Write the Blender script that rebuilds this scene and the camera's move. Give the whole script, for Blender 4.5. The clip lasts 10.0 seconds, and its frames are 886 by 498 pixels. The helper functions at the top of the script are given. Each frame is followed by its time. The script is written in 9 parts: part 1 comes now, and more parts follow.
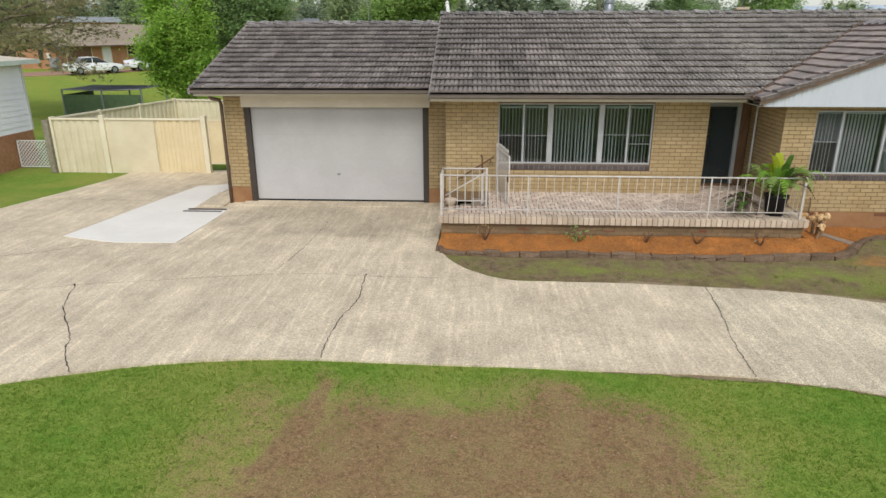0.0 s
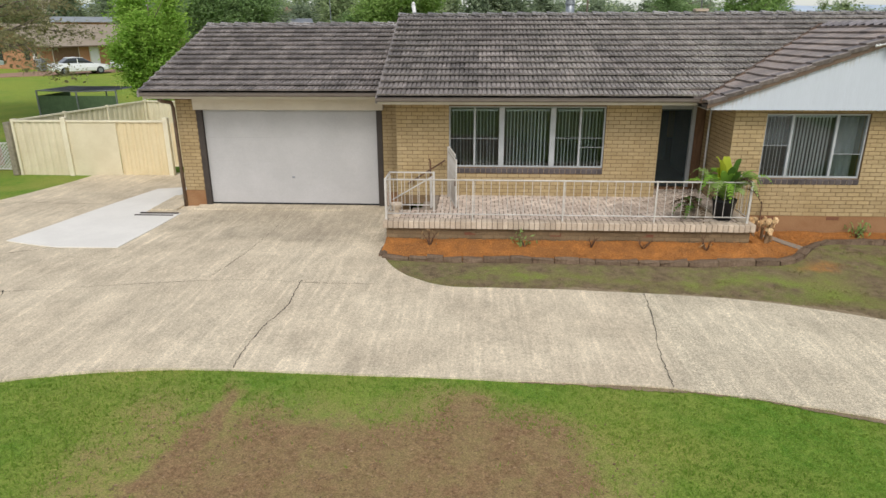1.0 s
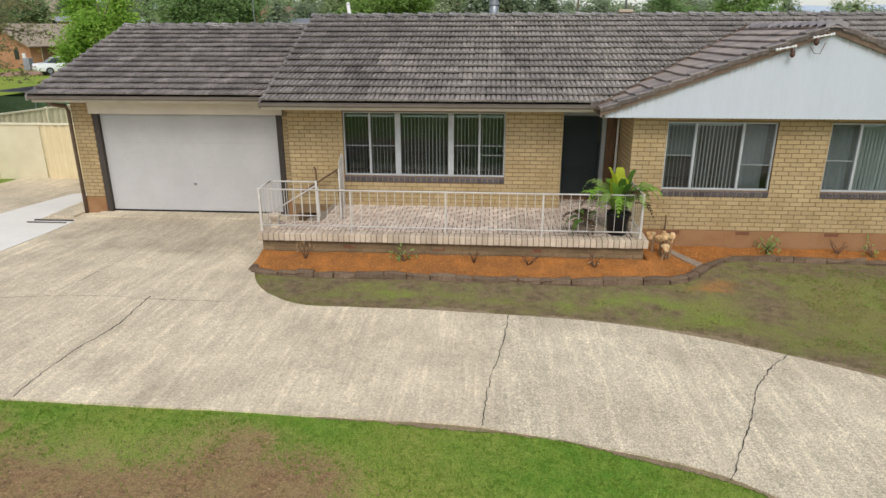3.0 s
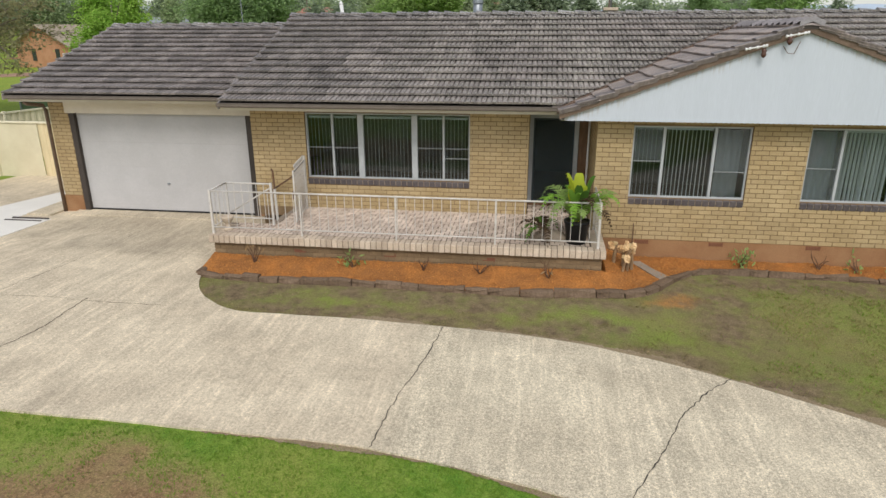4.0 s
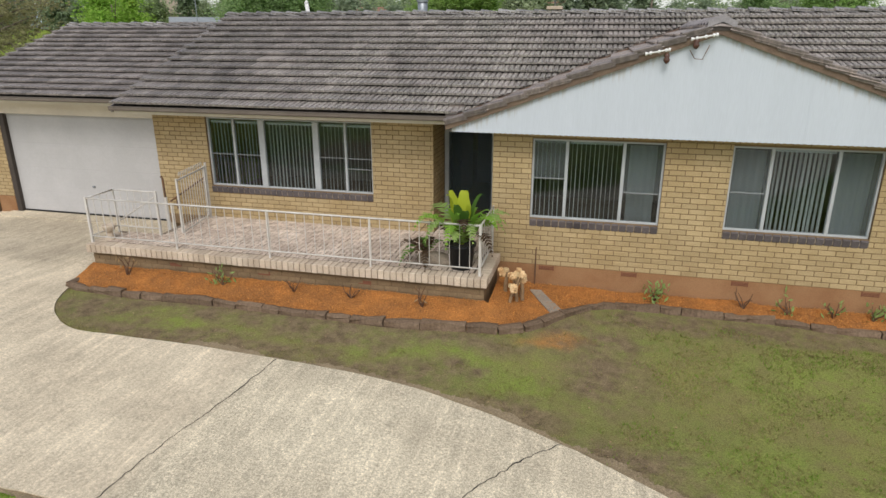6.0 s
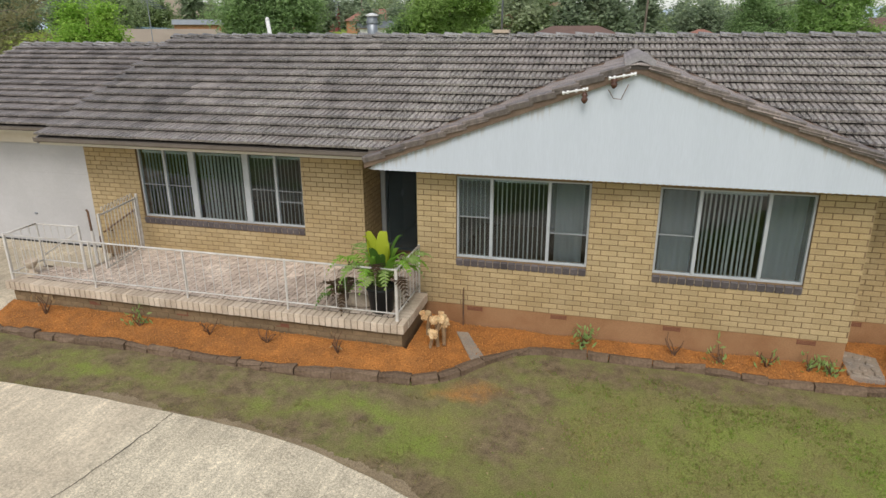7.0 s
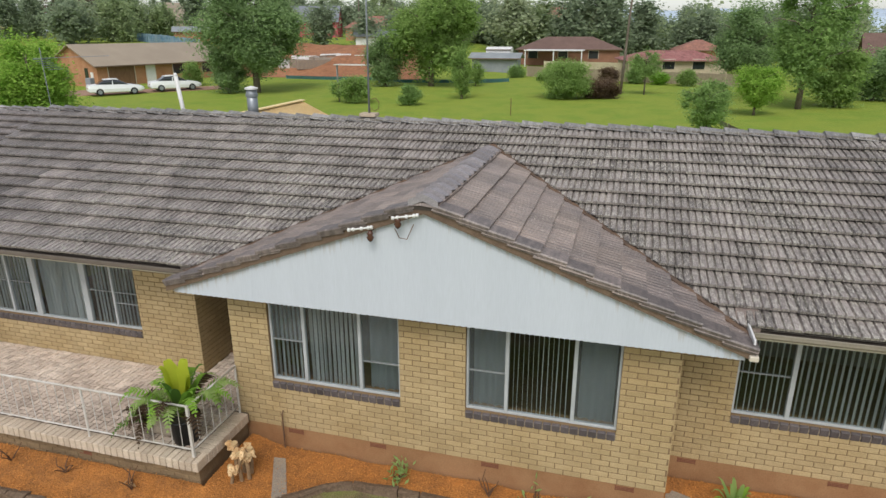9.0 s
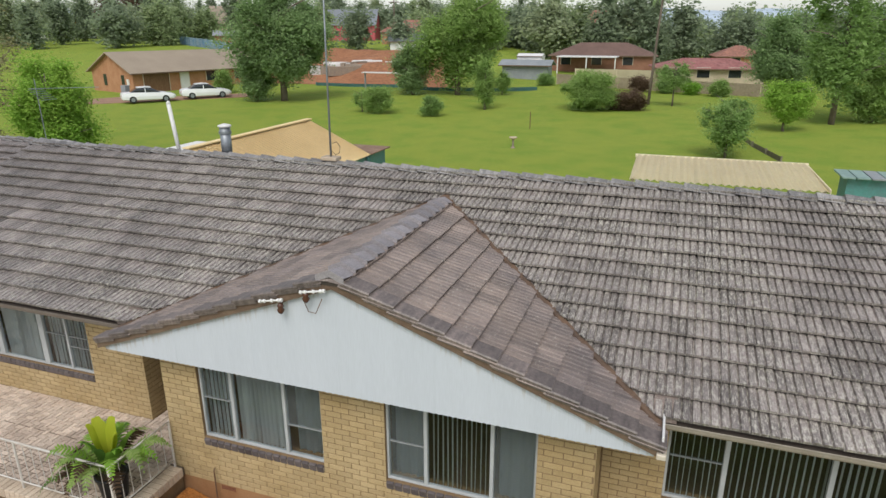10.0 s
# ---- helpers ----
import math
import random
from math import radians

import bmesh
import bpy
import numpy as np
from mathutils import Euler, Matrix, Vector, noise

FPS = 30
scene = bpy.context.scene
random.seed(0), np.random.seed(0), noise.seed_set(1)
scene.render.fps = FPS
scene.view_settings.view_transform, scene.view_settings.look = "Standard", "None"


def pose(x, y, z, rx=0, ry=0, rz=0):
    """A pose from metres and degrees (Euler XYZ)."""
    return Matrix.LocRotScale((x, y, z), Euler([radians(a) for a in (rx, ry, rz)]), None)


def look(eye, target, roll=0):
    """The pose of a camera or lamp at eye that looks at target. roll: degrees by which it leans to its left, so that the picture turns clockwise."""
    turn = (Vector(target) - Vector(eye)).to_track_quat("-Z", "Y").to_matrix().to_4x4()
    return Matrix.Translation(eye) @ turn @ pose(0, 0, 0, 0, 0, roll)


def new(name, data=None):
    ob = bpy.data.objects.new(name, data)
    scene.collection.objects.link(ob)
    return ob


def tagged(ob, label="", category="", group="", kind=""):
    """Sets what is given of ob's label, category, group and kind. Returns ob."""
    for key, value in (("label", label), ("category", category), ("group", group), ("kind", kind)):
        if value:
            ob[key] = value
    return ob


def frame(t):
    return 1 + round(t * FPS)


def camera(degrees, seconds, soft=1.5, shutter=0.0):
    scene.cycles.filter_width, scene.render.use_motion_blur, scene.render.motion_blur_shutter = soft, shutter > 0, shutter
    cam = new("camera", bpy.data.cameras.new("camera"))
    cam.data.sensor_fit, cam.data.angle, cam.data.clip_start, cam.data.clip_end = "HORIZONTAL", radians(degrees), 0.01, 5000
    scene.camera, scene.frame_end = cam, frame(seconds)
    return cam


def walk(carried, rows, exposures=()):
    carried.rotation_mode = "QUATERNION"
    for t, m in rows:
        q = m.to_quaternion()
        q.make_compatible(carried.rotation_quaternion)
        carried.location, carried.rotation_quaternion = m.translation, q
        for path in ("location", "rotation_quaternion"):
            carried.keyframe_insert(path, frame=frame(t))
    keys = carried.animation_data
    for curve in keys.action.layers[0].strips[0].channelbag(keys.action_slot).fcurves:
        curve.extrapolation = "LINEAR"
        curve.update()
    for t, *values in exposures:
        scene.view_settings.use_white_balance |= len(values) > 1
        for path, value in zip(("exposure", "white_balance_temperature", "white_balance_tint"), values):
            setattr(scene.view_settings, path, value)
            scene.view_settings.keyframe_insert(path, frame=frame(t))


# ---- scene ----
cam = camera(69.2, 10.0)
PATH = [
    (0, (0.0, 0.0, 4.156), (-0.113, 1.89, 3.512), -0.2),
    (0.5, (0.498, 0.09, 4.177), (0.386, 1.98, 3.532), -0.2),
    (1, (1.073, 0.236, 4.204), (0.963, 2.126, 3.559), -0.2),
    (1.5, (1.663, 0.436, 4.214), (1.554, 2.327, 3.57), -0.1),
    (2, (2.285, 0.675, 4.224), (2.176, 2.565, 3.58), -0.1),
    (2.5, (2.963, 0.926, 4.227), (2.838, 2.815, 3.582), -0.1),
    (3, (3.589, 1.145, 4.233), (3.438, 3.032, 3.588), -0.1),
    (3.2, (3.878, 1.239, 4.222), (3.716, 3.125, 3.577), -0.1),
    (4.5, (5.949, 2.135, 4.208), (5.596, 3.996, 3.564), -0.2),
    (5, (6.644, 2.53, 4.224), (6.247, 4.381, 3.58), -0.1),
    (5.5, (7.319, 2.989, 4.193), (6.883, 4.832, 3.549), -0.2),
    (5.7, (7.593, 3.163, 4.187), (7.147, 5.003, 3.543), -0.1),
    (6.8, (8.898, 4.165, 4.554), (8.419, 5.997, 3.91), -0.2),
    (7, (9.147, 4.341, 4.705), (8.665, 6.171, 4.06), -0.2),
    (7.5, (9.794, 4.773, 5.092), (9.305, 6.602, 4.448), -0.1),
    (8, (10.462, 5.271, 5.482), (9.962, 7.097, 4.837), -0.1),
    (8.5, (11.095, 5.716, 5.901), (10.591, 7.541, 5.256), -0.1),
    (9, (11.695, 6.206, 6.271), (11.181, 8.028, 5.626), -0.1),
    (9.5, (12.338, 6.666, 6.649), (11.785, 8.476, 6.005), -0.1),
    (10, (13.029, 7.142, 7.071), (12.402, 8.928, 6.427), -0.1),
]
walk(cam, [(t, look(eye, target, roll)) for t, eye, target, roll in PATH])

# ---- world, sun, exposure ----
world = bpy.data.worlds.new("overcast")
scene.world = world
world.use_nodes = True
wn, wl = world.node_tree.nodes, world.node_tree.links
sky = wn.new("ShaderNodeTexSky")
sky.sky_type = "NISHITA"
sky.sun_disc = False
sky.sun_elevation, sky.sun_rotation = radians(50), radians(171)
sky.air_density, sky.dust_density, sky.ozone_density = 1.0, 1.5, 1.0
grey = wn.new("ShaderNodeHueSaturation")
grey.inputs["Saturation"].default_value = 0.38
wl.new(sky.outputs[0], grey.inputs["Color"])
wl.new(grey.outputs[0], wn["Background"].inputs["Color"])
wn["Background"].inputs["Strength"].default_value = 0.15
sun = new("sun", bpy.data.lights.new("sun", "SUN"))
sun.data.energy, sun.data.angle, sun.data.color = 1.5, radians(28), (1.0, 0.965, 0.91)
sun.matrix_world = look((3, -19, 23), (0, 0, 0))
scene.view_settings.exposure = 0.28


# ---- materials ----
def mat(name, color, rough=0.8, second=None, scale=3.0, mix=0.5, fine=60.0, fine_amt=0.25, bump=0.3, metal=0.0, random_amt=0.0, spec=0.3, stretch=(1, 1, 1), world_coords=False, bump_dist=0.01):
    """Principled surface with a broad stain (second colour), a fine grain, and relief."""
    m = bpy.data.materials.new(name)
    m.use_nodes = True
    n, l = m.node_tree.nodes, m.node_tree.links
    p = n["Principled BSDF"]
    p.inputs["Roughness"].default_value = rough
    p.inputs["Metallic"].default_value = metal
    p.inputs["Specular IOR Level"].default_value = spec
    if world_coords:
        co = n.new("ShaderNodeNewGeometry").outputs["Position"]
    else:
        co = n.new("ShaderNodeTexCoord").outputs["Object"]
    mp = n.new("ShaderNodeMapping")
    mp.inputs["Scale"].default_value = stretch
    l.new(co, mp.inputs[0])
    big = n.new("ShaderNodeTexNoise")
    big.inputs["Scale"].default_value, big.inputs["Detail"].default_value, big.inputs["Roughness"].default_value = scale, 5, 0.65
    l.new(mp.outputs[0], big.inputs["Vector"])
    ramp = n.new("ShaderNodeValToRGB")
    ramp.color_ramp.elements[0].position, ramp.color_ramp.elements[1].position = 0.5 - 0.3 * (1 - mix) - 0.05, 0.75 - 0.3 * mix
    ramp.color_ramp.elements[0].color = (*color, 1)
    ramp.color_ramp.elements[1].color = (*(second or [c * 0.8 for c in color]), 1)
    l.new(big.outputs["Fac"], ramp.inputs[0])
    grain = n.new("ShaderNodeTexNoise")
    grain.inputs["Scale"].default_value, grain.inputs["Detail"].default_value = fine, 3
    l.new(mp.outputs[0], grain.inputs["Vector"])
    mr = n.new("ShaderNodeMapRange")
    mr.inputs[1].default_value, mr.inputs[2].default_value = 0.25, 0.75
    mr.inputs[3].default_value, mr.inputs[4].default_value = 1 - fine_amt, 1 + fine_amt
    l.new(grain.outputs["Fac"], mr.inputs[0])
    mul = n.new("ShaderNodeVectorMath")
    mul.operation = "SCALE"
    l.new(ramp.outputs[0], mul.inputs[0])
    l.new(mr.outputs[0], mul.inputs["Scale"])
    out = mul.outputs[0]
    if random_amt:
        oi = n.new("ShaderNodeObjectInfo")
        r2 = n.new("ShaderNodeMapRange")
        r2.inputs[3].default_value, r2.inputs[4].default_value = 1 - random_amt, 1 + random_amt
        l.new(oi.outputs["Random"], r2.inputs[0])
        ge = n.new("ShaderNodeNewGeometry")
        r3 = n.new("ShaderNodeMapRange")
        r3.inputs[3].default_value, r3.inputs[4].default_value = 1 - random_amt, 1 + random_amt
        l.new(ge.outputs["Random Per Island"], r3.inputs[0])
        mm = n.new("ShaderNodeMath")
        mm.operation = "MULTIPLY"
        l.new(r2.outputs[0], mm.inputs[0])
        l.new(r3.outputs[0], mm.inputs[1])
        mul2 = n.new("ShaderNodeVectorMath")
        mul2.operation = "SCALE"
        l.new(out, mul2.inputs[0])
        l.new(mm.outputs[0], mul2.inputs["Scale"])
        out = mul2.outputs[0]
    l.new(out, p.inputs["Base Color"])
    if bump:
        b = n.new("ShaderNodeBump")
        b.inputs["Strength"].default_value, b.inputs["Distance"].default_value = bump, bump_dist
        l.new(grain.outputs["Fac"], b.inputs["Height"])
        l.new(b.outputs[0], p.inputs["Normal"])
    return m


def leaf_mat(name, a, b, sat_var=0.35, gloss=0.45):
    """Foliage: two greens mixed leaf by leaf, a little light let through."""
    m = bpy.data.materials.new(name)
    m.use_nodes = True
    n, l = m.node_tree.nodes, m.node_tree.links
    p = n["Principled BSDF"]
    p.inputs["Roughness"].default_value = gloss
    p.inputs["Specular IOR Level"].default_value = 0.12
    ge = n.new("ShaderNodeNewGeometry")
    no = n.new("ShaderNodeTexNoise")
    no.inputs["Scale"].default_value = 0.6
    l.new(ge.outputs["Position"], no.inputs["Vector"])
    ad = n.new("ShaderNodeMath")
    ad.operation = "MULTIPLY_ADD"
    ad.inputs[1].default_value, ad.inputs[2].default_value = sat_var * 1.6, 0.0
    l.new(ge.outputs["Random Per Island"], ad.inputs[0])
    ad2 = n.new("ShaderNodeMath")
    ad2.use_clamp = True
    l.new(ad.outputs[0], ad2.inputs[0])
    mr = n.new("ShaderNodeMapRange")
    mr.inputs[1].default_value, mr.inputs[2].default_value, mr.inputs[3].default_value, mr.inputs[4].default_value = 0.35, 0.7, 0.0, 0.6
    l.new(no.outputs["Fac"], mr.inputs[0])
    l.new(mr.outputs[0], ad2.inputs[1])
    mx = n.new("ShaderNodeMix")
    mx.data_type = "RGBA"
    mx.inputs["A"].default_value, mx.inputs["B"].default_value = (*a, 1), (*b, 1)
    l.new(ad2.outputs[0], mx.inputs["Factor"])
    l.new(mx.outputs["Result"], p.inputs["Base Color"])
    tr = n.new("ShaderNodeBsdfTranslucent")
    l.new(mx.outputs["Result"], tr.inputs["Color"])
    ms = n.new("ShaderNodeMixShader")
    ms.inputs[0].default_value = 0.52
    l.new(p.outputs[0], ms.inputs[1])
    l.new(tr.outputs[0], ms.inputs[2])
    l.new(ms.outputs[0], n["Material Output"].inputs["Surface"])
    return m



def tile_mat(name, a, b, lichen, vary=0.2, rough=0.3, streak=(1.5, 0.22, 0.3)):
    """Weathered concrete tile: mottled, with pale lichen specks and streaks."""
    m = mat(name, a, 0.5, b, 1.1, 0.5, 30, rough, 0.5, random_amt=vary, spec=0.75, world_coords=True)
    n, l = m.node_tree.nodes, m.node_tree.links
    p = n["Principled BSDF"]
    old = p.inputs["Base Color"].links[0].from_socket
    pos = n.new("ShaderNodeNewGeometry").outputs["Position"]
    mp = n.new("ShaderNodeMapping")
    mp.inputs["Scale"].default_value = (2.6, 0.6, 0.7)
    l.new(pos, mp.inputs[0])
    spots, broad = n.new("ShaderNodeTexNoise"), n.new("ShaderNodeTexNoise")
    spots.inputs["Scale"].default_value, spots.inputs["Detail"].default_value, spots.inputs["Roughness"].default_value = 20, 4, 0.75
    broad.inputs["Scale"].default_value, broad.inputs["Detail"].default_value = 0.45, 3
    l.new(mp.outputs[0], spots.inputs["Vector"])
    l.new(pos, broad.inputs["Vector"])
    s1, s2, mu, mx = n.new("ShaderNodeMapRange"), n.new("ShaderNodeMapRange"), n.new("ShaderNodeMath"), n.new("ShaderNodeMix")
    s1.inputs[1].default_value, s1.inputs[2].default_value = lichen, lichen + 0.14
    s2.inputs[1].default_value, s2.inputs[2].default_value, s2.inputs[3].default_value, s2.inputs[4].default_value = 0.35, 0.65, 0.45, 1.0
    # streaks down the rolls
    bmap = n.new("ShaderNodeMapping")
    bmap.inputs["Scale"].default_value = streak
    l.new(pos, bmap.inputs[0])
    blot, bs, bm_ = n.new("ShaderNodeTexNoise"), n.new("ShaderNodeMapRange"), n.new("ShaderNodeVectorMath")
    blot.inputs["Scale"].default_value, blot.inputs["Detail"].default_value, blot.inputs["Roughness"].default_value = 8.5, 4, 0.7
    bs.inputs[1].default_value, bs.inputs[2].default_value, bs.inputs[3].default_value, bs.inputs[4].default_value = 0.36, 0.64, 1 - rough, 1 + rough
    bm_.operation = "SCALE"
    l.new(bmap.outputs[0], blot.inputs["Vector"])
    l.new(blot.outputs["Fac"], bs.inputs[0])
    l.new(old, bm_.inputs[0])
    l.new(bs.outputs[0], bm_.inputs["Scale"])
    old = bm_.outputs[0]
    l.new(spots.outputs["Fac"], s1.inputs[0])
    l.new(broad.outputs["Fac"], s2.inputs[0])
    mu.operation = "MULTIPLY"
    # lichen grows thicker towards the east end
    sx, s3, m3 = n.new("ShaderNodeSeparateXYZ"), n.new("ShaderNodeMapRange"), n.new("ShaderNodeMath")
    l.new(pos, sx.inputs[0])
    s3.inputs[1].default_value, s3.inputs[2].default_value, s3.inputs[3].default_value, s3.inputs[4].default_value = -2.0, 6.0, 0.12, 1.1
    l.new(sx.outputs["X"], s3.inputs[0])
    m3.operation = "MULTIPLY"
    l.new(s2.outputs[0], m3.inputs[0])
    l.new(s3.outputs[0], m3.inputs[1])
    l.new(s1.outputs[0], mu.inputs[0])
    l.new(m3.outputs[0], mu.inputs[1])
    mx.data_type = "RGBA"
    l.new(mu.outputs[0], mx.inputs["Factor"])
    l.new(old, mx.inputs["A"])
    mx.inputs["B"].default_value = (0.52, 0.495, 0.42, 1)
    l.new(mx.outputs["Result"], p.inputs["Base Color"])
    return m


def glass_mat():
    m = bpy.data.materials.new("window_glass")
    m.use_nodes = True
    n, l = m.node_tree.nodes, m.node_tree.links
    n.remove(n["Principled BSDF"])
    t, g, f, x = n.new("ShaderNodeBsdfTransparent"), n.new("ShaderNodeBsdfGlossy"), n.new("ShaderNodeLayerWeight"), n.new("ShaderNodeMixShader")
    pw, ma = n.new("ShaderNodeMath"), n.new("ShaderNodeMath")
    pw.operation, ma.operation = "POWER", "MULTIPLY_ADD"
    pw.inputs[1].default_value, ma.inputs[1].default_value, ma.inputs[2].default_value = 4.0, 0.85, 0.04
    f.inputs["Blend"].default_value = 0.5
    l.new(f.outputs["Facing"], pw.inputs[0])
    l.new(pw.outputs[0], ma.inputs[0])
    t.inputs[0].default_value = (0.86, 0.9, 0.91, 1)
    g.inputs["Roughness"].default_value = 0.03
    l.new(ma.outputs[0], x.inputs[0])
    l.new(t.outputs[0], x.inputs[1])
    l.new(g.outputs[0], x.inputs[2])
    l.new(x.outputs[0], n["Material Output"].inputs["Surface"])
    return m


def cloth_mat(name, color):
    """Thin pale cloth that lets light through."""
    m = mat(name, color, 0.85, [c * 0.9 for c in color], 2, 0.5, 60, 0.05, 0.05)
    n, l = m.node_tree.nodes, m.node_tree.links
    tr, ms = n.new("ShaderNodeBsdfTranslucent"), n.new("ShaderNodeMixShader")
    tr.inputs["Color"].default_value = (*color, 1)
    ms.inputs[0].default_value = 0.5
    l.new(n["Principled BSDF"].outputs[0], ms.inputs[1])
    l.new(tr.outputs[0], ms.inputs[2])
    l.new(ms.outputs[0], n["Material Output"].inputs["Surface"])
    return m


BRICK = mat("cream_brick", (0.325, 0.234, 0.114), 0.8, (0.392, 0.296, 0.16), 1.1, 0.5, 70, 0.16, 0.4, random_amt=0.09, world_coords=True)
MORTAR = mat("mortar", (0.165, 0.105, 0.055), 0.95, (0.215, 0.145, 0.08), 4, 0.5, 120, 0.2, 0.4)
FOUND = mat("red_foundation_render", (0.225, 0.108, 0.047), 0.85, (0.3, 0.165, 0.08), 1.2, 0.5, 70, 0.2, 0.4)
VENT = mat("terracotta", (0.2, 0.08, 0.045), 0.8, None, 4, 0.5, 60, 0.2, 0.3)
SILL = mat("dark_sill_brick", (0.07, 0.06, 0.062), 0.5, (0.115, 0.098, 0.098), 3, 0.5, 70, 0.25, 0.3, random_amt=0.12, world_coords=True)
COPING = mat("porch_coping_brick", (0.55, 0.46, 0.36), 0.8, (0.43, 0.345, 0.26), 2, 0.5, 80, 0.2, 0.4, random_amt=0.12, world_coords=True)
PORCHWALL = mat("porch_base_brick", (0.235, 0.16, 0.088), 0.85, (0.165, 0.112, 0.062), 1.5, 0.5, 60, 0.2, 0.4, random_amt=0.1, world_coords=True)
TILE = tile_mat("roof_tile", (0.134, 0.114, 0.107), (0.215, 0.185, 0.171), 0.482, 0.26)
TILE_EDGE = tile_mat("lichened_tile_edge", (0.185, 0.158, 0.147), (0.3, 0.265, 0.24), 0.45, 0.2)
TILE2 = tile_mat("gable_roof_tile", (0.142, 0.115, 0.107), (0.23, 0.178, 0.148), 0.59, 0.24, 0.16, (0.3, 1.4, 0.5))
VERGE = tile_mat("verge_tile", (0.09, 0.073, 0.067), (0.15, 0.12, 0.107), 0.64, 0.25)
RIDGE_PALE = tile_mat("pale_ridge_tile", (0.15, 0.142, 0.14), (0.23, 0.22, 0.212), 0.56, 0.3)
RIDGE = mat("ridge_tile", (0.19, 0.176, 0.185), 0.55, (0.27, 0.25, 0.255), 5, 0.5, 40, 0.14, 0.3, random_amt=0.3)
VALLEY = mat("rusty_valley_metal", (0.085, 0.062, 0.05), 0.7, (0.15, 0.095, 0.062), 4, 0.5, 40, 0.25, 0.3)
BROWN = mat("brown_gutter", (0.12, 0.097, 0.08), 0.45, (0.15, 0.125, 0.105), 3, 0.5, 50, 0.1, 0.1)
GUTTER_PALE = mat("pale_brown_gutter", (0.22, 0.19, 0.15), 0.5, (0.27, 0.24, 0.19), 3, 0.5, 50, 0.1, 0.1)
BARGE = mat("brown_barge", (0.1, 0.065, 0.045), 0.6, (0.16, 0.11, 0.075), 3, 0.5, 50, 0.2, 0.2)
CREAM = mat("cream_paint", (0.62, 0.56, 0.46), 0.55, (0.55, 0.49, 0.4), 2, 0.5, 60, 0.06, 0.1)
WHITE = mat("white_paint", (0.72, 0.72, 0.7), 0.45, (0.64, 0.63, 0.61), 2, 0.4, 60, 0.06, 0.08)
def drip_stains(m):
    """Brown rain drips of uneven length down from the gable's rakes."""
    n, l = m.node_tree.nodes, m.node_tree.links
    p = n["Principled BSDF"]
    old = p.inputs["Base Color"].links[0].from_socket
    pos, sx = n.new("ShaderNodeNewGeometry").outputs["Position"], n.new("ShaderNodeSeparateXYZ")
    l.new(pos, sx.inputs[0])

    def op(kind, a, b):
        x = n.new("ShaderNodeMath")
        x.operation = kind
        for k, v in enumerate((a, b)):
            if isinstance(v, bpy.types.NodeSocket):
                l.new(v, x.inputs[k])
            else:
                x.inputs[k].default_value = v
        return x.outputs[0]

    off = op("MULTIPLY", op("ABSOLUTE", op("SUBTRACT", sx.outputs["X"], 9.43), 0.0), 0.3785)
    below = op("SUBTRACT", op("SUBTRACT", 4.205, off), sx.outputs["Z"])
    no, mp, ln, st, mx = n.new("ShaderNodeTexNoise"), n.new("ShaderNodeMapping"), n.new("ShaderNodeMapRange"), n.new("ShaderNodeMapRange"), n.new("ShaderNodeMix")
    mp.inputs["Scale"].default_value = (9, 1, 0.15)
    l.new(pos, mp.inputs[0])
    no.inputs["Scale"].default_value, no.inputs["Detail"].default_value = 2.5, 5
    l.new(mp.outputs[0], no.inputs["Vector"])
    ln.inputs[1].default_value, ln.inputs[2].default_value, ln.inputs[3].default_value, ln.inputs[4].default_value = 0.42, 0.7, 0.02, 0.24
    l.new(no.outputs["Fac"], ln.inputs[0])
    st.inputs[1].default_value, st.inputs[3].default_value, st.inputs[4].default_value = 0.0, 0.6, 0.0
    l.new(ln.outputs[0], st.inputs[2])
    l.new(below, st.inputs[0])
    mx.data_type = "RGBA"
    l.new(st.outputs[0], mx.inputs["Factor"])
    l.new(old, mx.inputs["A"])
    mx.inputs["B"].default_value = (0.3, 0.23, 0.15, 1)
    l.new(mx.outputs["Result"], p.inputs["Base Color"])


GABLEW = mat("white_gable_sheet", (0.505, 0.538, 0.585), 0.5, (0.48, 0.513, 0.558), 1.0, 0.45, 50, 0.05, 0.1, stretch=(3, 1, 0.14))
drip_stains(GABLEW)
DOORW = mat("garage_door_white", (0.475, 0.463, 0.455), 0.5, (0.42, 0.408, 0.4), 0.9, 0.5, 30, 0.04, 0.05)
SASH = mat("dull_sash_metal", (0.24, 0.25, 0.25), 0.5, (0.19, 0.2, 0.2), 3, 0.5, 40, 0.08, 0.05)
ALU = mat("window_frame_paint", (0.43, 0.445, 0.45), 0.4, (0.37, 0.385, 0.39), 3, 0.5, 40, 0.05, 0.05)
MINT = mat("mint_gutter_paint", (0.55, 0.63, 0.55), 0.5, (0.5, 0.57, 0.5), 2, 0.5, 40, 0.05, 0.05)
BOARDW = mat("weatherboard_paint", (0.9, 0.905, 0.91), 0.5, (0.84, 0.85, 0.86), 1.5, 0.5, 40, 0.04, 0.05)
RAILW = mat("rail_white_paint", (0.63, 0.61, 0.58), 0.45, (0.48, 0.44, 0.39), 5, 0.35, 60, 0.1, 0.1)
DOORG = mat("dark_door_paint", (0.034, 0.046, 0.048), 0.4, (0.045, 0.058, 0.06), 2, 0.5, 40, 0.08, 0.05)
FENCE_Y = mat("yellow_steel_fence", (0.72, 0.61, 0.39), 0.5, (0.65, 0.54, 0.33), 1.2, 0.5, 40, 0.06, 0.05)
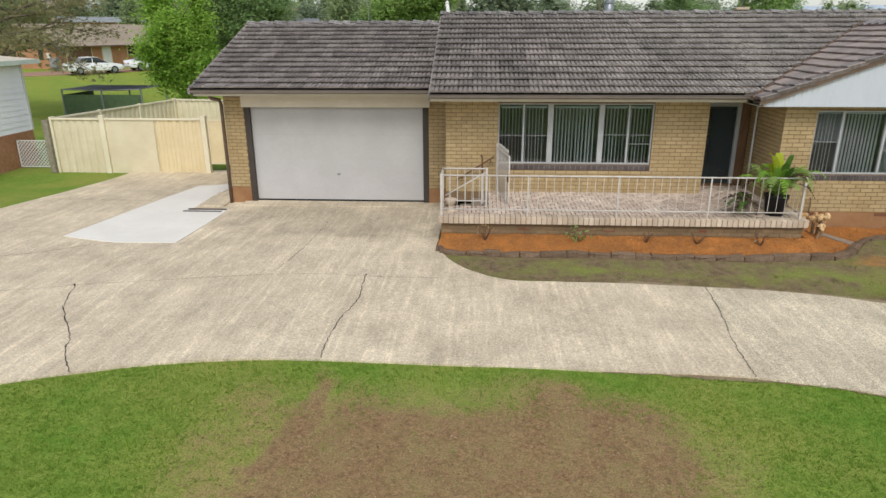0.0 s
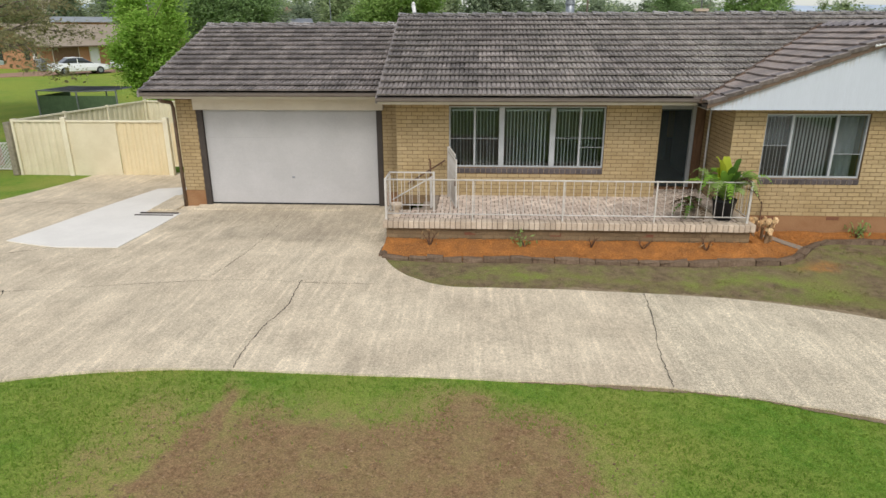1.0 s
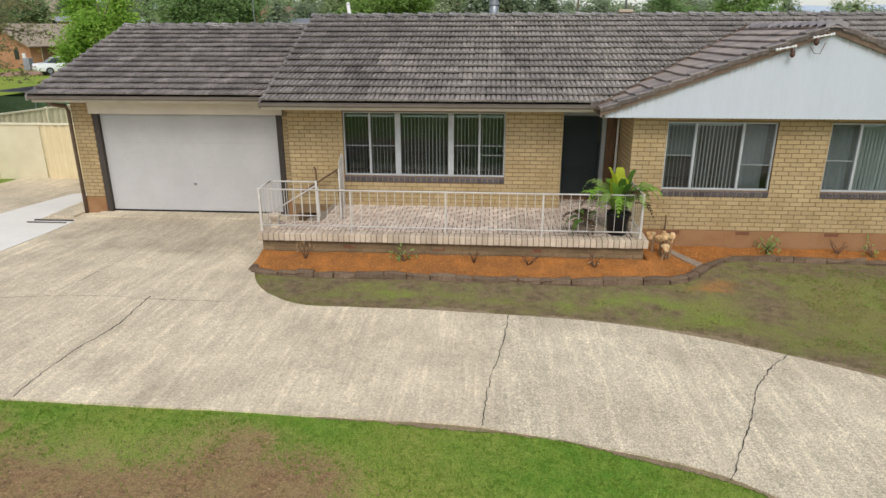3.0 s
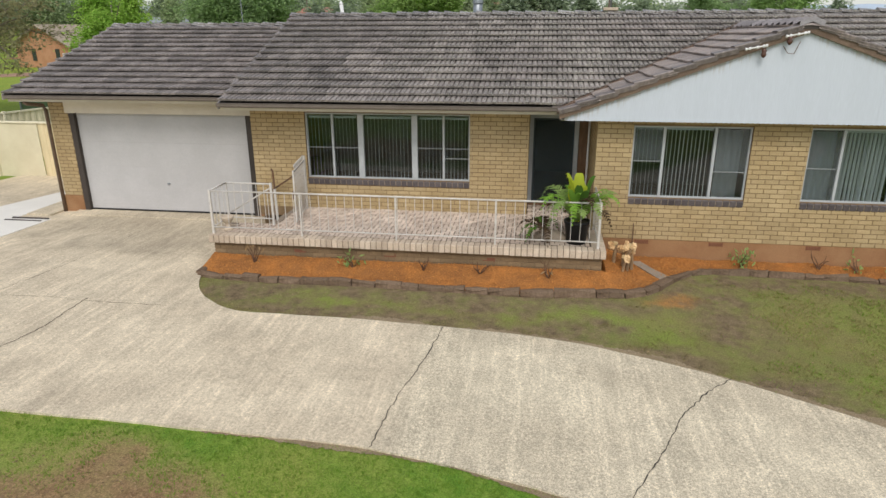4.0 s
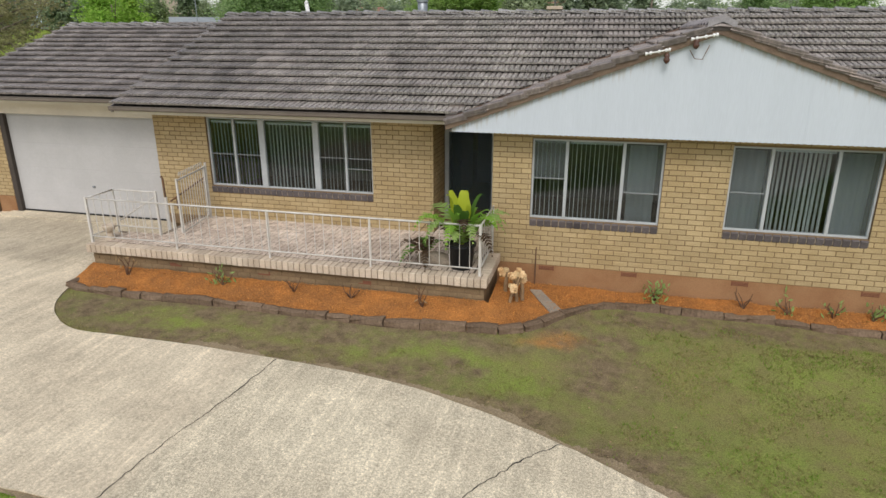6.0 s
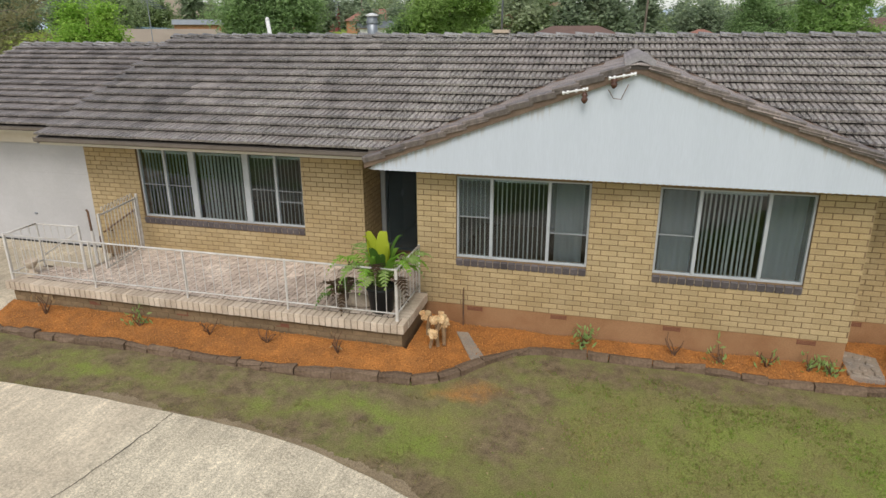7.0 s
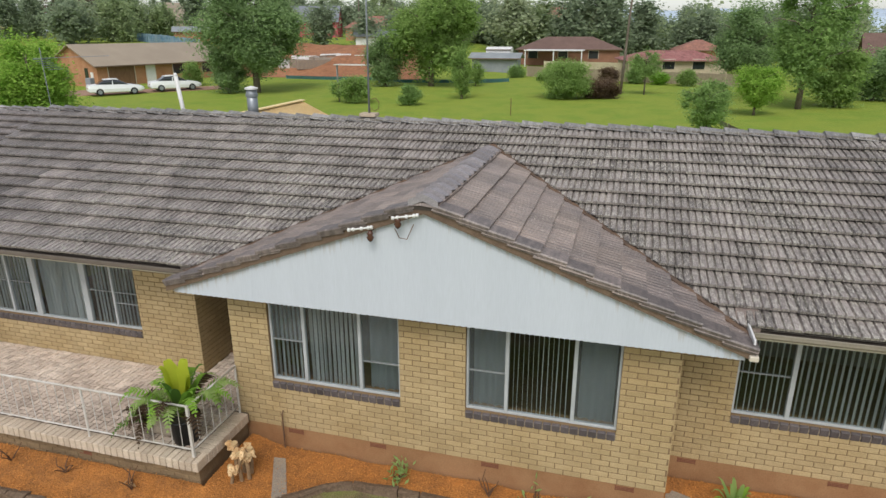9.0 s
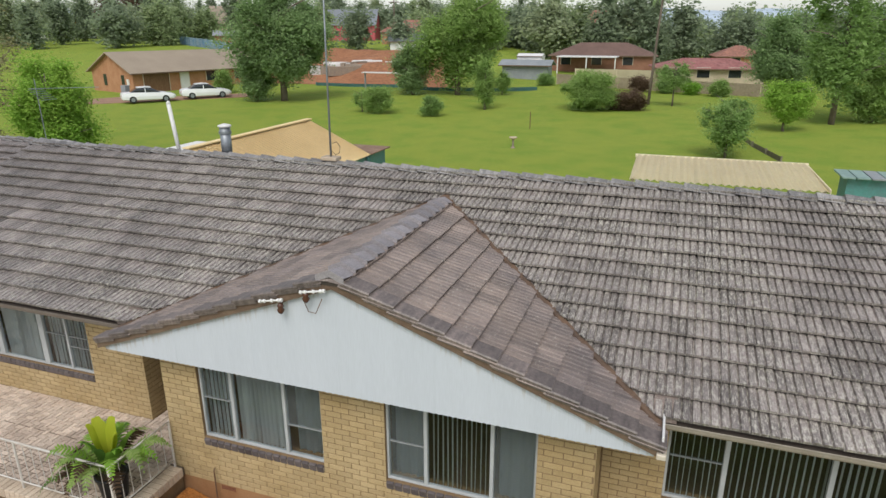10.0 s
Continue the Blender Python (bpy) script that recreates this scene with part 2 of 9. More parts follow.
DARKF = mat("dark_brown_frame", (0.06, 0.048, 0.04), 0.6, None, 3, 0.5, 50, 0.15, 0.1)
IRON = mat("rusty_iron", (0.07, 0.05, 0.04), 0.7, (0.16, 0.08, 0.04), 8, 0.5, 60, 0.2, 0.3)
SLAT = cloth_mat("blind_fabric", (0.84, 0.855, 0.84))
CURTAIN = cloth_mat("sheer_curtain", (0.68, 0.72, 0.73))
ROOM = mat("room_paint", (0.24, 0.24, 0.22), 0.9, None, 1, 0.5, 30, 0.05, 0)
CARPET = mat("room_floor", (0.14, 0.1, 0.07), 0.9, None, 3, 0.5, 80, 0.15, 0.2)
TIMBER = mat("stained_timber", (0.12, 0.065, 0.035), 0.5, (0.2, 0.11, 0.06), 4, 0.5, 30, 0.25, 0.15, stretch=(4, 4, 0.6))
GLASS = glass_mat()


def screen_mat(name, color, cover):
    """Fine insect mesh: part open, part dull thread."""
    m = mat(name, color, 0.7, [c * 0.8 for c in color], 2, 0.5, 300, 0.1, 0)
    n, l = m.node_tree.nodes, m.node_tree.links
    tr, ms = n.new("ShaderNodeBsdfTransparent"), n.new("ShaderNodeMixShader")
    ms.inputs[0].default_value = 1 - cover
    l.new(n["Principled BSDF"].outputs[0], ms.inputs[1])
    l.new(tr.outputs[0], ms.inputs[2])
    l.new(ms.outputs[0], n["Material Output"].inputs["Surface"])
    return m


NETGREY = screen_mat("insect_mesh", (0.2, 0.225, 0.23), 0.15)
NETDARK = screen_mat("dark_door_mesh", (0.075, 0.1, 0.105), 0.3)
FENCEWOOD = mat("weathered_fence_wood", (0.2, 0.18, 0.13), 0.9, (0.28, 0.25, 0.19), 2, 0.5, 12, 0.25, 0.4)
FENCE_RAIL = mat("pale_fence_rail", (0.76, 0.71, 0.54), 0.5, (0.68, 0.62, 0.46), 1.2, 0.5, 40, 0.06, 0.05)
FENCE = mat("cream_steel_fence", (0.7, 0.635, 0.46), 0.5, (0.62, 0.55, 0.385), 1.2, 0.5, 40, 0.06, 0.05, random_amt=0.04)
BLACKPOT = mat("black_plastic", (0.015, 0.016, 0.018), 0.4, None, 4, 0.5, 50, 0.1, 0.05)
GALV = mat("grey_metal", (0.3, 0.32, 0.34), 0.45, (0.24, 0.26, 0.28), 4, 0.5, 60, 0.1, 0.1, metal=0.6)
BARK = mat("bark", (0.11, 0.085, 0.065), 0.9, (0.18, 0.15, 0.12), 5, 0.5, 25, 0.35, 0.8, stretch=(1, 1, 0.3), bump_dist=0.03)
STEM = mat("tan_stem", (0.3, 0.2, 0.11), 0.9, (0.22, 0.14, 0.075), 9, 0.5, 50, 0.3, 0.6, stretch=(1, 1, 0.4))
TWIG = mat("dry_twig", (0.13, 0.07, 0.04), 0.9, None, 5, 0.5, 40, 0.3, 0.4)
KERB = mat("grey_edging_stone", (0.115, 0.074, 0.045), 0.9, (0.18, 0.125, 0.083), 3, 0.5, 30, 0.35, 0.8, random_amt=0.14, bump_dist=0.02)
STEP = mat("grey_paver", (0.22, 0.19, 0.16), 0.9, (0.3, 0.24, 0.18), 3, 0.5, 50, 0.25, 0.5)
CRACK = mat("crack_dirt", (0.045, 0.04, 0.034), 1.0, (0.08, 0.07, 0.055), 6, 0.5, 60, 0.3, 0.3)
LEAF_FERN = leaf_mat("fern_leaf", (0.05, 0.13, 0.03), (0.14, 0.26, 0.045), 0.4)
LEAF_BROWN = leaf_mat("brown_frond", (0.05, 0.03, 0.02), (0.11, 0.075, 0.045), 0.4)
LEAF_BRIGHT = leaf_mat("bright_leaf", (0.19, 0.4, 0.05), (0.35, 0.56, 0.09), 0.3, 0.7)
LEAF_SPRING = leaf_mat("spring_leaf", (0.25, 0.44, 0.07), (0.42, 0.59, 0.125), 0.3, 0.75)
LEAF_MID = leaf_mat("mid_leaf", (0.23, 0.36, 0.1), (0.38, 0.51, 0.17), 0.3, 0.75)
LEAF_DARK = leaf_mat("dark_leaf", (0.21, 0.32, 0.13), (0.35, 0.47, 0.22), 0.3, 0.75)
LEAF_OLIVE = leaf_mat("olive_leaf", (0.22, 0.35, 0.11), (0.36, 0.5, 0.18), 0.3, 0.75)
LEAF_RED = leaf_mat("russet_leaf", (0.13, 0.09, 0.06), (0.22, 0.15, 0.1))
LEAF_DRY = leaf_mat("dry_leaf", (0.3, 0.2, 0.1), (0.5, 0.36, 0.2))
BLADE = leaf_mat("grass_blade", (0.14, 0.27, 0.03), (0.24, 0.35, 0.055), 0.35, 0.9)
BLADE_DRY = leaf_mat("thin_grass_blade", (0.18, 0.18, 0.065), (0.33, 0.275, 0.115), 0.5, 0.9)


# worn ground: centre, radii, softness, and whether the patch is squarish
EARTH = ((0.1, 4.25, 2.2, 2.2, 0.16, True), (1.45, 5.9, 0.85, 0.85, 0.25, False), (0.95, 6.6, 0.3, 0.4, 0.4, False), (-1.88, 6.5, 0.15, 0.6, 0.3, False), (-2.02, 5.6, 0.17, 0.8, 0.3, False), (-2.06, 4.8, 0.2, 0.7, 0.3, False))
THIN = ((0.1, 4.3, 2.75, 2.5, 0.2, True), (-2.4, 5.5, 0.65, 1.2, 0.35, False), (0.9, 6.75, 0.7, 0.4, 0.4, False))
BARE = ((0.3, 11.3, 1.1, 0.45, 0.4), (3.4, 11.6, 4.0, 0.42, 0.3), (2.8, 10.7, 2.5, 0.34, 0.3), (5.2, 10.55, 1.3, 0.36, 0.35), (6.9, 10.05, 0.95, 0.36, 0.4), (8.2, 9.42, 0.95, 0.42, 0.4), (9.4, 8.85, 1.0, 0.42, 0.4), (10.6, 7.7, 0.9, 0.35, 0.4), (6.4, 10.8, 0.4, 0.22, 0.5), (8.2, 11.2, 0.55, 0.75, 0.5), (7.9, 12.05, 0.9, 0.5, 0.4), (9.9, 12.9, 3.0, 0.3, 0.4), (4.4, 11.3, 1.2, 0.25, 0.5))
LUSH = ((10.4, 9.2, 1.6, 0.9, 0.5), (11.1, 11.6, 1.1, 0.6, 0.5), (8.45, 12.0, 0.4, 0.3, 0.5), (5.8, 11.05, 1.4, 0.3, 0.6), (7.5, 10.75, 0.8, 0.35, 0.6), (1.8, 11.08, 1.0, 0.26, 0.6), (13.6, 11.4, 2.2, 1.3, 0.5))


def ground_mat():
    """Lawn soil and short grass, with bare earth where it is worn."""
    m = bpy.data.materials.new("lawn_ground")
    m.use_nodes = True
    n, l = m.node_tree.nodes, m.node_tree.links
    p = n["Principled BSDF"]
    p.inputs["Roughness"].default_value = 0.95
    p.inputs["Specular IOR Level"].default_value = 0.1
    pos = n.new("ShaderNodeNewGeometry").outputs["Position"]

    def noise_(scale, detail=5, rough=0.6):
        t = n.new("ShaderNodeTexNoise")
        t.inputs["Scale"].default_value, t.inputs["Detail"].default_value, t.inputs["Roughness"].default_value = scale, detail, rough
        l.new(pos, t.inputs["Vector"])
        return t

    def mix(f, a, b):
        x = n.new("ShaderNodeMix")
        x.data_type = "RGBA"
        if isinstance(f, bpy.types.NodeSocket):
            l.new(f, x.inputs["Factor"])
        else:
            x.inputs["Factor"].default_value = f
        for k, v in (("A", a), ("B", b)):
            if isinstance(v, bpy.types.NodeSocket):
                l.new(v, x.inputs[k])
            else:
                x.inputs[k].default_value = (*v, 1)
        return x.outputs["Result"]

    def rng(v, a, b, c=0.0, d=1.0):
        r = n.new("ShaderNodeMapRange")
        r.inputs[1].default_value, r.inputs[2].default_value, r.inputs[3].default_value, r.inputs[4].default_value = a, b, c, d
        l.new(v, r.inputs[0])
        return r.outputs[0]

    def math2(op, a, b):
        x = n.new("ShaderNodeMath")
        x.operation = op
        for k, v in enumerate((a, b)):
            if isinstance(v, bpy.types.NodeSocket):
                l.new(v, x.inputs[k])
            else:
                x.inputs[k].default_value = v
        return x.outputs[0]

    warp = noise_(0.9, 4)
    wv = n.new("ShaderNodeVectorMath")
    wv.operation = "SCALE"
    wv.inputs["Scale"].default_value = 1.3
    l.new(warp.outputs["Color"], wv.inputs[0])
    sh = n.new("ShaderNodeVectorMath")
    sh.operation = "ADD"
    l.new(pos, sh.inputs[0])
    l.new(wv.outputs[0], sh.inputs[1])

    def patch(cx, cy, rx, ry, soft=0.35, square=False):
        s = n.new("ShaderNodeVectorMath")
        s.operation = "SUBTRACT"
        l.new(sh.outputs[0], s.inputs[0])
        s.inputs[1].default_value = (cx + 0.65, cy + 0.65, 0)
        k = n.new("ShaderNodeVectorMath")
        k.operation = "MULTIPLY"
        l.new(s.outputs[0], k.inputs[0])
        k.inputs[1].default_value = (1 / rx, 1 / ry, 0)
        if square:
            k2 = n.new("ShaderNodeVectorMath")
            k2.operation = "MULTIPLY"
            l.new(k.outputs[0], k2.inputs[0])
            l.new(k.outputs[0], k2.inputs[1])
            k = k2
        ln = n.new("ShaderNodeVectorMath")
        ln.operation = "LENGTH"
        l.new(k.outputs[0], ln.inputs[0])
        return rng(ln.outputs["Value"], 1 + soft, 1 - soft)

    earth = bare = lush = None
    for q in EARTH:
        earth = patch(*q) if earth is None else math2("MAXIMUM", earth, patch(*q))
    ring = None
    for q in THIN:
        ring = patch(*q) if ring is None else math2("MAXIMUM", ring, patch(*q))
    for q in BARE:
        bare = patch(*q) if bare is None else math2("MAXIMUM", bare, patch(*q))
    for q in LUSH:
        lush = patch(*q) if lush is None else math2("MAXIMUM", lush, patch(*q))
    spill = patch(7.42, 11.95, 0.4, 0.22, 0.5)
    fine, mid, big, patchy = noise_(55, 4, 0.7), noise_(7, 5), noise_(0.5, 4), noise_(2.4, 8, 0.74)
    grass = mix(rng(mid.outputs["Fac"], 0.35, 0.65), (0.115, 0.225, 0.028), (0.185, 0.27, 0.045))
    grass = mix(rng(big.outputs["Fac"], 0.4, 0.65), grass, (0.24, 0.275, 0.06))
    grass = mix(math2("MULTIPLY", ring, rng(patchy.outputs["Fac"], 0.42, 0.6, 0.85, 0.25)), grass, (0.31, 0.235, 0.105))
    sx = n.new("ShaderNodeSeparateXYZ")
    l.new(pos, sx.inputs[0])
    dry = math2("MULTIPLY", math2("MULTIPLY", rng(sx.outputs["Y"], 7.5, 8.5), rng(sx.outputs["Y"], 16.0, 15.0)), rng(sx.outputs["X"], -6.0, -5.0))
    grass = mix(math2("MULTIPLY", dry, rng(patchy.outputs["Fac"], 0.38, 0.62, 0.95, 0.6)), grass, (0.2, 0.17, 0.072))
    grass = mix(math2("MULTIPLY", lush, rng(patchy.outputs["Fac"], 0.4, 0.6, 0.15, 0.7)), grass, (0.2, 0.255, 0.05))
    back = rng(sx.outputs["Y"], 26.0, 34.0)
    grass = mix(math2("MULTIPLY", back, rng(big.outputs["Fac"], 0.3, 0.65, 0.3, 1.0)), grass, (0.23, 0.285, 0.045))
    clod = noise_(17, 6, 0.75)
    soil = mix(rng(clod.outputs["Fac"], 0.36, 0.62), (0.155, 0.087, 0.048), (0.315, 0.2, 0.11))
    soil = mix(rng(patchy.outputs["Fac"], 0.42, 0.6, 0.0, 0.6), soil, (0.3, 0.215, 0.11))
    loam = mix(rng(mid.outputs["Fac"], 0.35, 0.65), (0.13, 0.097, 0.058), (0.225, 0.17, 0.1))
    worn = math2("MULTIPLY", bare, rng(patchy.outputs["Fac"], 0.45, 0.6, 1.0, 0.45))
    col = mix(worn, grass, loam)
    col = mix(math2("MULTIPLY", spill, rng(patchy.outputs["Fac"], 0.42, 0.58, 0.25, 0.9)), col, (0.36, 0.175, 0.06))
    col = mix(math2("MULTIPLY", earth, rng(mid.outputs["Fac"], 0.28, 0.62, 1.0, 0.75)), col, soil)
    sc = n.new("ShaderNodeVectorMath")
    sc.operation = "SCALE"
    l.new(col, sc.inputs[0])
    l.new(rng(fine.outputs["Fac"], 0.3, 0.7, 0.55, 1.45), sc.inputs["Scale"])
    l.new(sc.outputs[0], p.inputs["Base Color"])
    b = n.new("ShaderNodeBump")
    b.inputs["Strength"].default_value, b.inputs["Distance"].default_value = 0.6, 0.03
    l.new(fine.outputs["Fac"], b.inputs["Height"])
    l.new(b.outputs[0], p.inputs["Normal"])
    return m


def concrete_mat():
    """Old exposed concrete: pale scoured streaks along its fall, stains, coarse grit."""
    m = mat("weathered_concrete", (0.685, 0.588, 0.435), 0.92, (0.565, 0.478, 0.35), 0.6, 0.5, 30, 0.22, 0.7, world_coords=True, bump_dist=0.012)
    n, l = m.node_tree.nodes, m.node_tree.links
    p = n["Principled BSDF"]
    old = p.inputs["Base Color"].links[0].from_socket
    pos = n.new("ShaderNodeNewGeometry").outputs["Position"]

    def streak(scale, stretch, a, b, lo, hi):
        mp, t, r = n.new("ShaderNodeMapping"), n.new("ShaderNodeTexNoise"), n.new("ShaderNodeMapRange")
        mp.inputs["Scale"].default_value = stretch
        l.new(pos, mp.inputs[0])
        t.inputs["Scale"].default_value, t.inputs["Detail"].default_value, t.inputs["Roughness"].default_value = scale, 6, 0.7
        l.new(mp.outputs[0], t.inputs["Vector"])
        r.inputs[1].default_value, r.inputs[2].default_value, r.inputs[3].default_value, r.inputs[4].default_value = a, b, lo, hi
        l.new(t.outputs["Fac"], r.inputs[0])
        return r.outputs[0]

    for sock in (streak(4.0, (1.5, 0.3, 1), 0.36, 0.66, 0.88, 1.08), streak(9, (1, 0.4, 1), 0.3, 0.7, 0.92, 1.07), streak(26, (1, 0.7, 1), 0.38, 0.62, 0.91, 1.08), streak(75, (1, 1, 1), 0.4, 0.62, 0.82, 1.15), streak(2.2, (5, 0.2, 1), 0.5, 0.66, 0.97, 1.17), streak(1.1, (1, 1, 1), 0.36, 0.64, 0.87, 1.09)):
        k = n.new("ShaderNodeVectorMath")
        k.operation = "SCALE"
        l.new(old, k.inputs[0])
        l.new(sock, k.inputs["Scale"])
        old = k.outputs[0]
    # old grime on the slab before the garage
    off, sq, ln, wob = n.new("ShaderNodeVectorMath"), n.new("ShaderNodeVectorMath"), n.new("ShaderNodeVectorMath"), n.new("ShaderNodeMath")
    off.operation, sq.operation, ln.operation, wob.operation = "SUBTRACT", "MULTIPLY", "LENGTH", "ADD"
    off.inputs[1].default_value = (-3.0, 14.4, 0)
    sq.inputs[1].default_value = (1 / 3.2, 1 / 1.9, 0)
    l.new(pos, off.inputs[0])
    l.new(off.outputs[0], sq.inputs[0])
    l.new(sq.outputs[0], ln.inputs[0])
    l.new(ln.outputs["Value"], wob.inputs[0])
    l.new(streak(0.9, (1, 1, 1), 0.3, 0.7, -0.4, 0.4), wob.inputs[1])
    gr, kg = n.new("ShaderNodeMapRange"), n.new("ShaderNodeVectorMath")
    gr.inputs[1].default_value, gr.inputs[2].default_value, gr.inputs[3].default_value, gr.inputs[4].default_value = 0.65, 1.15, 0.78, 1.0
    l.new(wob.outputs[0], gr.inputs[0])
    kg.operation = "SCALE"
    l.new(old, kg.inputs[0])
    l.new(gr.outputs[0], kg.inputs["Scale"])
    old = kg.outputs[0]
    # the end slab is a greyer mix with coarse stone showing
    sx, mr, tint, mx = n.new("ShaderNodeSeparateXYZ"), n.new("ShaderNodeMapRange"), n.new("ShaderNodeVectorMath"), n.new("ShaderNodeMix")
    l.new(pos, sx.inputs[0])
    mr.inputs[1].default_value, mr.inputs[2].default_value = 3.4, 3.9
    l.new(sx.outputs["X"], mr.inputs[0])
    tint.operation = "MULTIPLY"
    tint.inputs[1].default_value = (0.975, 1.0, 1.005)
    l.new(old, tint.inputs[0])
    k = n.new("ShaderNodeVectorMath")
    k.operation = "SCALE"
    l.new(tint.outputs[0], k.inputs[0])
    l.new(streak(58, (1, 1, 1), 0.42, 0.58, 0.76, 1.24), k.inputs["Scale"])
    mx.data_type = "RGBA"
    l.new(mr.outputs[0], mx.inputs["Factor"])
    l.new(old, mx.inputs["A"])
    l.new(k.outputs[0], mx.inputs["B"])
    l.new(mx.outputs["Result"], p.inputs["Base Color"])
    return m


SOIL = mat("margin_soil", (0.2, 0.15, 0.09), 0.95, (0.29, 0.225, 0.14), 2.5, 0.5, 60, 0.4, 0.9, world_coords=True, bump_dist=0.02)
GROUND = ground_mat()
CONCRETE = concrete_mat()
NEWSLAB = mat("new_concrete", (0.76, 0.735, 0.68), 0.85, (0.69, 0.665, 0.615), 1.0, 0.5, 40, 0.05, 0.2, world_coords=True)
MULCH = mat("orange_mulch", (0.48, 0.19, 0.045), 0.95, (0.29, 0.122, 0.036), 2.6, 0.5, 45, 0.4, 1.0, world_coords=True, bump_dist=0.03)
CHIP = mat("mulch_chip", (0.53, 0.226, 0.055), 0.95, (0.35, 0.152, 0.042), 9, 0.5, 60, 0.2, 0.2, random_amt=0.22)
PAVER = mat("porch_paver", (0.6, 0.505, 0.42), 0.85, (0.46, 0.37, 0.3), 1.5, 0.5, 60, 0.2, 0.4, random_amt=0.16, world_coords=True)
GROUT = mat("porch_grout", (0.15, 0.115, 0.085), 0.95, None, 3, 0.5, 60, 0.2, 0.3)


# ---- building helpers ----
def box(bm, x0, x1, y0, y1, z0, z1):
    v = [bm.verts.new(p) for p in ((x0, y0, z0), (x1, y0, z0), (x1, y1, z0), (x0, y1, z0), (x0, y0, z1), (x1, y0, z1), (x1, y1, z1), (x0, y1, z1))]
    for f in ((0, 3, 2, 1), (4, 5, 6, 7), (0, 1, 5, 4), (1, 2, 6, 5), (2, 3, 7, 6), (3, 0, 4, 7)):
        bm.faces.new([v[i] for i in f])
    return v


def boxes(*rows):
    bm = bmesh.new()
    for r in rows:
        box(bm, *r)
    return bm


def soften(bm, w=0.006, seg=2):
    bmesh.ops.bevel(bm, geom=bm.edges[:], offset=w, segments=seg, affect="EDGES", profile=0.6, clamp_overlap=True)
    return bm


def tube(bm, pts, r, sides=8, taper=None):
    """A round bar along the points."""
    pts = [Vector(p) for p in pts]
    rings = []
    for i, p in enumerate(pts):
        d = (pts[min(i + 1, len(pts) - 1)] - pts[max(i - 1, 0)]).normalized()
        a = d.cross(Vector((0, 0, 1)) if abs(d.z) < 0.95 else Vector((1, 0, 0))).normalized()
        b = d.cross(a)
        rr = r if taper is None else r + (taper - r) * i / (len(pts) - 1)
        rings.append([bm.verts.new(p + rr * (math.cos(k * 2 * math.pi / sides) * a + math.sin(k * 2 * math.pi / sides) * b)) for k in range(sides)])
    for q, s in zip(rings, rings[1:]):
        for k in range(sides):
            bm.faces.new((q[k], q[(k + 1) % sides], s[(k + 1) % sides], s[k]))
    bm.faces.new(rings[0][::-1])
    bm.faces.new(rings[-1])
    return bm


def lathe(profile, sides=20):
    """A turned body from (radius, z) pairs."""
    bm = bmesh.new()
    rings = [[bm.verts.new((r * math.cos(k * 2 * math.pi / sides), r * math.sin(k * 2 * math.pi / sides), z)) for k in range(sides)] for r, z in profile]
    for q, s in zip(rings, rings[1:]):
        for k in range(sides):
            bm.faces.new((q[k], q[(k + 1) % sides], s[(k + 1) % sides], s[k]))
    bm.faces.new(rings[0][::-1])
    bm.faces.new(rings[-1])
    return bm


def prism(pts, z0, z1):
    """A slab over a plan outline."""
    bm = bmesh.new()
    lo, hi = [bm.verts.new((*p, z0)) for p in pts], [bm.verts.new((*p, z1)) for p in pts]
    bm.faces.new(lo[::-1])
    bm.faces.new(hi)
    for i in range(len(pts)):
        j = (i + 1) % len(pts)
        bm.faces.new((lo[i], lo[j], hi[j], hi[i]))
    bmesh.ops.recalc_face_normals(bm, faces=bm.faces[:])
    return bm


def mesh_of(name, bm, material, smooth=False):
    me = bpy.data.meshes.new(name)
    bmesh.ops.recalc_face_normals(bm, faces=bm.faces[:])
    bm.to_mesh(me)
    bm.free()
    me.materials.append(material)
    if smooth:
        for p in me.polygons:
            p.use_smooth = True
    return me


def part(name, bm, material, parent, label="", smooth=False):
    ob = new(name, mesh_of(name, bm, material, smooth))
    ob.parent = parent
    if label:
        ob["label"] = label
    return ob


def thing(name, label, category, group="", kind="", at=None):
    ob = new(name)
    if at:
        ob.location = at
    return tagged(ob, label, category, group, kind)


def solid(name, bm, material, label, category, group="", kind="", smooth=False):
    return tagged(new(name, mesh_of(name, bm, material, smooth)), label, category, group, kind)


def raw(name, verts, faces, material, smooth=False):
    me = bpy.data.meshes.new(name)
    me.from_pydata([tuple(v) for v in verts], [], [tuple(f) for f in faces])
    me.materials.append(material)
    if smooth:
        me.shade_smooth()
    return me


def smooth01(t):
    t = max(0.0, min(1.0, t))
    return t * t * (3 - 2 * t)


def along(x, stops):
    """Straight lines between (x, value) stops."""
    if x <= stops[0][0]:
        return stops[0][1]
    for (a, p), (b, q) in zip(stops, stops[1:]):
        if x < b:
            return p + (q - p) * (x - a) / (b - a)
    return stops[-1][1]


# the front falls towards the east, and lifts a little again at the garden bed
DRIVE_FALL = ((-3.0, 0.1), (0.2, 0.0), (3.5, -0.05), (8.0, -0.14), (12.0, -0.16))
BED_FALL = ((7.0, 0.03), (9.0, 0.0), (12.5, -0.06))


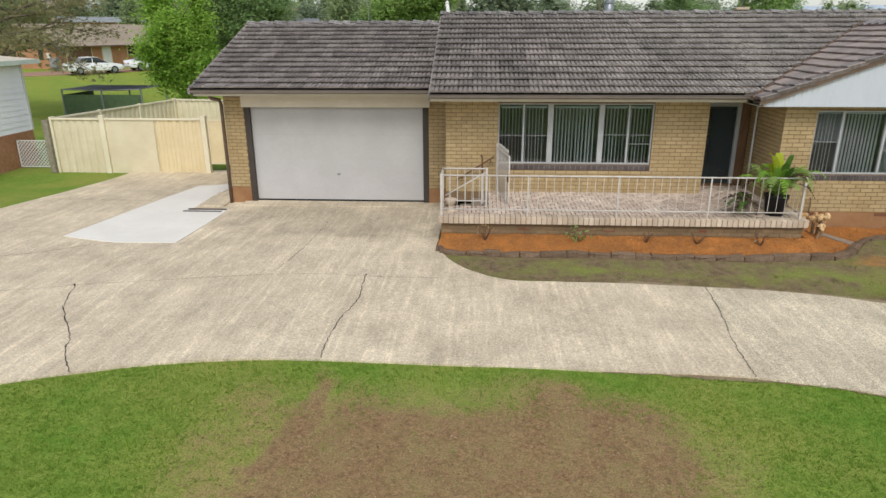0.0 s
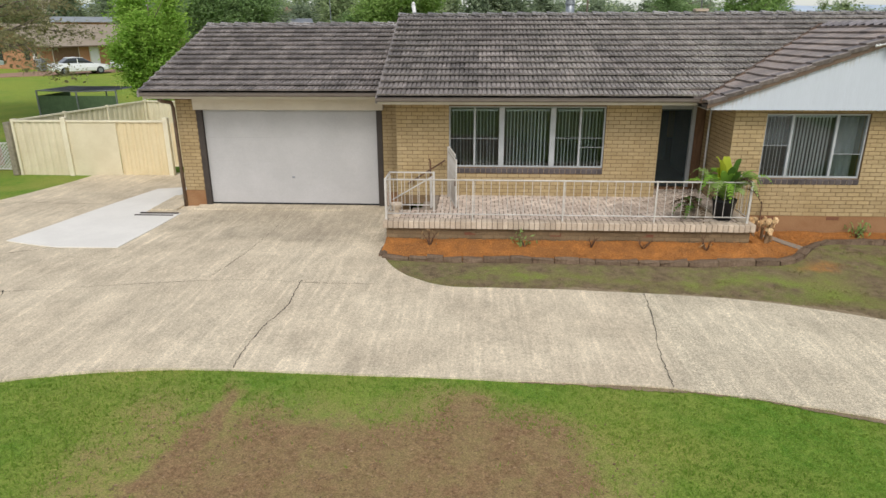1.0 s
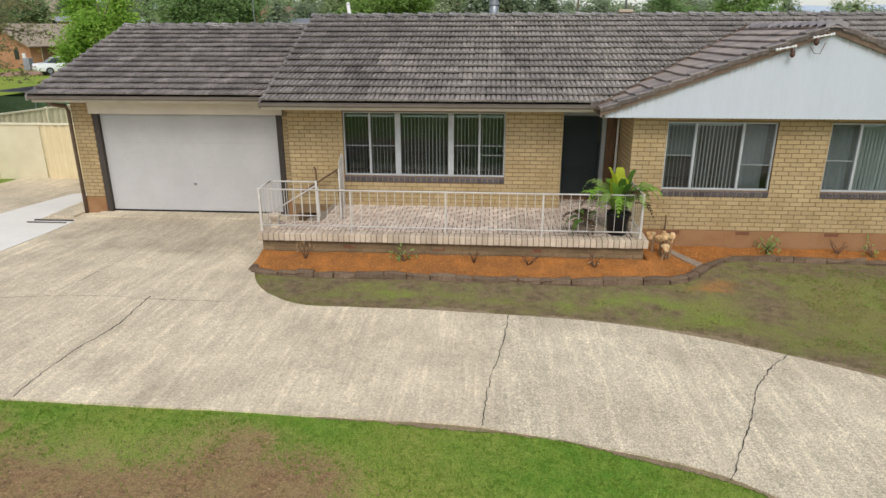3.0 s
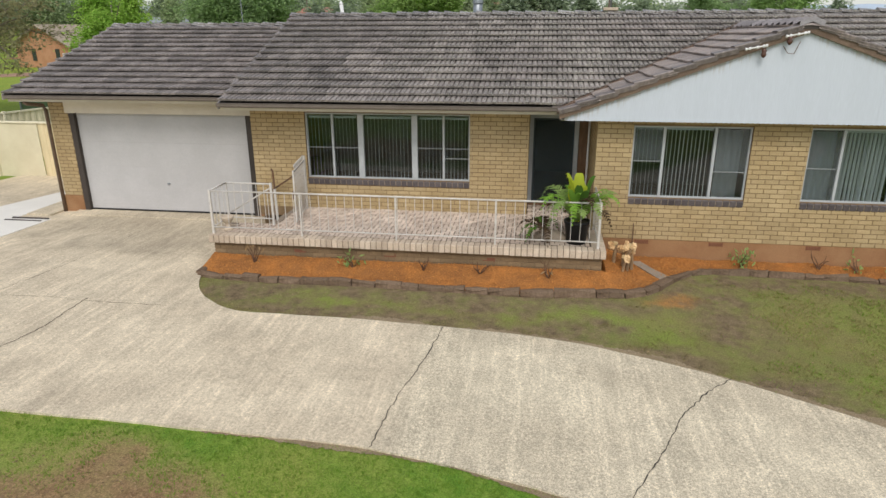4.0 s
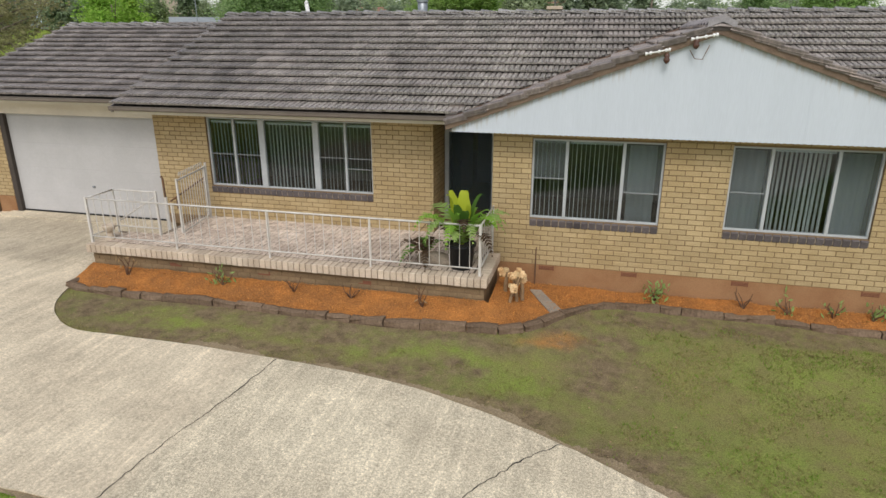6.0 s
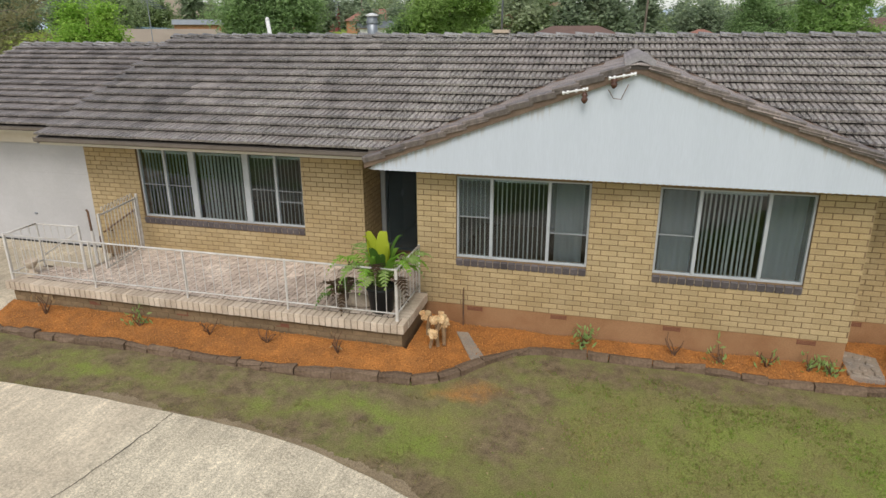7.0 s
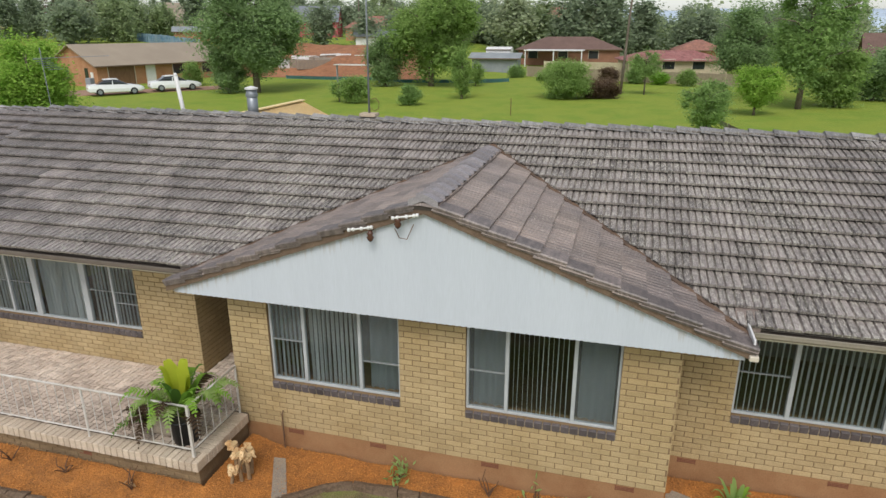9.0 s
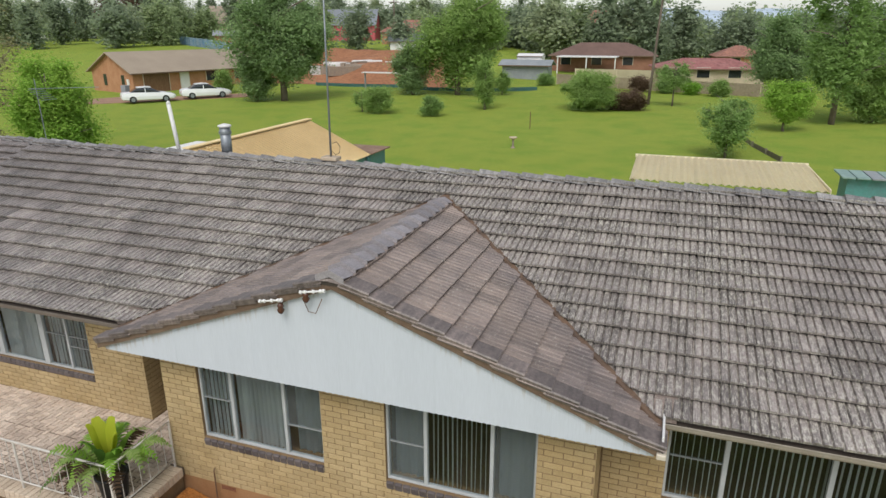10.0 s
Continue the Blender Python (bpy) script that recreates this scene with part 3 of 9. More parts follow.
def gz(x, y):
    """Height of the ground."""
    f = along(x, DRIVE_FALL)
    f += (along(x, BED_FALL) - f) * smooth01((x + 1.2) / 0.6) * smooth01((y - 10.7) / (1.2 + smooth01((x - 6) / 2.5)))
    z = 0.1 + (f - 0.1) * smooth01((20 - y) / 4) - 0.13 * smooth01((-x - 0.2) / 3) * smooth01((y - 10) / 5)
    if x < -5:
        z -= 0.18 * smooth01((-x - 5) / 3) * smooth01((y - 14) / 6) * smooth01((32 - y) / 10)
    if y > 22:
        z += 0.018 * min(y - 22, 45)
    # the fields rise to the west only
    if y > 67:
        west = smooth01((8 - x) / 34)
        z += west * (0.018 * min(y - 67, 65) + 0.03 * min(max(y - 80, 0), 120))
    return z


# ---- ground ----
def grid_axis(stops):
    out = []
    for (a, b, s) in stops:
        k = max(1, round((b - a) / s))
        out += [a + (b - a) * i / k for i in range(k)]
    return out + [stops[-1][1]]


def ground_sheet():
    xs = grid_axis([(-900, -120, 130), (-120, -40, 10), (-40, -16, 3), (-16, 22, 0.5), (22, 60, 4), (60, 150, 10), (150, 900, 125)])
    ys = grid_axis([(-900, -60, 120), (-60, -6, 6), (-6, 24, 0.5), (24, 60, 2), (60, 150, 6), (150, 1500, 135)])
    vs = []
    for y in ys:
        for x in xs:
            z = gz(x, y)
            if -16 < x < 22 and -6 < y < 24:
                z += 0.02 * noise.noise((x * 0.7, y * 0.7, 0))
            vs.append((x, y, z))
    w = len(xs)
    fs = [(j * w + i, j * w + i + 1, (j + 1) * w + i + 1, (j + 1) * w + i) for j in range(len(ys) - 1) for i in range(w - 1)]
    return tagged(new("ground", raw("ground", vs, fs, GROUND, True)), "mown green lawn with worn patches of bare brown earth", "ground", kind="structure")


ground_sheet()


def spline(pts, n=6):
    """Points along a smooth line through the given plan points."""
    out = []
    for i in range(len(pts) - 1):
        p0, p1, p2, p3 = (Vector(pts[max(0, min(len(pts) - 1, i + k))]) for k in (-1, 0, 1, 2))
        for s in range(n):
            t = s / n
            out.append(0.5 * ((2 * p1) + (p2 - p0) * t + (2 * p0 - 5 * p1 + 4 * p2 - p3) * t * t + (3 * p1 - p0 - 3 * p2 + p3) * t ** 3))
    return out + [Vector(pts[-1])]


LAWN_EDGE = [(-17, -14), (-14.5, -6), (-12.5, -1), (-10, 3), (-8, 5.1), (-6.6, 6.1), (-5.05, 6.81), (-3.6, 7.21), (-2, 7.36), (0, 7.43), (1.6, 7.44), (2.6, 7.43), (3.55, 7.39), (4.7, 7.2), (5.8, 6.9), (6.4, 6.55), (7.7, 5.6), (9.4, 4.1), (11.2, 1.5), (12.7, -3), (13.7, -14)]
BED_EDGE = [(17.9, -14), (16.9, -3), (14.9, 2), (12.8, 5), (10.9, 7.2), (9.45, 8.55), (8.6, 9.12), (7.78, 9.57), (6.62, 10.03), (5.4, 10.35), (3.86, 10.46), (2.4, 10.51), (1.4, 10.49), (0.52, 10.5), (-0.1, 10.86), (-0.5, 11.3), (-0.7, 11.75)]


def inside(pt, poly):
    x, y, c = pt[0], pt[1], False
    for i in range(len(poly)):
        (x1, y1), (x2, y2) = poly[i - 1][:2], poly[i][:2]
        if (y1 > y) != (y2 > y) and x < (x2 - x1) * (y - y1) / (y2 - y1) + x1:
            c = not c
    return c


def sheet_over(poly, lift, cell=0.5, skirt=0.12):
    """A thin slab over a plan outline that follows the ground, with a real edge."""
    bm = bmesh.new()
    ring = [bm.verts.new((p[0], p[1], 0)) for p in poly]
    bm.faces.new(ring)
    lo_x, hi_x = min(p[0] for p in poly), max(p[0] for p in poly)
    lo_y, hi_y = min(p[1] for p in poly), max(p[1] for p in poly)
    for k in range(1, int((hi_x - lo_x) / cell) + 1):
        bmesh.ops.bisect_plane(bm, geom=bm.verts[:] + bm.edges[:] + bm.faces[:], plane_co=(lo_x + k * cell, 0, 0), plane_no=(1, 0, 0))
    for k in range(1, int((hi_y - lo_y) / cell) + 1):
        bmesh.ops.bisect_plane(bm, geom=bm.verts[:] + bm.edges[:] + bm.faces[:], plane_co=(0, lo_y + k * cell, 0), plane_no=(0, 1, 0))
    for v in bm.verts:
        v.co.z = gz(v.co.x, v.co.y) + lift
    edge = [e for e in bm.edges if len(e.link_faces) == 1]
    got = bmesh.ops.extrude_edge_only(bm, edges=edge)
    for v in got["geom"]:
        if isinstance(v, bmesh.types.BMVert):
            v.co.z -= skirt
    return bm


drive_line = [tuple(p) for p in spline(LAWN_EDGE)] + [tuple(p) for p in spline(BED_EDGE)] + [(-0.84, 12.4), (-0.84, 15.72), (-6.3, 15.72), (-6.3, 20.6), (-11.3, 20.2), (-11.4, 19), (-11.65, 16.5), (-11.95, 14.7), (-13, 11), (-15.5, 5), (-18, -3), (-21, -14)]
DRIVE = [(p[0] + 0.02 * noise.noise((p[0] * 3, p[1] * 3, 4)), p[1] + 0.02 * noise.noise((p[0] * 3, p[1] * 3, 9))) for p in drive_line]
solid("driveway", sheet_over(DRIVE, 0.035, 0.8), CONCRETE, "weathered grey concrete driveway with cracks, sweeping past the lawn", "driveway", kind="structure")
slab = [(-8.75, 12.42), (-8.1, 12.2), (-7.42, 12.02), (-6.16, 12.06), (-6.16, 14.9), (-7.1, 15.0), (-7.12, 18.2), (-8.2, 17.9)]
solid("new_slab", sheet_over(slab, 0.05, 0.8), NEWSLAB, "pale new concrete path slab beside the garage", "path", kind="structure")
solid("slab_inset", soften(prism([(-7.06, 15.2), (-6.4, 15.2), (-6.4, 16.6), (-7.06, 16.6)], -0.06, 0.035), 0.01, 1), CONCRETE, "grey concrete strip beside the garage wall", "path", kind="structure")
solid("drain_board", soften(boxes((-7.2, -6.25, 14.66, 14.71, -0.06, 0.035), (-7.15, -6.2, 14.84, 14.9, -0.06, 0.04)), 0.006, 1), DARKF, "dark timber strips lying over the drain", "board")


def ribbon(name, pts, width, lift, label):
    """A crack or joint: a narrow, uneven line of dirt along the concrete."""
    line = spline(pts, 14)
    vs, fs = [], []
    for i, p in enumerate(line):
        q = line[min(i + 1, len(line) - 1)] - line[max(i - 1, 0)]
        nrm = Vector((-q.y, q.x)).normalized()
        wob = 0.022 * noise.noise((p.x * 5, p.y * 5, 2)) + 0.022 * noise.noise((p.x * 17, p.y * 17, 5))
        w = width * (0.75 + 0.9 * noise.noise((p.x * 7, p.y * 7, 8)))
        w = max(w, width * 0.35)
        for s in (-1, 1):
            c = p + nrm * (wob + s * w / 2)
            vs.append((c.x, c.y, gz(c.x, c.y) + 0.035 + lift))
        if i:
            fs.append((2 * i - 2, 2 * i - 1, 2 * i + 1, 2 * i))
    return tagged(new(name, raw(name, vs, fs, CRACK)), label, "crack", "cracks in the driveway", "structure")


CRACK_C = [(3.87, 10.45), (3.8, 9.59), (3.66, 8.76), (3.57, 8.12), (3.53, 7.4)]
CRACK_D = [(7.79, 9.58), (7.4, 9.18), (7.22, 8.92), (6.94, 8.51), (6.76, 8.07), (6.5, 7.58), (6.05, 6.72)]
CK = "dark jagged crack across the concrete driveway"
ribbon("crack", [(-6.8, 9.66), (-6.75, 9.6), (-6.4, 8.75), (-5.7, 7.8), (-5.45, 7.3), (-5.08, 6.8)], 0.018, 0.004, CK)
ribbon("crack", [(-1.97, 10.42), (-1.98, 10.36), (-1.93, 9.3), (-2.04, 8.72), (-2.08, 8.05), (-2.05, 7.38)], 0.016, 0.004, CK)
ribbon("crack", CRACK_C, 0.014, 0.004, CK)
ribbon("crack", CRACK_D, 0.017, 0.004, CK)
JOINT_A = [(-11.5, 8.5), (-7.49, 9.4), (-6.77, 9.63), (-5.27, 9.95), (-3.86, 10.25), (-2.5, 10.39), (-1.99, 10.36), (-0.6, 10.45)]
JT = "thin dirt-filled joint between concrete slabs"
ribbon("joint", [(-3.48, 15.5), (-3.47, 13.9), (-3.46, 12.1), (-3.55, 11.0), (-3.6, 10.55)], 0.009, 0.003, JT)
ribbon("joint", JOINT_A, 0.009, 0.003, JT)
ribbon("joint", [(-12.8, 9.6), (-9.1, 11.0), (-7.9, 11.75), (-7.16, 12.22)], 0.018, 0.003, JT)
ribbon("joint", [(-11.6, 16.0), (-9.6, 15.9), (-7.9, 15.8)], 0.014, 0.003, JT)



def margin(name, line, inward, wide, label, seed):
    """Ragged strip of bare soil where the lawn meets the concrete."""
    vs, fs = [], []
    pts = spline(line, 60)
    for i, p in enumerate(pts):
        q = pts[min(i + 1, len(pts) - 1)] - pts[max(i - 1, 0)]
        nrm = Vector((-q.y, q.x)).normalized() * inward
        w = wide * (0.5 + 1.0 * noise.noise((p.x * 0.8, p.y * 0.8, seed)) + 0.3 * noise.noise((p.x * 5, p.y * 5, seed)) + 0.25 * noise.noise((p.x * 25, p.y * 25, seed)))
        for c in (p - nrm * 0.03, p + nrm * max(w, 0.0)):
            vs.append((c.x, c.y, gz(c.x, c.y) + 0.02 * noise.noise((c.x * 0.7, c.y * 0.7, 0)) + 0.012))
        if i:
            fs.append((2 * i - 2, 2 * i - 1, 2 * i + 1, 2 * i))
    tagged(new(name, raw(name, vs, fs, SOIL)), label, "soil", kind="structure")


margin("soil_margin", BED_EDGE[3:12], -1, 0.2, "bare brown soil along the edge of the concrete", 6)
margin("soil_margin", LAWN_EDGE[10:18], -1, 0.1, "bare brown soil along the edge of the concrete", 9)

# garden bed: mulch and edging stones
KERB_LINE = [(-0.78, 12.35), (-0.72, 11.86), (0.4, 11.79), (1.7, 11.81), (3.3, 11.79), (4.8, 11.77), (5.9, 11.85), (6.7, 11.93), (7.15, 12.18), (7.5, 12.6), (7.85, 13.02), (8.3, 13.26), (8.9, 13.29), (9.6, 13.3), (10.6, 13.33), (11.6, 13.26), (12.6, 13.28), (13.6, 13.42), (15.5, 13.5), (20, 13.5)]
kerb_pts = spline(KERB_LINE, 8)
bed_poly = [tuple(p) for p in kerb_pts] + [(20, 14.58), (12.66, 14.58), (12.66, 13.73), (6.44, 13.73), (6.44, 12.47), (-0.78, 12.47)]


def bedz(x, y):
    """Height of the mulch, banked up towards the walls."""
    wall = 12.5 if x < 6.43 else 13.75 if x < 12.66 else 14.6
    low = gz(x, y) + 0.05
    bank = ((0.25 if x < 6.43 else 0.11) - low) * smooth01(1 - (wall - y) / 0.6)
    if x >= 6.43:
        bank = max(bank, (0.25 - low) * smooth01(1 - (x - 6.43) / 0.7) * smooth01((y - 12.1) / 0.5))
    return low + bank + 0.035 * noise.noise((x * 1.7, y * 1.7, 3)) + 0.015 * noise.noise((x * 6, y * 6, 3))


def mulch():
    bm = sheet_over(bed_poly, 0.05, 0.2, 0.0)
    for v in bm.verts:
        v.co.z = bedz(v.co.x, v.co.y)
    edge = [e for e in bm.edges if len(e.link_faces) == 1]
    got = bmesh.ops.extrude_edge_only(bm, edges=edge)
    for v in got["geom"]:
        if isinstance(v, bmesh.types.BMVert):
            v.co.z -= 0.3
    return bm


tagged(new("garden_bed", mesh_of("garden_bed", mulch(), MULCH, True)), "orange wood-chip mulch in a garden bed along the house", "garden bed", kind="structure")


def chips():
    rnd = random.Random(5)
    vs, fs = [], []
    while len(fs) < 16000:
        x, y = rnd.uniform(-0.8, 16), rnd.uniform(11.7, 14.6)
        if not inside((x, y), bed_poly):
            continue
        z = bedz(x, y) + 0.006
        a, s, w = rnd.uniform(0, 6.28), rnd.uniform(0.005, 0.015), rnd.uniform(0.003, 0.006)
        tz = rnd.uniform(-0.012, 0.016)
        dx, dy = math.cos(a) * s, math.sin(a) * s
        k = len(vs)
        vs += [(x - dx - dy * w / s, y - dy + dx * w / s, z), (x - dx + dy * w / s, y - dy - dx * w / s, z + 0.004), (x + dx + dy * w / s, y + dy - dx * w / s, z + abs(tz)), (x + dx - dy * w / s, y + dy + dx * w / s, z + abs(tz) + 0.006)]
        fs.append((k, k + 1, k + 2, k + 3))
    return tagged(new("mulch_chips", raw("mulch_chips", vs, fs, CHIP)), "loose orange wood chips strewn over the bed", "mulch", kind="stuff")


chips()


def edging():
    """Uneven dark stones set end to end along the bed."""
    top = thing("stone_edging", "row of dark weathered stones edging the garden bed", "edging", kind="structure")
    rnd = random.Random(11)
    i, n = 0, len(kerb_pts)
    pos = [0.0]
    for a, b in zip(kerb_pts, kerb_pts[1:]):
        pos.append(pos[-1] + (b - a).length)

    def at(d):
        for k in range(n - 1):
            if pos[k + 1] >= d:
                t = (d - pos[k]) / (pos[k + 1] - pos[k])
                return kerb_pts[k].lerp(kerb_pts[k + 1], t)
        return kerb_pts[-1]

    d = 0.0
    while d < pos[-1] - 0.3:
        ln = rnd.uniform(0.3, 0.7)
        p, q = at(d), at(d + ln - 0.012)
        c, a = (p + q) / 2, math.atan2(q.y - p.y, q.x - p.x)
        h, w = rnd.uniform(0.085, 0.115), rnd.uniform(0.12, 0.16)
        bm = bmesh.new()
        box(bm, -(q - p).length / 2, (q - p).length / 2, -w / 2, w / 2, -0.06, h)
        bmesh.ops.subdivide_edges(bm, edges=bm.edges[:], cuts=1, use_grid_fill=True)
        for v in bm.verts:
            o = noise.noise((v.co.x * 5 + d * 3, v.co.y * 9, v.co.z * 9)) * 0.03
            v.co += Vector((o * 0.5, o, o))
            if v.co.z > 0.03 and (abs(v.co.y) > w * 0.4):
                v.co.z -= 0.02
        ob = part("stone", bm, KERB, top, smooth=False)
        ob.matrix_basis = pose(c.x, c.y - 0.025, gz(c.x, c.y), rnd.uniform(-3, 3), rnd.uniform(-3, 3), math.degrees(a))
        d += ln


edging()

# ---- the house: heights and planes ----
SLOPE, SLOPE_G = 0.381, 0.331
Y_EAVE, Z_EAVE, Y_RIDGE = 13.9, 2.89, 18.35
Y_EAVE_G, Y_RIDGE_G, Y_EAVE_E = 15.0, 19.5, 13.9
Z_EAVE_G = 2.885
GX, G_SL, G_TOP, G_HALF, G_FRONT = 9.43, 0.378, 4.30, 3.88, 13.4
X_END = 20.0
W_GAR, W_LIV, W_GAB, W_ENT = 15.7, 14.62, 13.76, 15.5


def z_main(y):
    return Z_EAVE + SLOPE * (min(y, 2 * Y_RIDGE - y) - Y_EAVE)


def wall_solid(name, u0, u1, z0, z1, holes, plane, thick, material, label, axis="x", back=1):
    """A wall with real openings, cut into boxes round them. plane: its outer face; it goes back from there."""
    cuts = sorted({u0, u1, *[v for h in holes for v in h[:2]]})
    bm = bmesh.new()
    for a, b in zip(cuts, cuts[1:]):
        spans = [(z0, z1)]
        for h in holes:
            if h[0] < (a + b) / 2 < h[1]:
                spans = [s for t in spans for s in ((t[0], min(t[1], h[2])), (max(t[0], h[3]), t[1])) if s[1] - s[0] > 1e-4]
        for s in spans:
            p, q = sorted((plane, plane + back * thick))
            if axis == "x":
                box(bm, a, b, p, q, *s)
            else:
                box(bm, p, q, a, b, *s)
    return solid(name, bm, material, label, "wall", kind="structure")


WIN1, WIN2, WIN3, WIN4 = (0.38, 3.82, 1.26, 2.62), (6.88, 8.92, 1.26, 2.58), (9.88, 11.92, 1.26, 2.58), (13.43, 16.0, 1.26, 2.62)
LB = "cream face-brick wall in stretcher bond with brown mortar"
RECESS = 0.009
wall_garage_left = wall_solid("wall_garage_left", -6.32, -5.83, 0.4, 2.745, [], W_GAR + RECESS, 0.22, MORTAR, LB)
wall_garage_right = wall_solid("wall_garage_right", -1.28, -0.8, 0.4, 2.745, [], W_GAR + RECESS, 0.22, MORTAR, LB)
wall_living = wall_solid("wall_living", -0.8, 5.0 - RECESS, 0.4, 2.735, [WIN1], W_LIV + RECESS, 0.23, MORTAR, LB)
wall_gable = wall_solid("wall_gable", 6.24 + RECESS, 12.62 - RECESS, 0.45, 2.72, [WIN2, WIN3], W_GAB + RECESS, 0.23, MORTAR, LB)
wall_east = wall_solid("wall_east", 12.62, X_END, 0.45, 2.735, [WIN4], W_LIV + RECESS, 0.23, MORTAR, LB)
wall_entry_left = wall_solid("wall_entry_left", W_LIV + 0.24, W_ENT, 0.4, 2.735, [], 5.0 - RECESS, 0.22, MORTAR, LB, "y", -1)
wall_entry_right = wall_solid("wall_entry_right", W_GAB + 0.24, W_ENT + 0.2, 0.4, 2.735, [], 6.24 + RECESS, 0.22, MORTAR, LB, "y", 1)
wall_gable_return = wall_solid("wall_gable_return", W_GAB + 0.24, W_LIV, 0.45, 2.62, [], 12.62 - RECESS, 0.22, MORTAR, LB, "y", -1)
wall_porch_return = wall_solid("wall_porch_return", W_LIV + 0.24, W_GAR, 0.05, 2.735, [], -0.8 + RECESS, 0.22, MORTAR, LB, "y", 1)
wall_garage_side = wall_solid("wall_garage_side", W_GAR + 0.24, 23.4, -0.1, 2.72, [], -6.32 + RECESS, 0.2, BRICK, "cream brick side wall of the garage", "y", 1)
wall_north = wall_solid("wall_north", -6.32, X_END, -0.1, 2.7, [], 23.6, 0.22, BRICK, "cream brick rear wall of the house", "x", -1)
wall_east_end = wall_solid("wall_east_end", W_LIV + 0.24, 23.38, 0.0, 2.7, [], X_END, 0.22, BRICK, "cream brick end wall of the house", "y", -1)
# foundation band
solid("foundation_garage", boxes((-6.335, -5.83, W_GAR - 0.012, W_GAR + 0.2, -0.2, 0.4), (-1.28, -0.8, W_GAR - 0.012, W_GAR + 0.2, -0.2, 0.4)), FOUND, "red-brown rendered foundation under the garage piers", "foundation", kind="structure")
solid("foundation_gable", boxes((6.25, 12.61, W_GAB + 0.01, W_GAB + 0.24, -0.1, 0.45), (12.4, 12.6, W_GAB + 0.24, W_LIV, -0.1, 0.45)), FOUND, "red-brown rendered foundation band below the brickwork", "foundation", kind="structure")
solid("foundation_east", boxes((12.61, X_END, W_LIV + 0.01, W_LIV + 0.24, -0.1, 0.45)), FOUND, "red-brown rendered foundation band below the brickwork", "foundation", kind="structure")


def vent(x, y, z):
    t = thing("air_vent", "terracotta air vent set into the foundation", "air vent", "air vents along the foundation", at=(x, y, z))
    part("backing", boxes((-0.115, 0.115, 0.004, 0.05, -0.035, 0.035)), CRACK, t)
    for k in range(3):
        part("slat", boxes((-0.11, 0.11, -0.006, 0.03, -0.034 + k * 0.024, -0.019 + k * 0.024)), VENT, t)
    for s in (-1, 1):
        part("rim", boxes((s * 0.1175 - 0.0075, s * 0.1175 + 0.0075, -0.008, 0.04, -0.04, 0.04)), VENT, t)


for vx in (8.55, 10.25, 12.1, 7.2):
    vent(vx, W_GAB + 0.01, 0.4)
for vx in (12.95, 14.9):
    vent(vx, W_LIV + 0.01, 0.4)

# rooms behind the windows, the ceiling and the floors
solid("room_floor", boxes((-0.55, 19.75, 16.0, 23.35, 0.5, 0.62), (-0.55, 4.75, 14.9, 16.0, 0.5, 0.62), (6.5, 12.35, 14.05, 16.0, 0.5, 0.62), (12.35, 19.75, 14.9, 16.0, 0.5, 0.62), (4.75, 6.5, 15.5, 16.0, 0.5, 0.615)), CARPET, "brown floor inside the rooms", "floor", kind="structure")
solid("room_partition", boxes((-0.55, 4.75, 18.4, 18.5, 0.62, 2.6), (6.5, 19.75, 17.9, 18.0, 0.62, 2.6), (9.35, 9.45, 14.02, 17.9, 0.62, 2.6), (12.9, 13.0, 14.9, 17.9, 0.62, 2.6), (4.9, 4.98, 15.75, 18.4, 0.62, 2.6), (6.4, 6.48, 15.75, 18.4, 0.62, 2.6), (4.98, 6.4, 19.0, 19.1, 0.62, 2.6)), ROOM, "dim painted partitions inside the rooms", "wall", kind="structure")
solid("ceiling", boxes((-6.1, X_END - 0.2, 15.95, 23.35, 2.6, 2.64), (-0.56, 4.76, 14.86, 15.95, 2.6, 2.64), (6.48, 12.38, 14.0, 15.95, 2.6, 2.64), (12.38, X_END - 0.2, 14.86, 15.95, 2.6, 2.64)), ROOM, "plain plaster ceiling", "ceiling", kind="structure")
solid("soffit", boxes((-1.05, 5.55, 13.98, 15.9, 2.737, 2.75), (5.56, 6.3, 13.47, 15.94, 2.69, 2.7), (6.3, 13.2, 13.47, 13.75, 2.69, 2.7), (12.64, 13.2, 13.75, 14.6, 2.69, 2.7), (13.22, X_END + 0.3, 13.98, 14.61, 2.737, 2.75), (-6.7, -1.06, 15.1, 15.69, 2.745, 2.76)), CREAM, "cream sheeted soffit under the eaves", "soffit", kind="structure")


# ---- roofs: decks ----
def deck(name, rows, label):
    bm = bmesh.new()
    for quad in rows:
        hi = [bm.verts.new(p) for p in quad]
        lo = [bm.verts.new((p[0], p[1], p[2] - 0.05)) for p in quad]
        bm.faces.new(hi)
        bm.faces.new(lo[::-1])
        for i in range(len(quad)):
            j = (i + 1) % len(quad)
            bm.faces.new((hi[i], lo[i], lo[j], hi[j]))
    return solid(name, bm, DARKF, label, "roof", kind="structure")


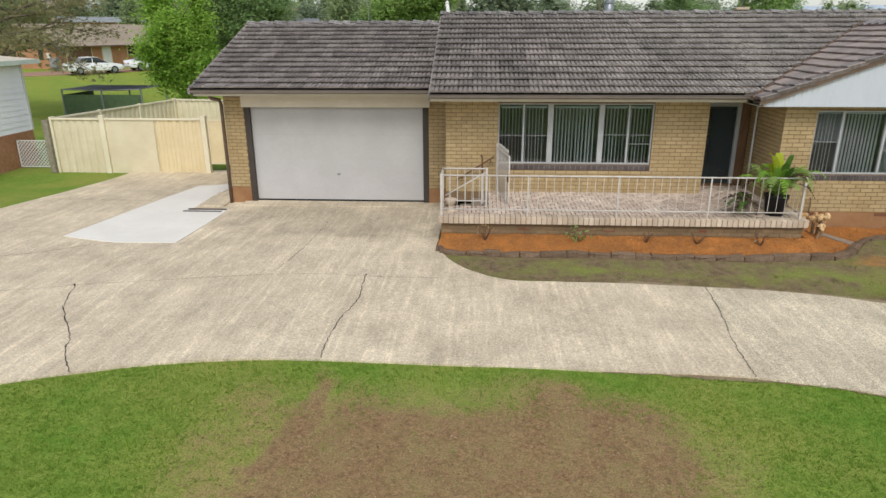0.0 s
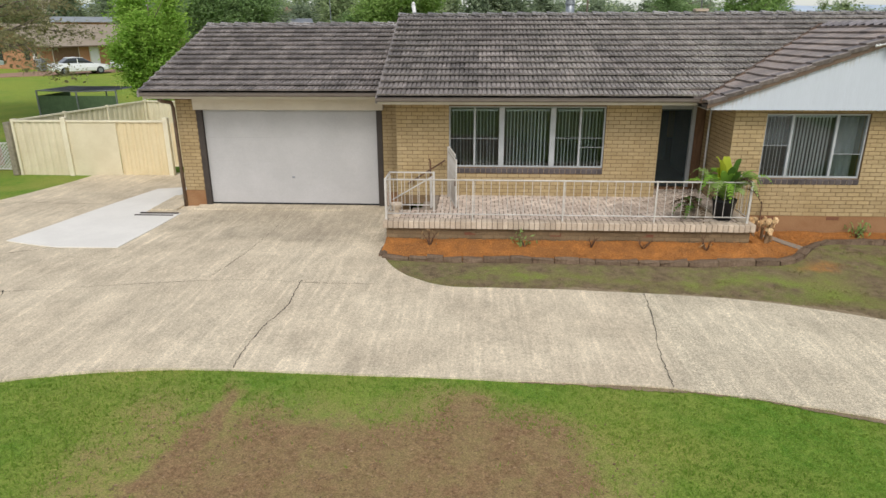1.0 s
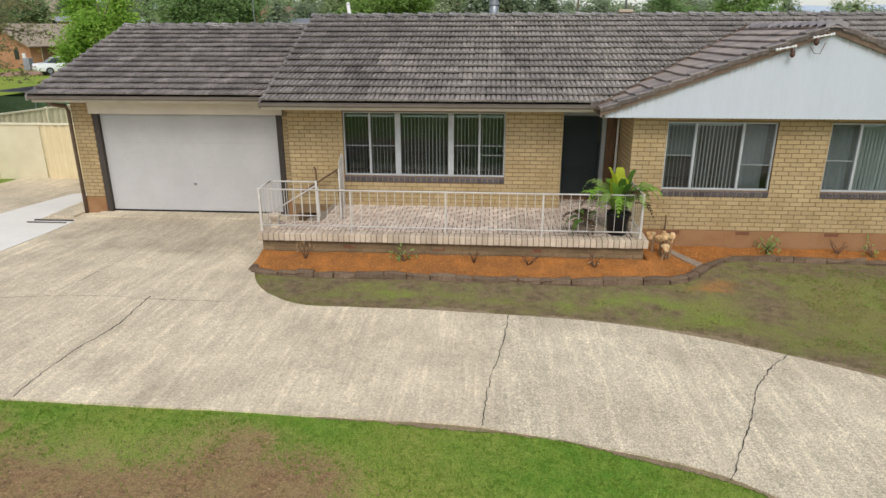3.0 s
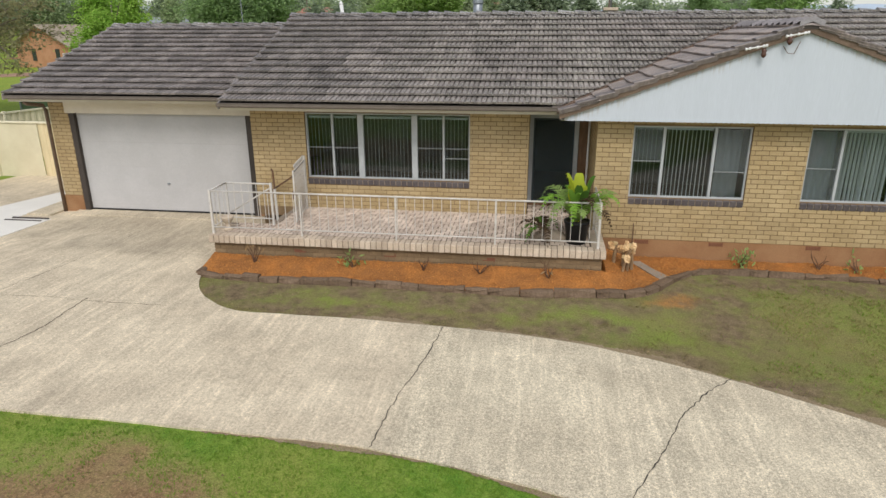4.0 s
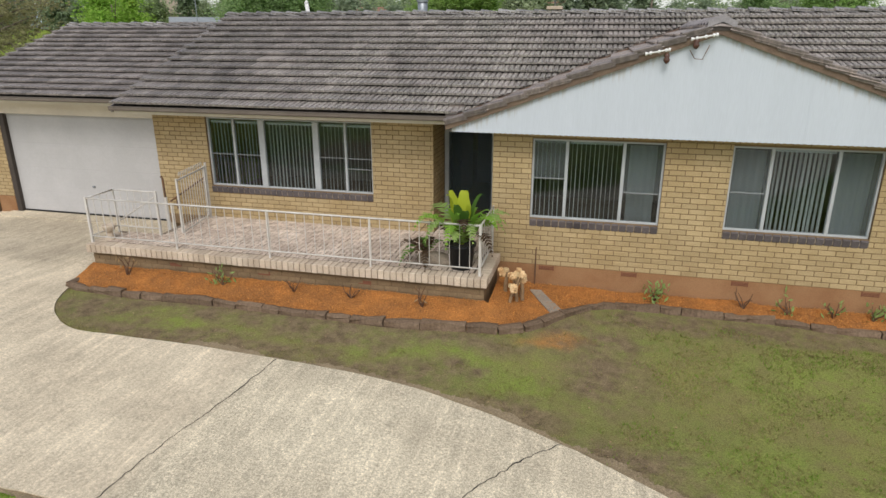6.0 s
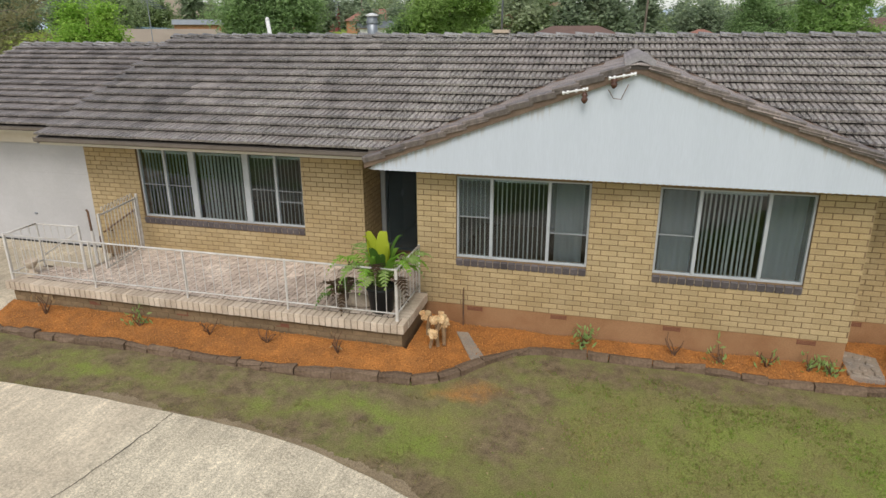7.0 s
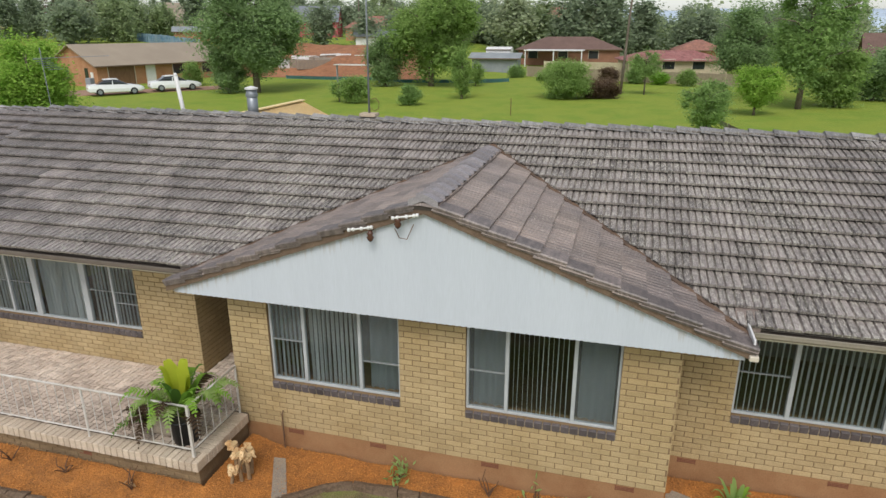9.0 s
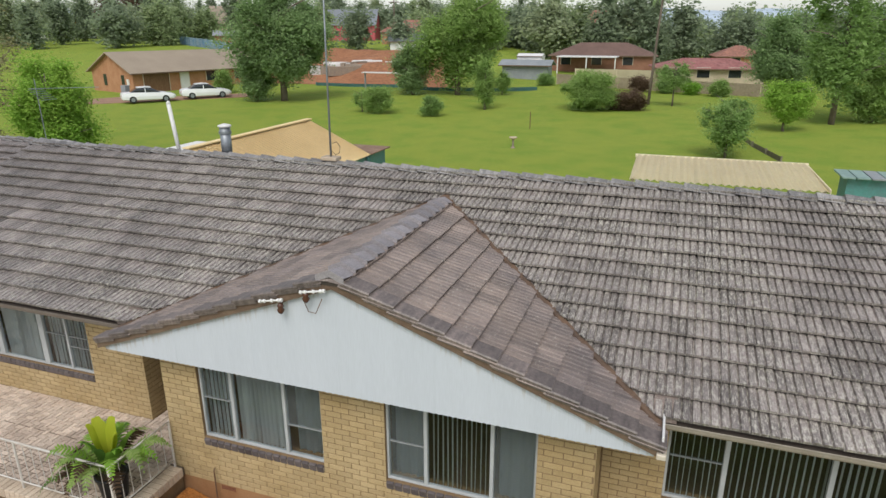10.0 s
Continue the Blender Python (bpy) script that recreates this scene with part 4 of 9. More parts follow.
DZ = 0.045
ZR, ZRG = z_main(Y_RIDGE), Z_EAVE_G + SLOPE_G * (Y_RIDGE_G - Y_EAVE_G)
YB, YBG = 23.95, 2 * Y_RIDGE_G - Y_EAVE_G
roof_main = deck("roof_main", [[(-1.12, Y_EAVE, Z_EAVE - DZ), (GX, Y_EAVE, Z_EAVE - DZ), (GX, Y_RIDGE, ZR - DZ), (-1.12, Y_RIDGE, ZR - DZ)], [(GX, Y_EAVE_E, z_main(Y_EAVE_E) - DZ), (X_END + 0.4, Y_EAVE_E, z_main(Y_EAVE_E) - DZ), (X_END + 0.4, Y_RIDGE, ZR - DZ), (GX, Y_RIDGE, ZR - DZ)], [(-1.12, Y_RIDGE, ZR - DZ), (X_END + 0.4, Y_RIDGE, ZR - DZ), (X_END + 0.4, YB, Z_EAVE - DZ), (-1.12, YB, Z_EAVE - DZ)]], "weathered dark grey concrete-tiled main roof with pale lichen")
roof_garage = deck("roof_garage", [[(-6.78, Y_EAVE_G, Z_EAVE_G - DZ), (-1.13, Y_EAVE_G, Z_EAVE_G - DZ), (-1.13, Y_RIDGE_G, ZRG - DZ), (-6.78, Y_RIDGE_G, ZRG - DZ)], [(-6.78, Y_RIDGE_G, ZRG - DZ), (-1.13, Y_RIDGE_G, ZRG - DZ), (-1.13, YBG, Z_EAVE_G - DZ), (-6.78, YBG, Z_EAVE_G - DZ)]], "weathered grey-brown concrete-tiled garage roof")
GE = G_TOP - G_SL * G_HALF


def y_valley(z):
    return Y_EAVE + (z - Z_EAVE) / SLOPE


# the old gable ridge sags a little towards the main roof
SAG = 0.005
Y_APEX = (Y_EAVE * SLOPE - Z_EAVE + G_TOP + SAG * G_FRONT) / (SLOPE + SAG)
Z_APEX = G_TOP - SAG * (Y_APEX - G_FRONT)
V_SLOPE = (Y_APEX - y_valley(GE)) / G_HALF
roof_gable = deck("roof_gable", [[(GX, G_FRONT, G_TOP - DZ), (GX, Y_APEX + 0.1, Z_APEX - DZ), (GX + s * G_HALF, y_valley(GE) + 0.05, GE - DZ), (GX + s * G_HALF, G_FRONT, GE - DZ)] for s in (-1, 1)], "brown concrete-tiled gable roof over the projecting wing")
vm = bmesh.new()
for s in (-1, 1):
    p0, p1 = Vector((GX, Y_APEX + 0.02, Z_APEX)), Vector((GX + s * G_HALF, y_valley(GE), GE))
    d = (p1 - p0).normalized()
    side = d.cross(Vector((0, 0, 1))).normalized()
    ring = []
    for p in (p0, p1):
        ring.append([vm.verts.new(p + side * w + Vector((0, 0, h))) for w, h in ((-0.075, -0.05), (-0.04, 0.052), (0.04, 0.052), (0.075, -0.05))])
    for i in range(4):
        vm.faces.new((ring[0][i], ring[0][(i + 1) % 4], ring[1][(i + 1) % 4], ring[1][i]))
    vm.faces.new(ring[0])
    vm.faces.new(ring[1][::-1])
solid("valley_mortar", vm, VALLEY, "dark rusty metal along the roof valleys", "flashing", kind="structure")
for s in (-1, 1):
    xa, xb = GX + s * (G_HALF - 0.12), GX + s * (G_HALF + 0.14)
    ye = Y_EAVE if s < 0 else Y_EAVE_E
    ty = [(ye - 0.02, z_main(ye - 0.02)), (ye + 0.3, z_main(ye + 0.3))]
    tb = bmesh.new()
    up = [tb.verts.new((x, y, z + 0.028)) for x, (y, z) in ((xa, ty[0]), (xb, ty[0]), (xb, ty[1]), (xa, ty[1]))]
    dn = [tb.verts.new((v.co.x, v.co.y, v.co.z - 0.05)) for v in up]
    tb.faces.new(up)
    tb.faces.new(dn[::-1])
    for i in range(4):
        tb.faces.new((up[i], dn[i], dn[(i + 1) % 4], up[(i + 1) % 4]))
    solid("valley_tray", tb, TILE2, "brown tray at the foot of the roof valley", "flashing", kind="structure")
# gable ends of the garage and main roof, plain
gm = bmesh.new()
for x0, x1, ye, ze, yr, zr, yb in ((-6.3, -6.1, Y_EAVE_G + 0.6, Z_EAVE_G + 0.1, Y_RIDGE_G, ZRG - 0.12, YBG - 0.6), (X_END - 0.2, X_END, Y_EAVE + 0.6, Z_EAVE + 0.1, Y_RIDGE, ZR - 0.12, YB - 0.6), (-1.1, -0.95, Y_EAVE + 0.02, Z_EAVE - 0.1, Y_RIDGE, ZR - 0.12, YB - 0.1)):
    a = [gm.verts.new((x0, *p)) for p in ((ye, ze), (yr, zr), (yb, ze))]
    b = [gm.verts.new((x1, *p)) for p in ((ye, ze), (yr, zr), (yb, ze))]
    gm.faces.new(a)
    gm.faces.new(b[::-1])
    for i in range(3):
        gm.faces.new((a[i], a[(i + 1) % 3], b[(i + 1) % 3], b[i]))
solid("gable_infill", gm, CREAM, "cream sheeted infill under the roof ends", "wall", kind="structure")


# white gable face in ribbed sheets
def gable_face():
    t = thing("gable_cladding", "white painted sheet cladding on the front gable, with rain stains", "cladding", kind="structure")
    bm = bmesh.new()
    n = 360
    front, back = [], []
    for i in range(n + 1):
        u = 5.62 + (13.24 - 5.62) * i / n
        h = max(4.215 - 0.3785 * abs(u - GX), 2.72)
        zb = 2.692 + 0.004 * math.sin(u * 2 * math.pi / 0.085)
        front.append((bm.verts.new((u, G_FRONT + 0.03, zb)), bm.verts.new((u, G_FRONT + 0.03, h))))
        back.append((bm.verts.new((u, G_FRONT + 0.045, zb)), bm.verts.new((u, G_FRONT + 0.045, h))))
    for i in range(n):
        bm.faces.new((front[i][0], front[i + 1][0], front[i + 1][1], front[i][1]))
        bm.faces.new((back[i][0], back[i][1], back[i + 1][1], back[i + 1][0]))
        bm.faces.new((front[i][0], back[i][0], back[i + 1][0], front[i + 1][0]))
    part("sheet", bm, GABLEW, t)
    for x in (6.9, 8.17, 9.44, 10.71, 11.98):
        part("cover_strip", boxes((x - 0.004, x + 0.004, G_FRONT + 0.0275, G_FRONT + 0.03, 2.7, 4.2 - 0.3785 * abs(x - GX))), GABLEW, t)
    return t


gable_face()


def barge(s):
    """Brown barge board up one rake of the gable."""
    bm = bmesh.new()
    x0, x1 = GX + s * (G_HALF + 0.02), GX
    z0, z1 = GE - 0.03, G_TOP - 0.03
    q = [(x0, z0), (x1, z1), (x1, z1 - 0.112), (x0, z0 - 0.085)]
    a = [bm.verts.new((x, G_FRONT - 0.03, z)) for x, z in q]
    b = [bm.verts.new((x, G_FRONT + 0.02, z)) for x, z in q]
    bm.faces.new(a)
    bm.faces.new(b[::-1])
    for i in range(4):
        bm.faces.new((a[i], a[(i + 1) % 4], b[(i + 1) % 4], b[i]))
    return solid("barge_board", bm, BARGE, "weathered brown timber barge board along the gable rake", "barge board", "barge boards of the gable", "structure")


barge(-1)
barge(1)


def gutter(name, x0, x1, y, z, metal=BROWN):
    """Quad gutter: open channel with a rolled lip, and the fascia behind it."""
    t = thing(name, "dark brown metal eaves gutter over a cream fascia", "gutter", kind="structure")
    prof = [(0.0, 0.0), (-0.1, 0.0), (-0.115, 0.03), (-0.115, 0.085), (-0.125, 0.095), (-0.115, 0.105), (-0.105, 0.09), (-0.1, 0.02), (-0.005, 0.02), (-0.005, 0.1), (0.0, 0.1)]
    bm = bmesh.new()
    a, b = [bm.verts.new((x0, y + p, z + 0.02 + q * 0.8)) for p, q in prof], [bm.verts.new((x1, y + p, z + 0.02 + q * 0.8)) for p, q in prof]
    for i in range(len(prof)):
        j = (i + 1) % len(prof)
        bm.faces.new((a[i], a[j], b[j], b[i]))
    bm.faces.new(a)
    bm.faces.new(b[::-1])
    part("channel", bm, metal, t)
    part("fascia", boxes((x0 + 0.02, x1 - 0.02, y + 0.003, y + 0.028, z - 0.045, z + 0.09)), CREAM, t, "cream painted fascia board")
    return t


gutter("gutter_main", -1.12, 5.52, Y_EAVE + 0.05, Z_EAVE - 0.12)
gutter("gutter_east", 13.28, X_END + 0.4, Y_EAVE_E + 0.05, z_main(Y_EAVE_E) - 0.12, GUTTER_PALE)
gutter("gutter_garage", -6.78, -1.14, Y_EAVE_G + 0.05, Z_EAVE_G - 0.12)


# ---- windows ----
def window(name, win, plane, posts, bars, label, screens=()):
    """posts: (x, width) of the uprights; bars: (x0, x1, z) thin cross bars; screens: (x0, x1, z0, z1) insect screens."""
    x0, x1, z0, z1 = win
    t = thing(name, label, "window", kind="structure")
    y = plane + 0.05
    f = 0.032
    part("frame", soften(boxes((x0, x1, y, y + 0.07, z0, z0 + f), (x0, x1, y, y + 0.07, z1 - f, z1), (x0, x0 + f, y, y + 0.07, z0 + f, z1 - f), (x1 - f, x1, y, y + 0.07, z0 + f, z1 - f)), 0.004, 1), ALU, t)
    for x, w in posts:
        part("mullion", soften(boxes((x - w / 2, x + w / 2, y - 0.006, y + 0.064, z0 + f, z1 - f)), 0.004, 1), ALU, t)
    for a, b, z in bars:
        part("sash_bar", soften(boxes((a, b, y + 0.012, y + 0.05, z - 0.009, z + 0.009)), 0.003, 1), SASH, t)
    cuts = [x0 + f] + [v for x, w in posts for v in (x - w / 2, x + w / 2)] + [x1 - f]
    for a, b in zip(cuts[::2], cuts[1::2]):
        pane = part("pane", boxes((a, b, y + 0.03, y + 0.034, z0 + f, z1 - f)), GLASS, t)
        pane.visible_shadow = False
    for a, b, za, zb in screens:
        net = part("fly_screen", boxes((a, b, y + 0.016, y + 0.018, za, zb)), NETGREY, t, "grey insect mesh")
        net.visible_shadow = False
    # sloping sill of dark bricks on edge
    k = max(1, round((x1 - x0) / 0.12))
    bw = (x1 - x0) / k
    me = mesh_of("sill_brick", soften(boxes((-bw / 2 + 0.007, bw / 2 - 0.007, -0.035, 0.1, -0.115, 0.0)), 0.006, 1), SILL)
    for i in range(k):
        b = new("sill_brick", me)
        b.parent = t
        b.matrix_basis = pose(x0 + (i + 0.5) * bw, plane, z0 - 0.012, 12, 0, 0)
    part("sill_bed", boxes((x0, x1, plane - 0.012, plane + 0.09, z0 - 0.1, z0 - 0.038)), STEP, t, "grey mortar between the sill bricks")
    return t


WL = "aluminium-framed window with dark brick sill and vertical blinds behind"
window("window_1", WIN1, W_LIV, [(0.95, 0.045), (1.55, 0.12), (2.68, 0.12), (3.28, 0.045)], [(0.42, 0.925, 1.9), (0.975, 1.48, 1.9), (2.755, 3.255, 1.92), (3.305, 3.78, 1.92), (3.305, 3.78, 1.72)], WL)
window("window_2", WIN2, W_GAB, [(7.43, 0.05), (8.31, 0.05)], [(6.92, 7.4, 1.93), (8.34, 8.88, 1.76)], WL, [(6.92, 7.4, 1.94, 2.54), (8.34, 8.88, 1.77, 2.54)])
window("window_3", WIN3, W_GAB, [(10.44, 0.05), (11.34, 0.05)], [(9.92, 10.41, 1.86)], WL, [(9.92, 10.41, 1.3, 2.54), (11.37, 11.88, 1.3, 2.54)])
window("window_4", WIN4, W_LIV, [(14.13, 0.06), (15.3, 0.06)], [(13.47, 14.1, 1.9)], WL)


def blind(x0, x1, y, turn, label, wide=0.05, pitch=0.07):
    t = thing("vertical_blind", label, "blind", "vertical blinds behind the windows")
    part("headrail", soften(boxes((x0, x1, y - 0.03, y + 0.03, 2.5, 2.55)), 0.004, 1), ALU, t)
    bm = bmesh.new()
    n = 5
    f, b = [], []
    for i in range(n):
        u = wide * (i / (n - 1) - 0.5)
        c = 0.006 * (1 - (2 * i / (n - 1) - 1) ** 2)
        f.append((bm.verts.new((u, c, 0)), bm.verts.new((u, c, -1.42))))
    for p, q in zip(f, f[1:]):
        bm.faces.new((p[0], q[0], q[1], p[1]))
    bmesh.ops.solidify(bm, geom=bm.faces[:], thickness=0.002)
    me = mesh_of("slat", bm, SLAT)
    rnd = random.Random(int(x0 * 100))
    x = x0 + 0.04
    while x < x1 - 0.03:
        s = new("slat", me)
        s.parent = t
        s.matrix_basis = pose(x, y, 2.5, rnd.uniform(-0.4, 0.4), 0, turn + rnd.uniform(-3, 3))
        x += pitch
    return t


blind(0.44, 1.46, 14.765, 105, "narrow grey vertical blind slats turned edge-on", 0.06, 0.075)
blind(1.64, 2.6, 14.765, 104, "pale vertical blind slats standing open edge-on", 0.095, 0.076)
blind(2.78, 3.76, 14.765, 105, "narrow grey vertical blind slats turned edge-on", 0.06, 0.075)
blind(7.47, 8.27, 13.905, 86, "pale vertical blind slats turned half open", 0.09, 0.07)
blind(10.48, 11.3, 13.91, 99, "pale vertical blind slats standing open edge-on", 0.09, 0.065)
blind(14.2, 15.9, 14.765, 91, "pale vertical blind slats turned half open", 0.08, 0.078)


def curtain(x0, x1, y, label, z0=0.7):
    bm = bmesh.new()
    n = int((x1 - x0) / 0.012)
    a = []
    for i in range(n + 1):
        x = x0 + (x1 - x0) * i / n
        dy = 0.02 * math.sin(x * 58) + 0.012 * math.sin(x * 23 + 1)
        a.append((bm.verts.new((x, y + dy * 0.6, 2.5)), bm.verts.new((x, y + dy * 1.3, z0))))
    for p, q in zip(a, a[1:]):
        bm.faces.new((p[0], q[0], q[1], p[1]))
    bmesh.ops.solidify(bm, geom=bm.faces[:], thickness=0.002)
    return solid("curtain", bm, CURTAIN, label, "curtain", "curtains behind the windows", smooth=True)


CL = "pale sheer curtain hanging in folds behind the glass"
blind(6.92, 7.4, 13.905, 80, "pale vertical blind slats turned nearly edge-on", 0.05, 0.07)
curtain(8.4, 8.82, 13.99, CL)
curtain(9.95, 10.4, 13.99, CL)
curtain(11.4, 11.86, 13.99, CL)
blind(13.48, 14.1, 14.765, 96, "pale vertical blind slats turned nearly edge-on", 0.05, 0.075)


# ---- garage door ----
def garage_door():
    t = thing("garage_door", "closed white sectional garage door with small centre lock", "garage door", kind="structure")
    x0, x1, y = -5.69, -1.42, 15.79
    hs = [0.075, 0.55, 1.14, 1.72, 2.42]
    for a, b in zip(hs, hs[1:]):
        bm = bmesh.new()
        box(bm, x0, x1, y, y + 0.04, a + 0.0008, b - 0.0008)
        for k in range(1, 6):
            z = a + (b - a) * k / 6
            box(bm, x0 + 0.02, x1 - 0.02, y - 0.0025, y + 0.001, z - 0.034, z + 0.034)
        part("panel", bm, DOORW, t)
    part("lock", soften(boxes((-3.6, -3.53, y - 0.03, y, 0.72, 0.76)), 0.006, 1), GALV, t)
    part("bottom_seal", boxes((x0, x1, y - 0.012, y + 0.04, -0.03, 0.075)), BLACKPOT, t, "black rubber bottom seal")
    return t


garage_door()
solid("garage_jamb", soften(boxes((-5.83, -5.69, 15.69, 15.83, -0.05, 2.44), (-1.42, -1.28, 15.69, 15.83, -0.05, 2.44)), 0.006, 1), DARKF, "dark brown timber jambs beside the garage door", "door jamb", kind="structure")
solid("garage_fascia", soften(boxes((-5.86, -1.24, 15.62, 15.7, 2.405, 2.742)), 0.006, 1), CREAM, "cream painted board over the garage door", "trim", kind="structure")
solid("garage_threshold", soften(boxes((-6.0, -0.86, 15.3, 15.8, -0.15, 0.035)), 0.012, 2), CONCRETE, "low worn concrete threshold before the garage", "threshold", kind="structure")
solid("door_strip", soften(boxes((-4.55, -2.8, 15.5, 15.57, gz(-3.7, 15.5) - 0.02, gz(-3.7, 15.5) + 0.062)), 0.006, 1), DARKF, "dark strip lying on the slab before the garage door", "board")
# unseen sheet added close behind the door to block light
solid("garage_light_block", boxes((-6.1, -1.1, 16.2, 16.25, -0.1, 2.6)), ROOM, "unseen sheet behind the garage door that keeps light out", "wall", kind="structure")


def downpipe(pts, label, material, r=0.04):
    bm = bmesh.new()
    tube(bm, pts, r, 10)
    return solid("downpipe", bm, material, label, "downpipe", smooth=True)


downpipe([(-6.36, 15.66, -0.02), (-6.36, 15.66, 2.46), (-6.37, 15.6, 2.58), (-6.38, 15.15, 2.66), (-6.38, 15.06, 2.7)], "brown metal downpipe at the garage corner", BARGE, 0.045)
downpipe([(6.19, 15.05, 0.62), (6.19, 15.05, 2.6)], "slim white downpipe at the porch corner", WHITE, 0.022)


# ---- entry door ----
def entry():
    t = thing("door_1", "open dark front door in a pale frame beside a timber panel", "door", kind="structure")
    y = W_ENT
    part("jamb", soften(boxes((5.0, 5.08, y, y + 0.12, 0.62, 2.55), (5.93, 6.02, y - 0.02, y + 0.12, 0.62, 2.55), (5.08, 5.93, y, y + 0.12, 2.47, 2.55)), 0.005, 1), ALU, t)
    part("side_panel", soften(boxes((6.02, 6.235, y + 0.02, y + 0.08, 0.62, 2.55)), 0.004, 1), TIMBER, t, "dark stained timber side panel")
    leaf = part("door_leaf", soften(boxes((5.09, 5.13, y + 0.1, y + 0.93, 0.665, 2.465)), 0.004, 1), DOORG, t, "plain dark grey door leaf")
    net = part("screen_door", boxes((5.085, 5.925, y + 0.035, y + 0.039, 0.665, 2.465)), NETDARK, t, "dark mesh screen door")
    net.visible_shadow = False
    part("screen_frame", soften(boxes((5.083, 5.115, y + 0.03, y + 0.045, 0.665, 2.465), (5.895, 5.927, y + 0.03, y + 0.045, 0.665, 2.465), (5.115, 5.895, y + 0.03, y + 0.045, 2.43, 2.465), (5.115, 5.895, y + 0.03, y + 0.045, 0.665, 0.72)), 0.004, 1), DOORG, net)
    part("handle", soften(boxes((5.13, 5.17, y + 0.8, y + 0.83, 1.55, 1.68)), 0.005, 1), GALV, leaf)
    part("threshold", soften(boxes((5.0, 6.02, y - 0.1, y + 0.14, 0.6, 0.66)), 0.008, 1), TIMBER, t)
    part("over_panel", boxes((5.0, 6.24, y + 0.01, y + 0.1, 2.55, 2.735)), CREAM, t)


entry()


# ---- porch ----
PZ = 0.62
porch_base = thing("porch_base", "low brown brick porch base with air vents", "porch", kind="structure")
part("base_wall", boxes((-0.78, 6.36, 12.52, 12.72, -0.05, 0.465), (-0.78, -0.6, 12.72, 13.28, -0.05, 0.465), (6.16, 6.36, 12.72, 13.74, -0.05, 0.465)), PORCHWALL, porch_base)
part("slab", boxes((-0.76, 6.34, 12.56, 13.28, 0.42, PZ - 0.022), (0.16, 6.34, 13.28, 13.75, 0.42, PZ - 0.022), (0.16, 6.23, 13.75, 14.62, 0.42, PZ - 0.022), (5.0, 6.23, 14.62, 15.5, 0.42, PZ - 0.022)), GROUT, porch_base)
for i, sz in enumerate((0.0, 0.16, 0.31, 0.46)):
    part("step", soften(boxes((-0.72 + i * 0.26 - (0.06 if i == 0 else 0), 0.16, 13.29, 14.6, -0.1 if i == 0 else sz - 0.02, sz + 0.15)), 0.012, 2), STEP, porch_base, "concrete step up to the porch")
for vx in (0.9, 2.6, 4.4):
    part("vent", boxes((vx - 0.11, vx + 0.11, 12.51, 12.525, 0.31, 0.38)), VENT, porch_base, "terracotta vent")


def railing():
    t = thing("porch_railing", "white painted metal railing round the porch with thin balusters", "railing")
    top, low = 1.43, 0.74
    posts = [(-0.78, 12.55), (0.95, 12.55), (2.72, 12.55), (4.5, 12.55), (6.28, 12.55), (-0.78, 13.22), (0.13, 13.22), (6.28, 13.7)]
    slim = mesh_of("post", soften(boxes((-0.013, 0.013, -0.013, 0.013, PZ - 0.02, top + 0.018)), 0.003, 1), RAILW)
    stout = mesh_of("post", soften(boxes((-0.021, 0.021, -0.021, 0.021, PZ - 0.02, top + 0.022)), 0.004, 1), RAILW)
    for x, y in posts:
        o = new("post", stout if (x, y) in ((6.28, 12.55), (-0.78, 12.55), (0.13, 13.22)) else slim)
        o.parent = t
        o.location = (x, y, 0)
    bal = bmesh.new()
    tube(bal, [(0, 0, low), (0, 0, top)], 0.006, 6)
    bme = mesh_of("baluster", bal, RAILW)
    runs = [((-0.78, 12.55), (6.28, 12.55)), ((-0.78, 12.55), (-0.78, 13.22)), ((-0.78, 13.22), (0.13, 13.22)), ((6.28, 12.55), (6.28, 13.7))]
    for a, b in runs:
        a, b = Vector(a), Vector(b)
        bm = bmesh.new()
        tube(bm, [(*a, top), (*b, top)], 0.016, 8)
        part("top_rail", bm, RAILW, t, smooth=True)
        bm = bmesh.new()
        tube(bm, [(*a, low), (*b, low)], 0.012, 6)
        part("bottom_rail", bm, RAILW, t, smooth=True)
        k = round((b - a).length / 0.16)
        for i in range(1, k):
            p = a.lerp(b, i / k)
            o = new("baluster", bme)
            o.parent = t
            o.location = (p.x, p.y, 0)
    bm = bmesh.new()
    tube(bm, [(0.13, 13.25, 1.36), (-0.74, 13.25, 0.84)], 0.014, 8)
    part("step_rail", bm, RAILW, t, smooth=True)


railing()


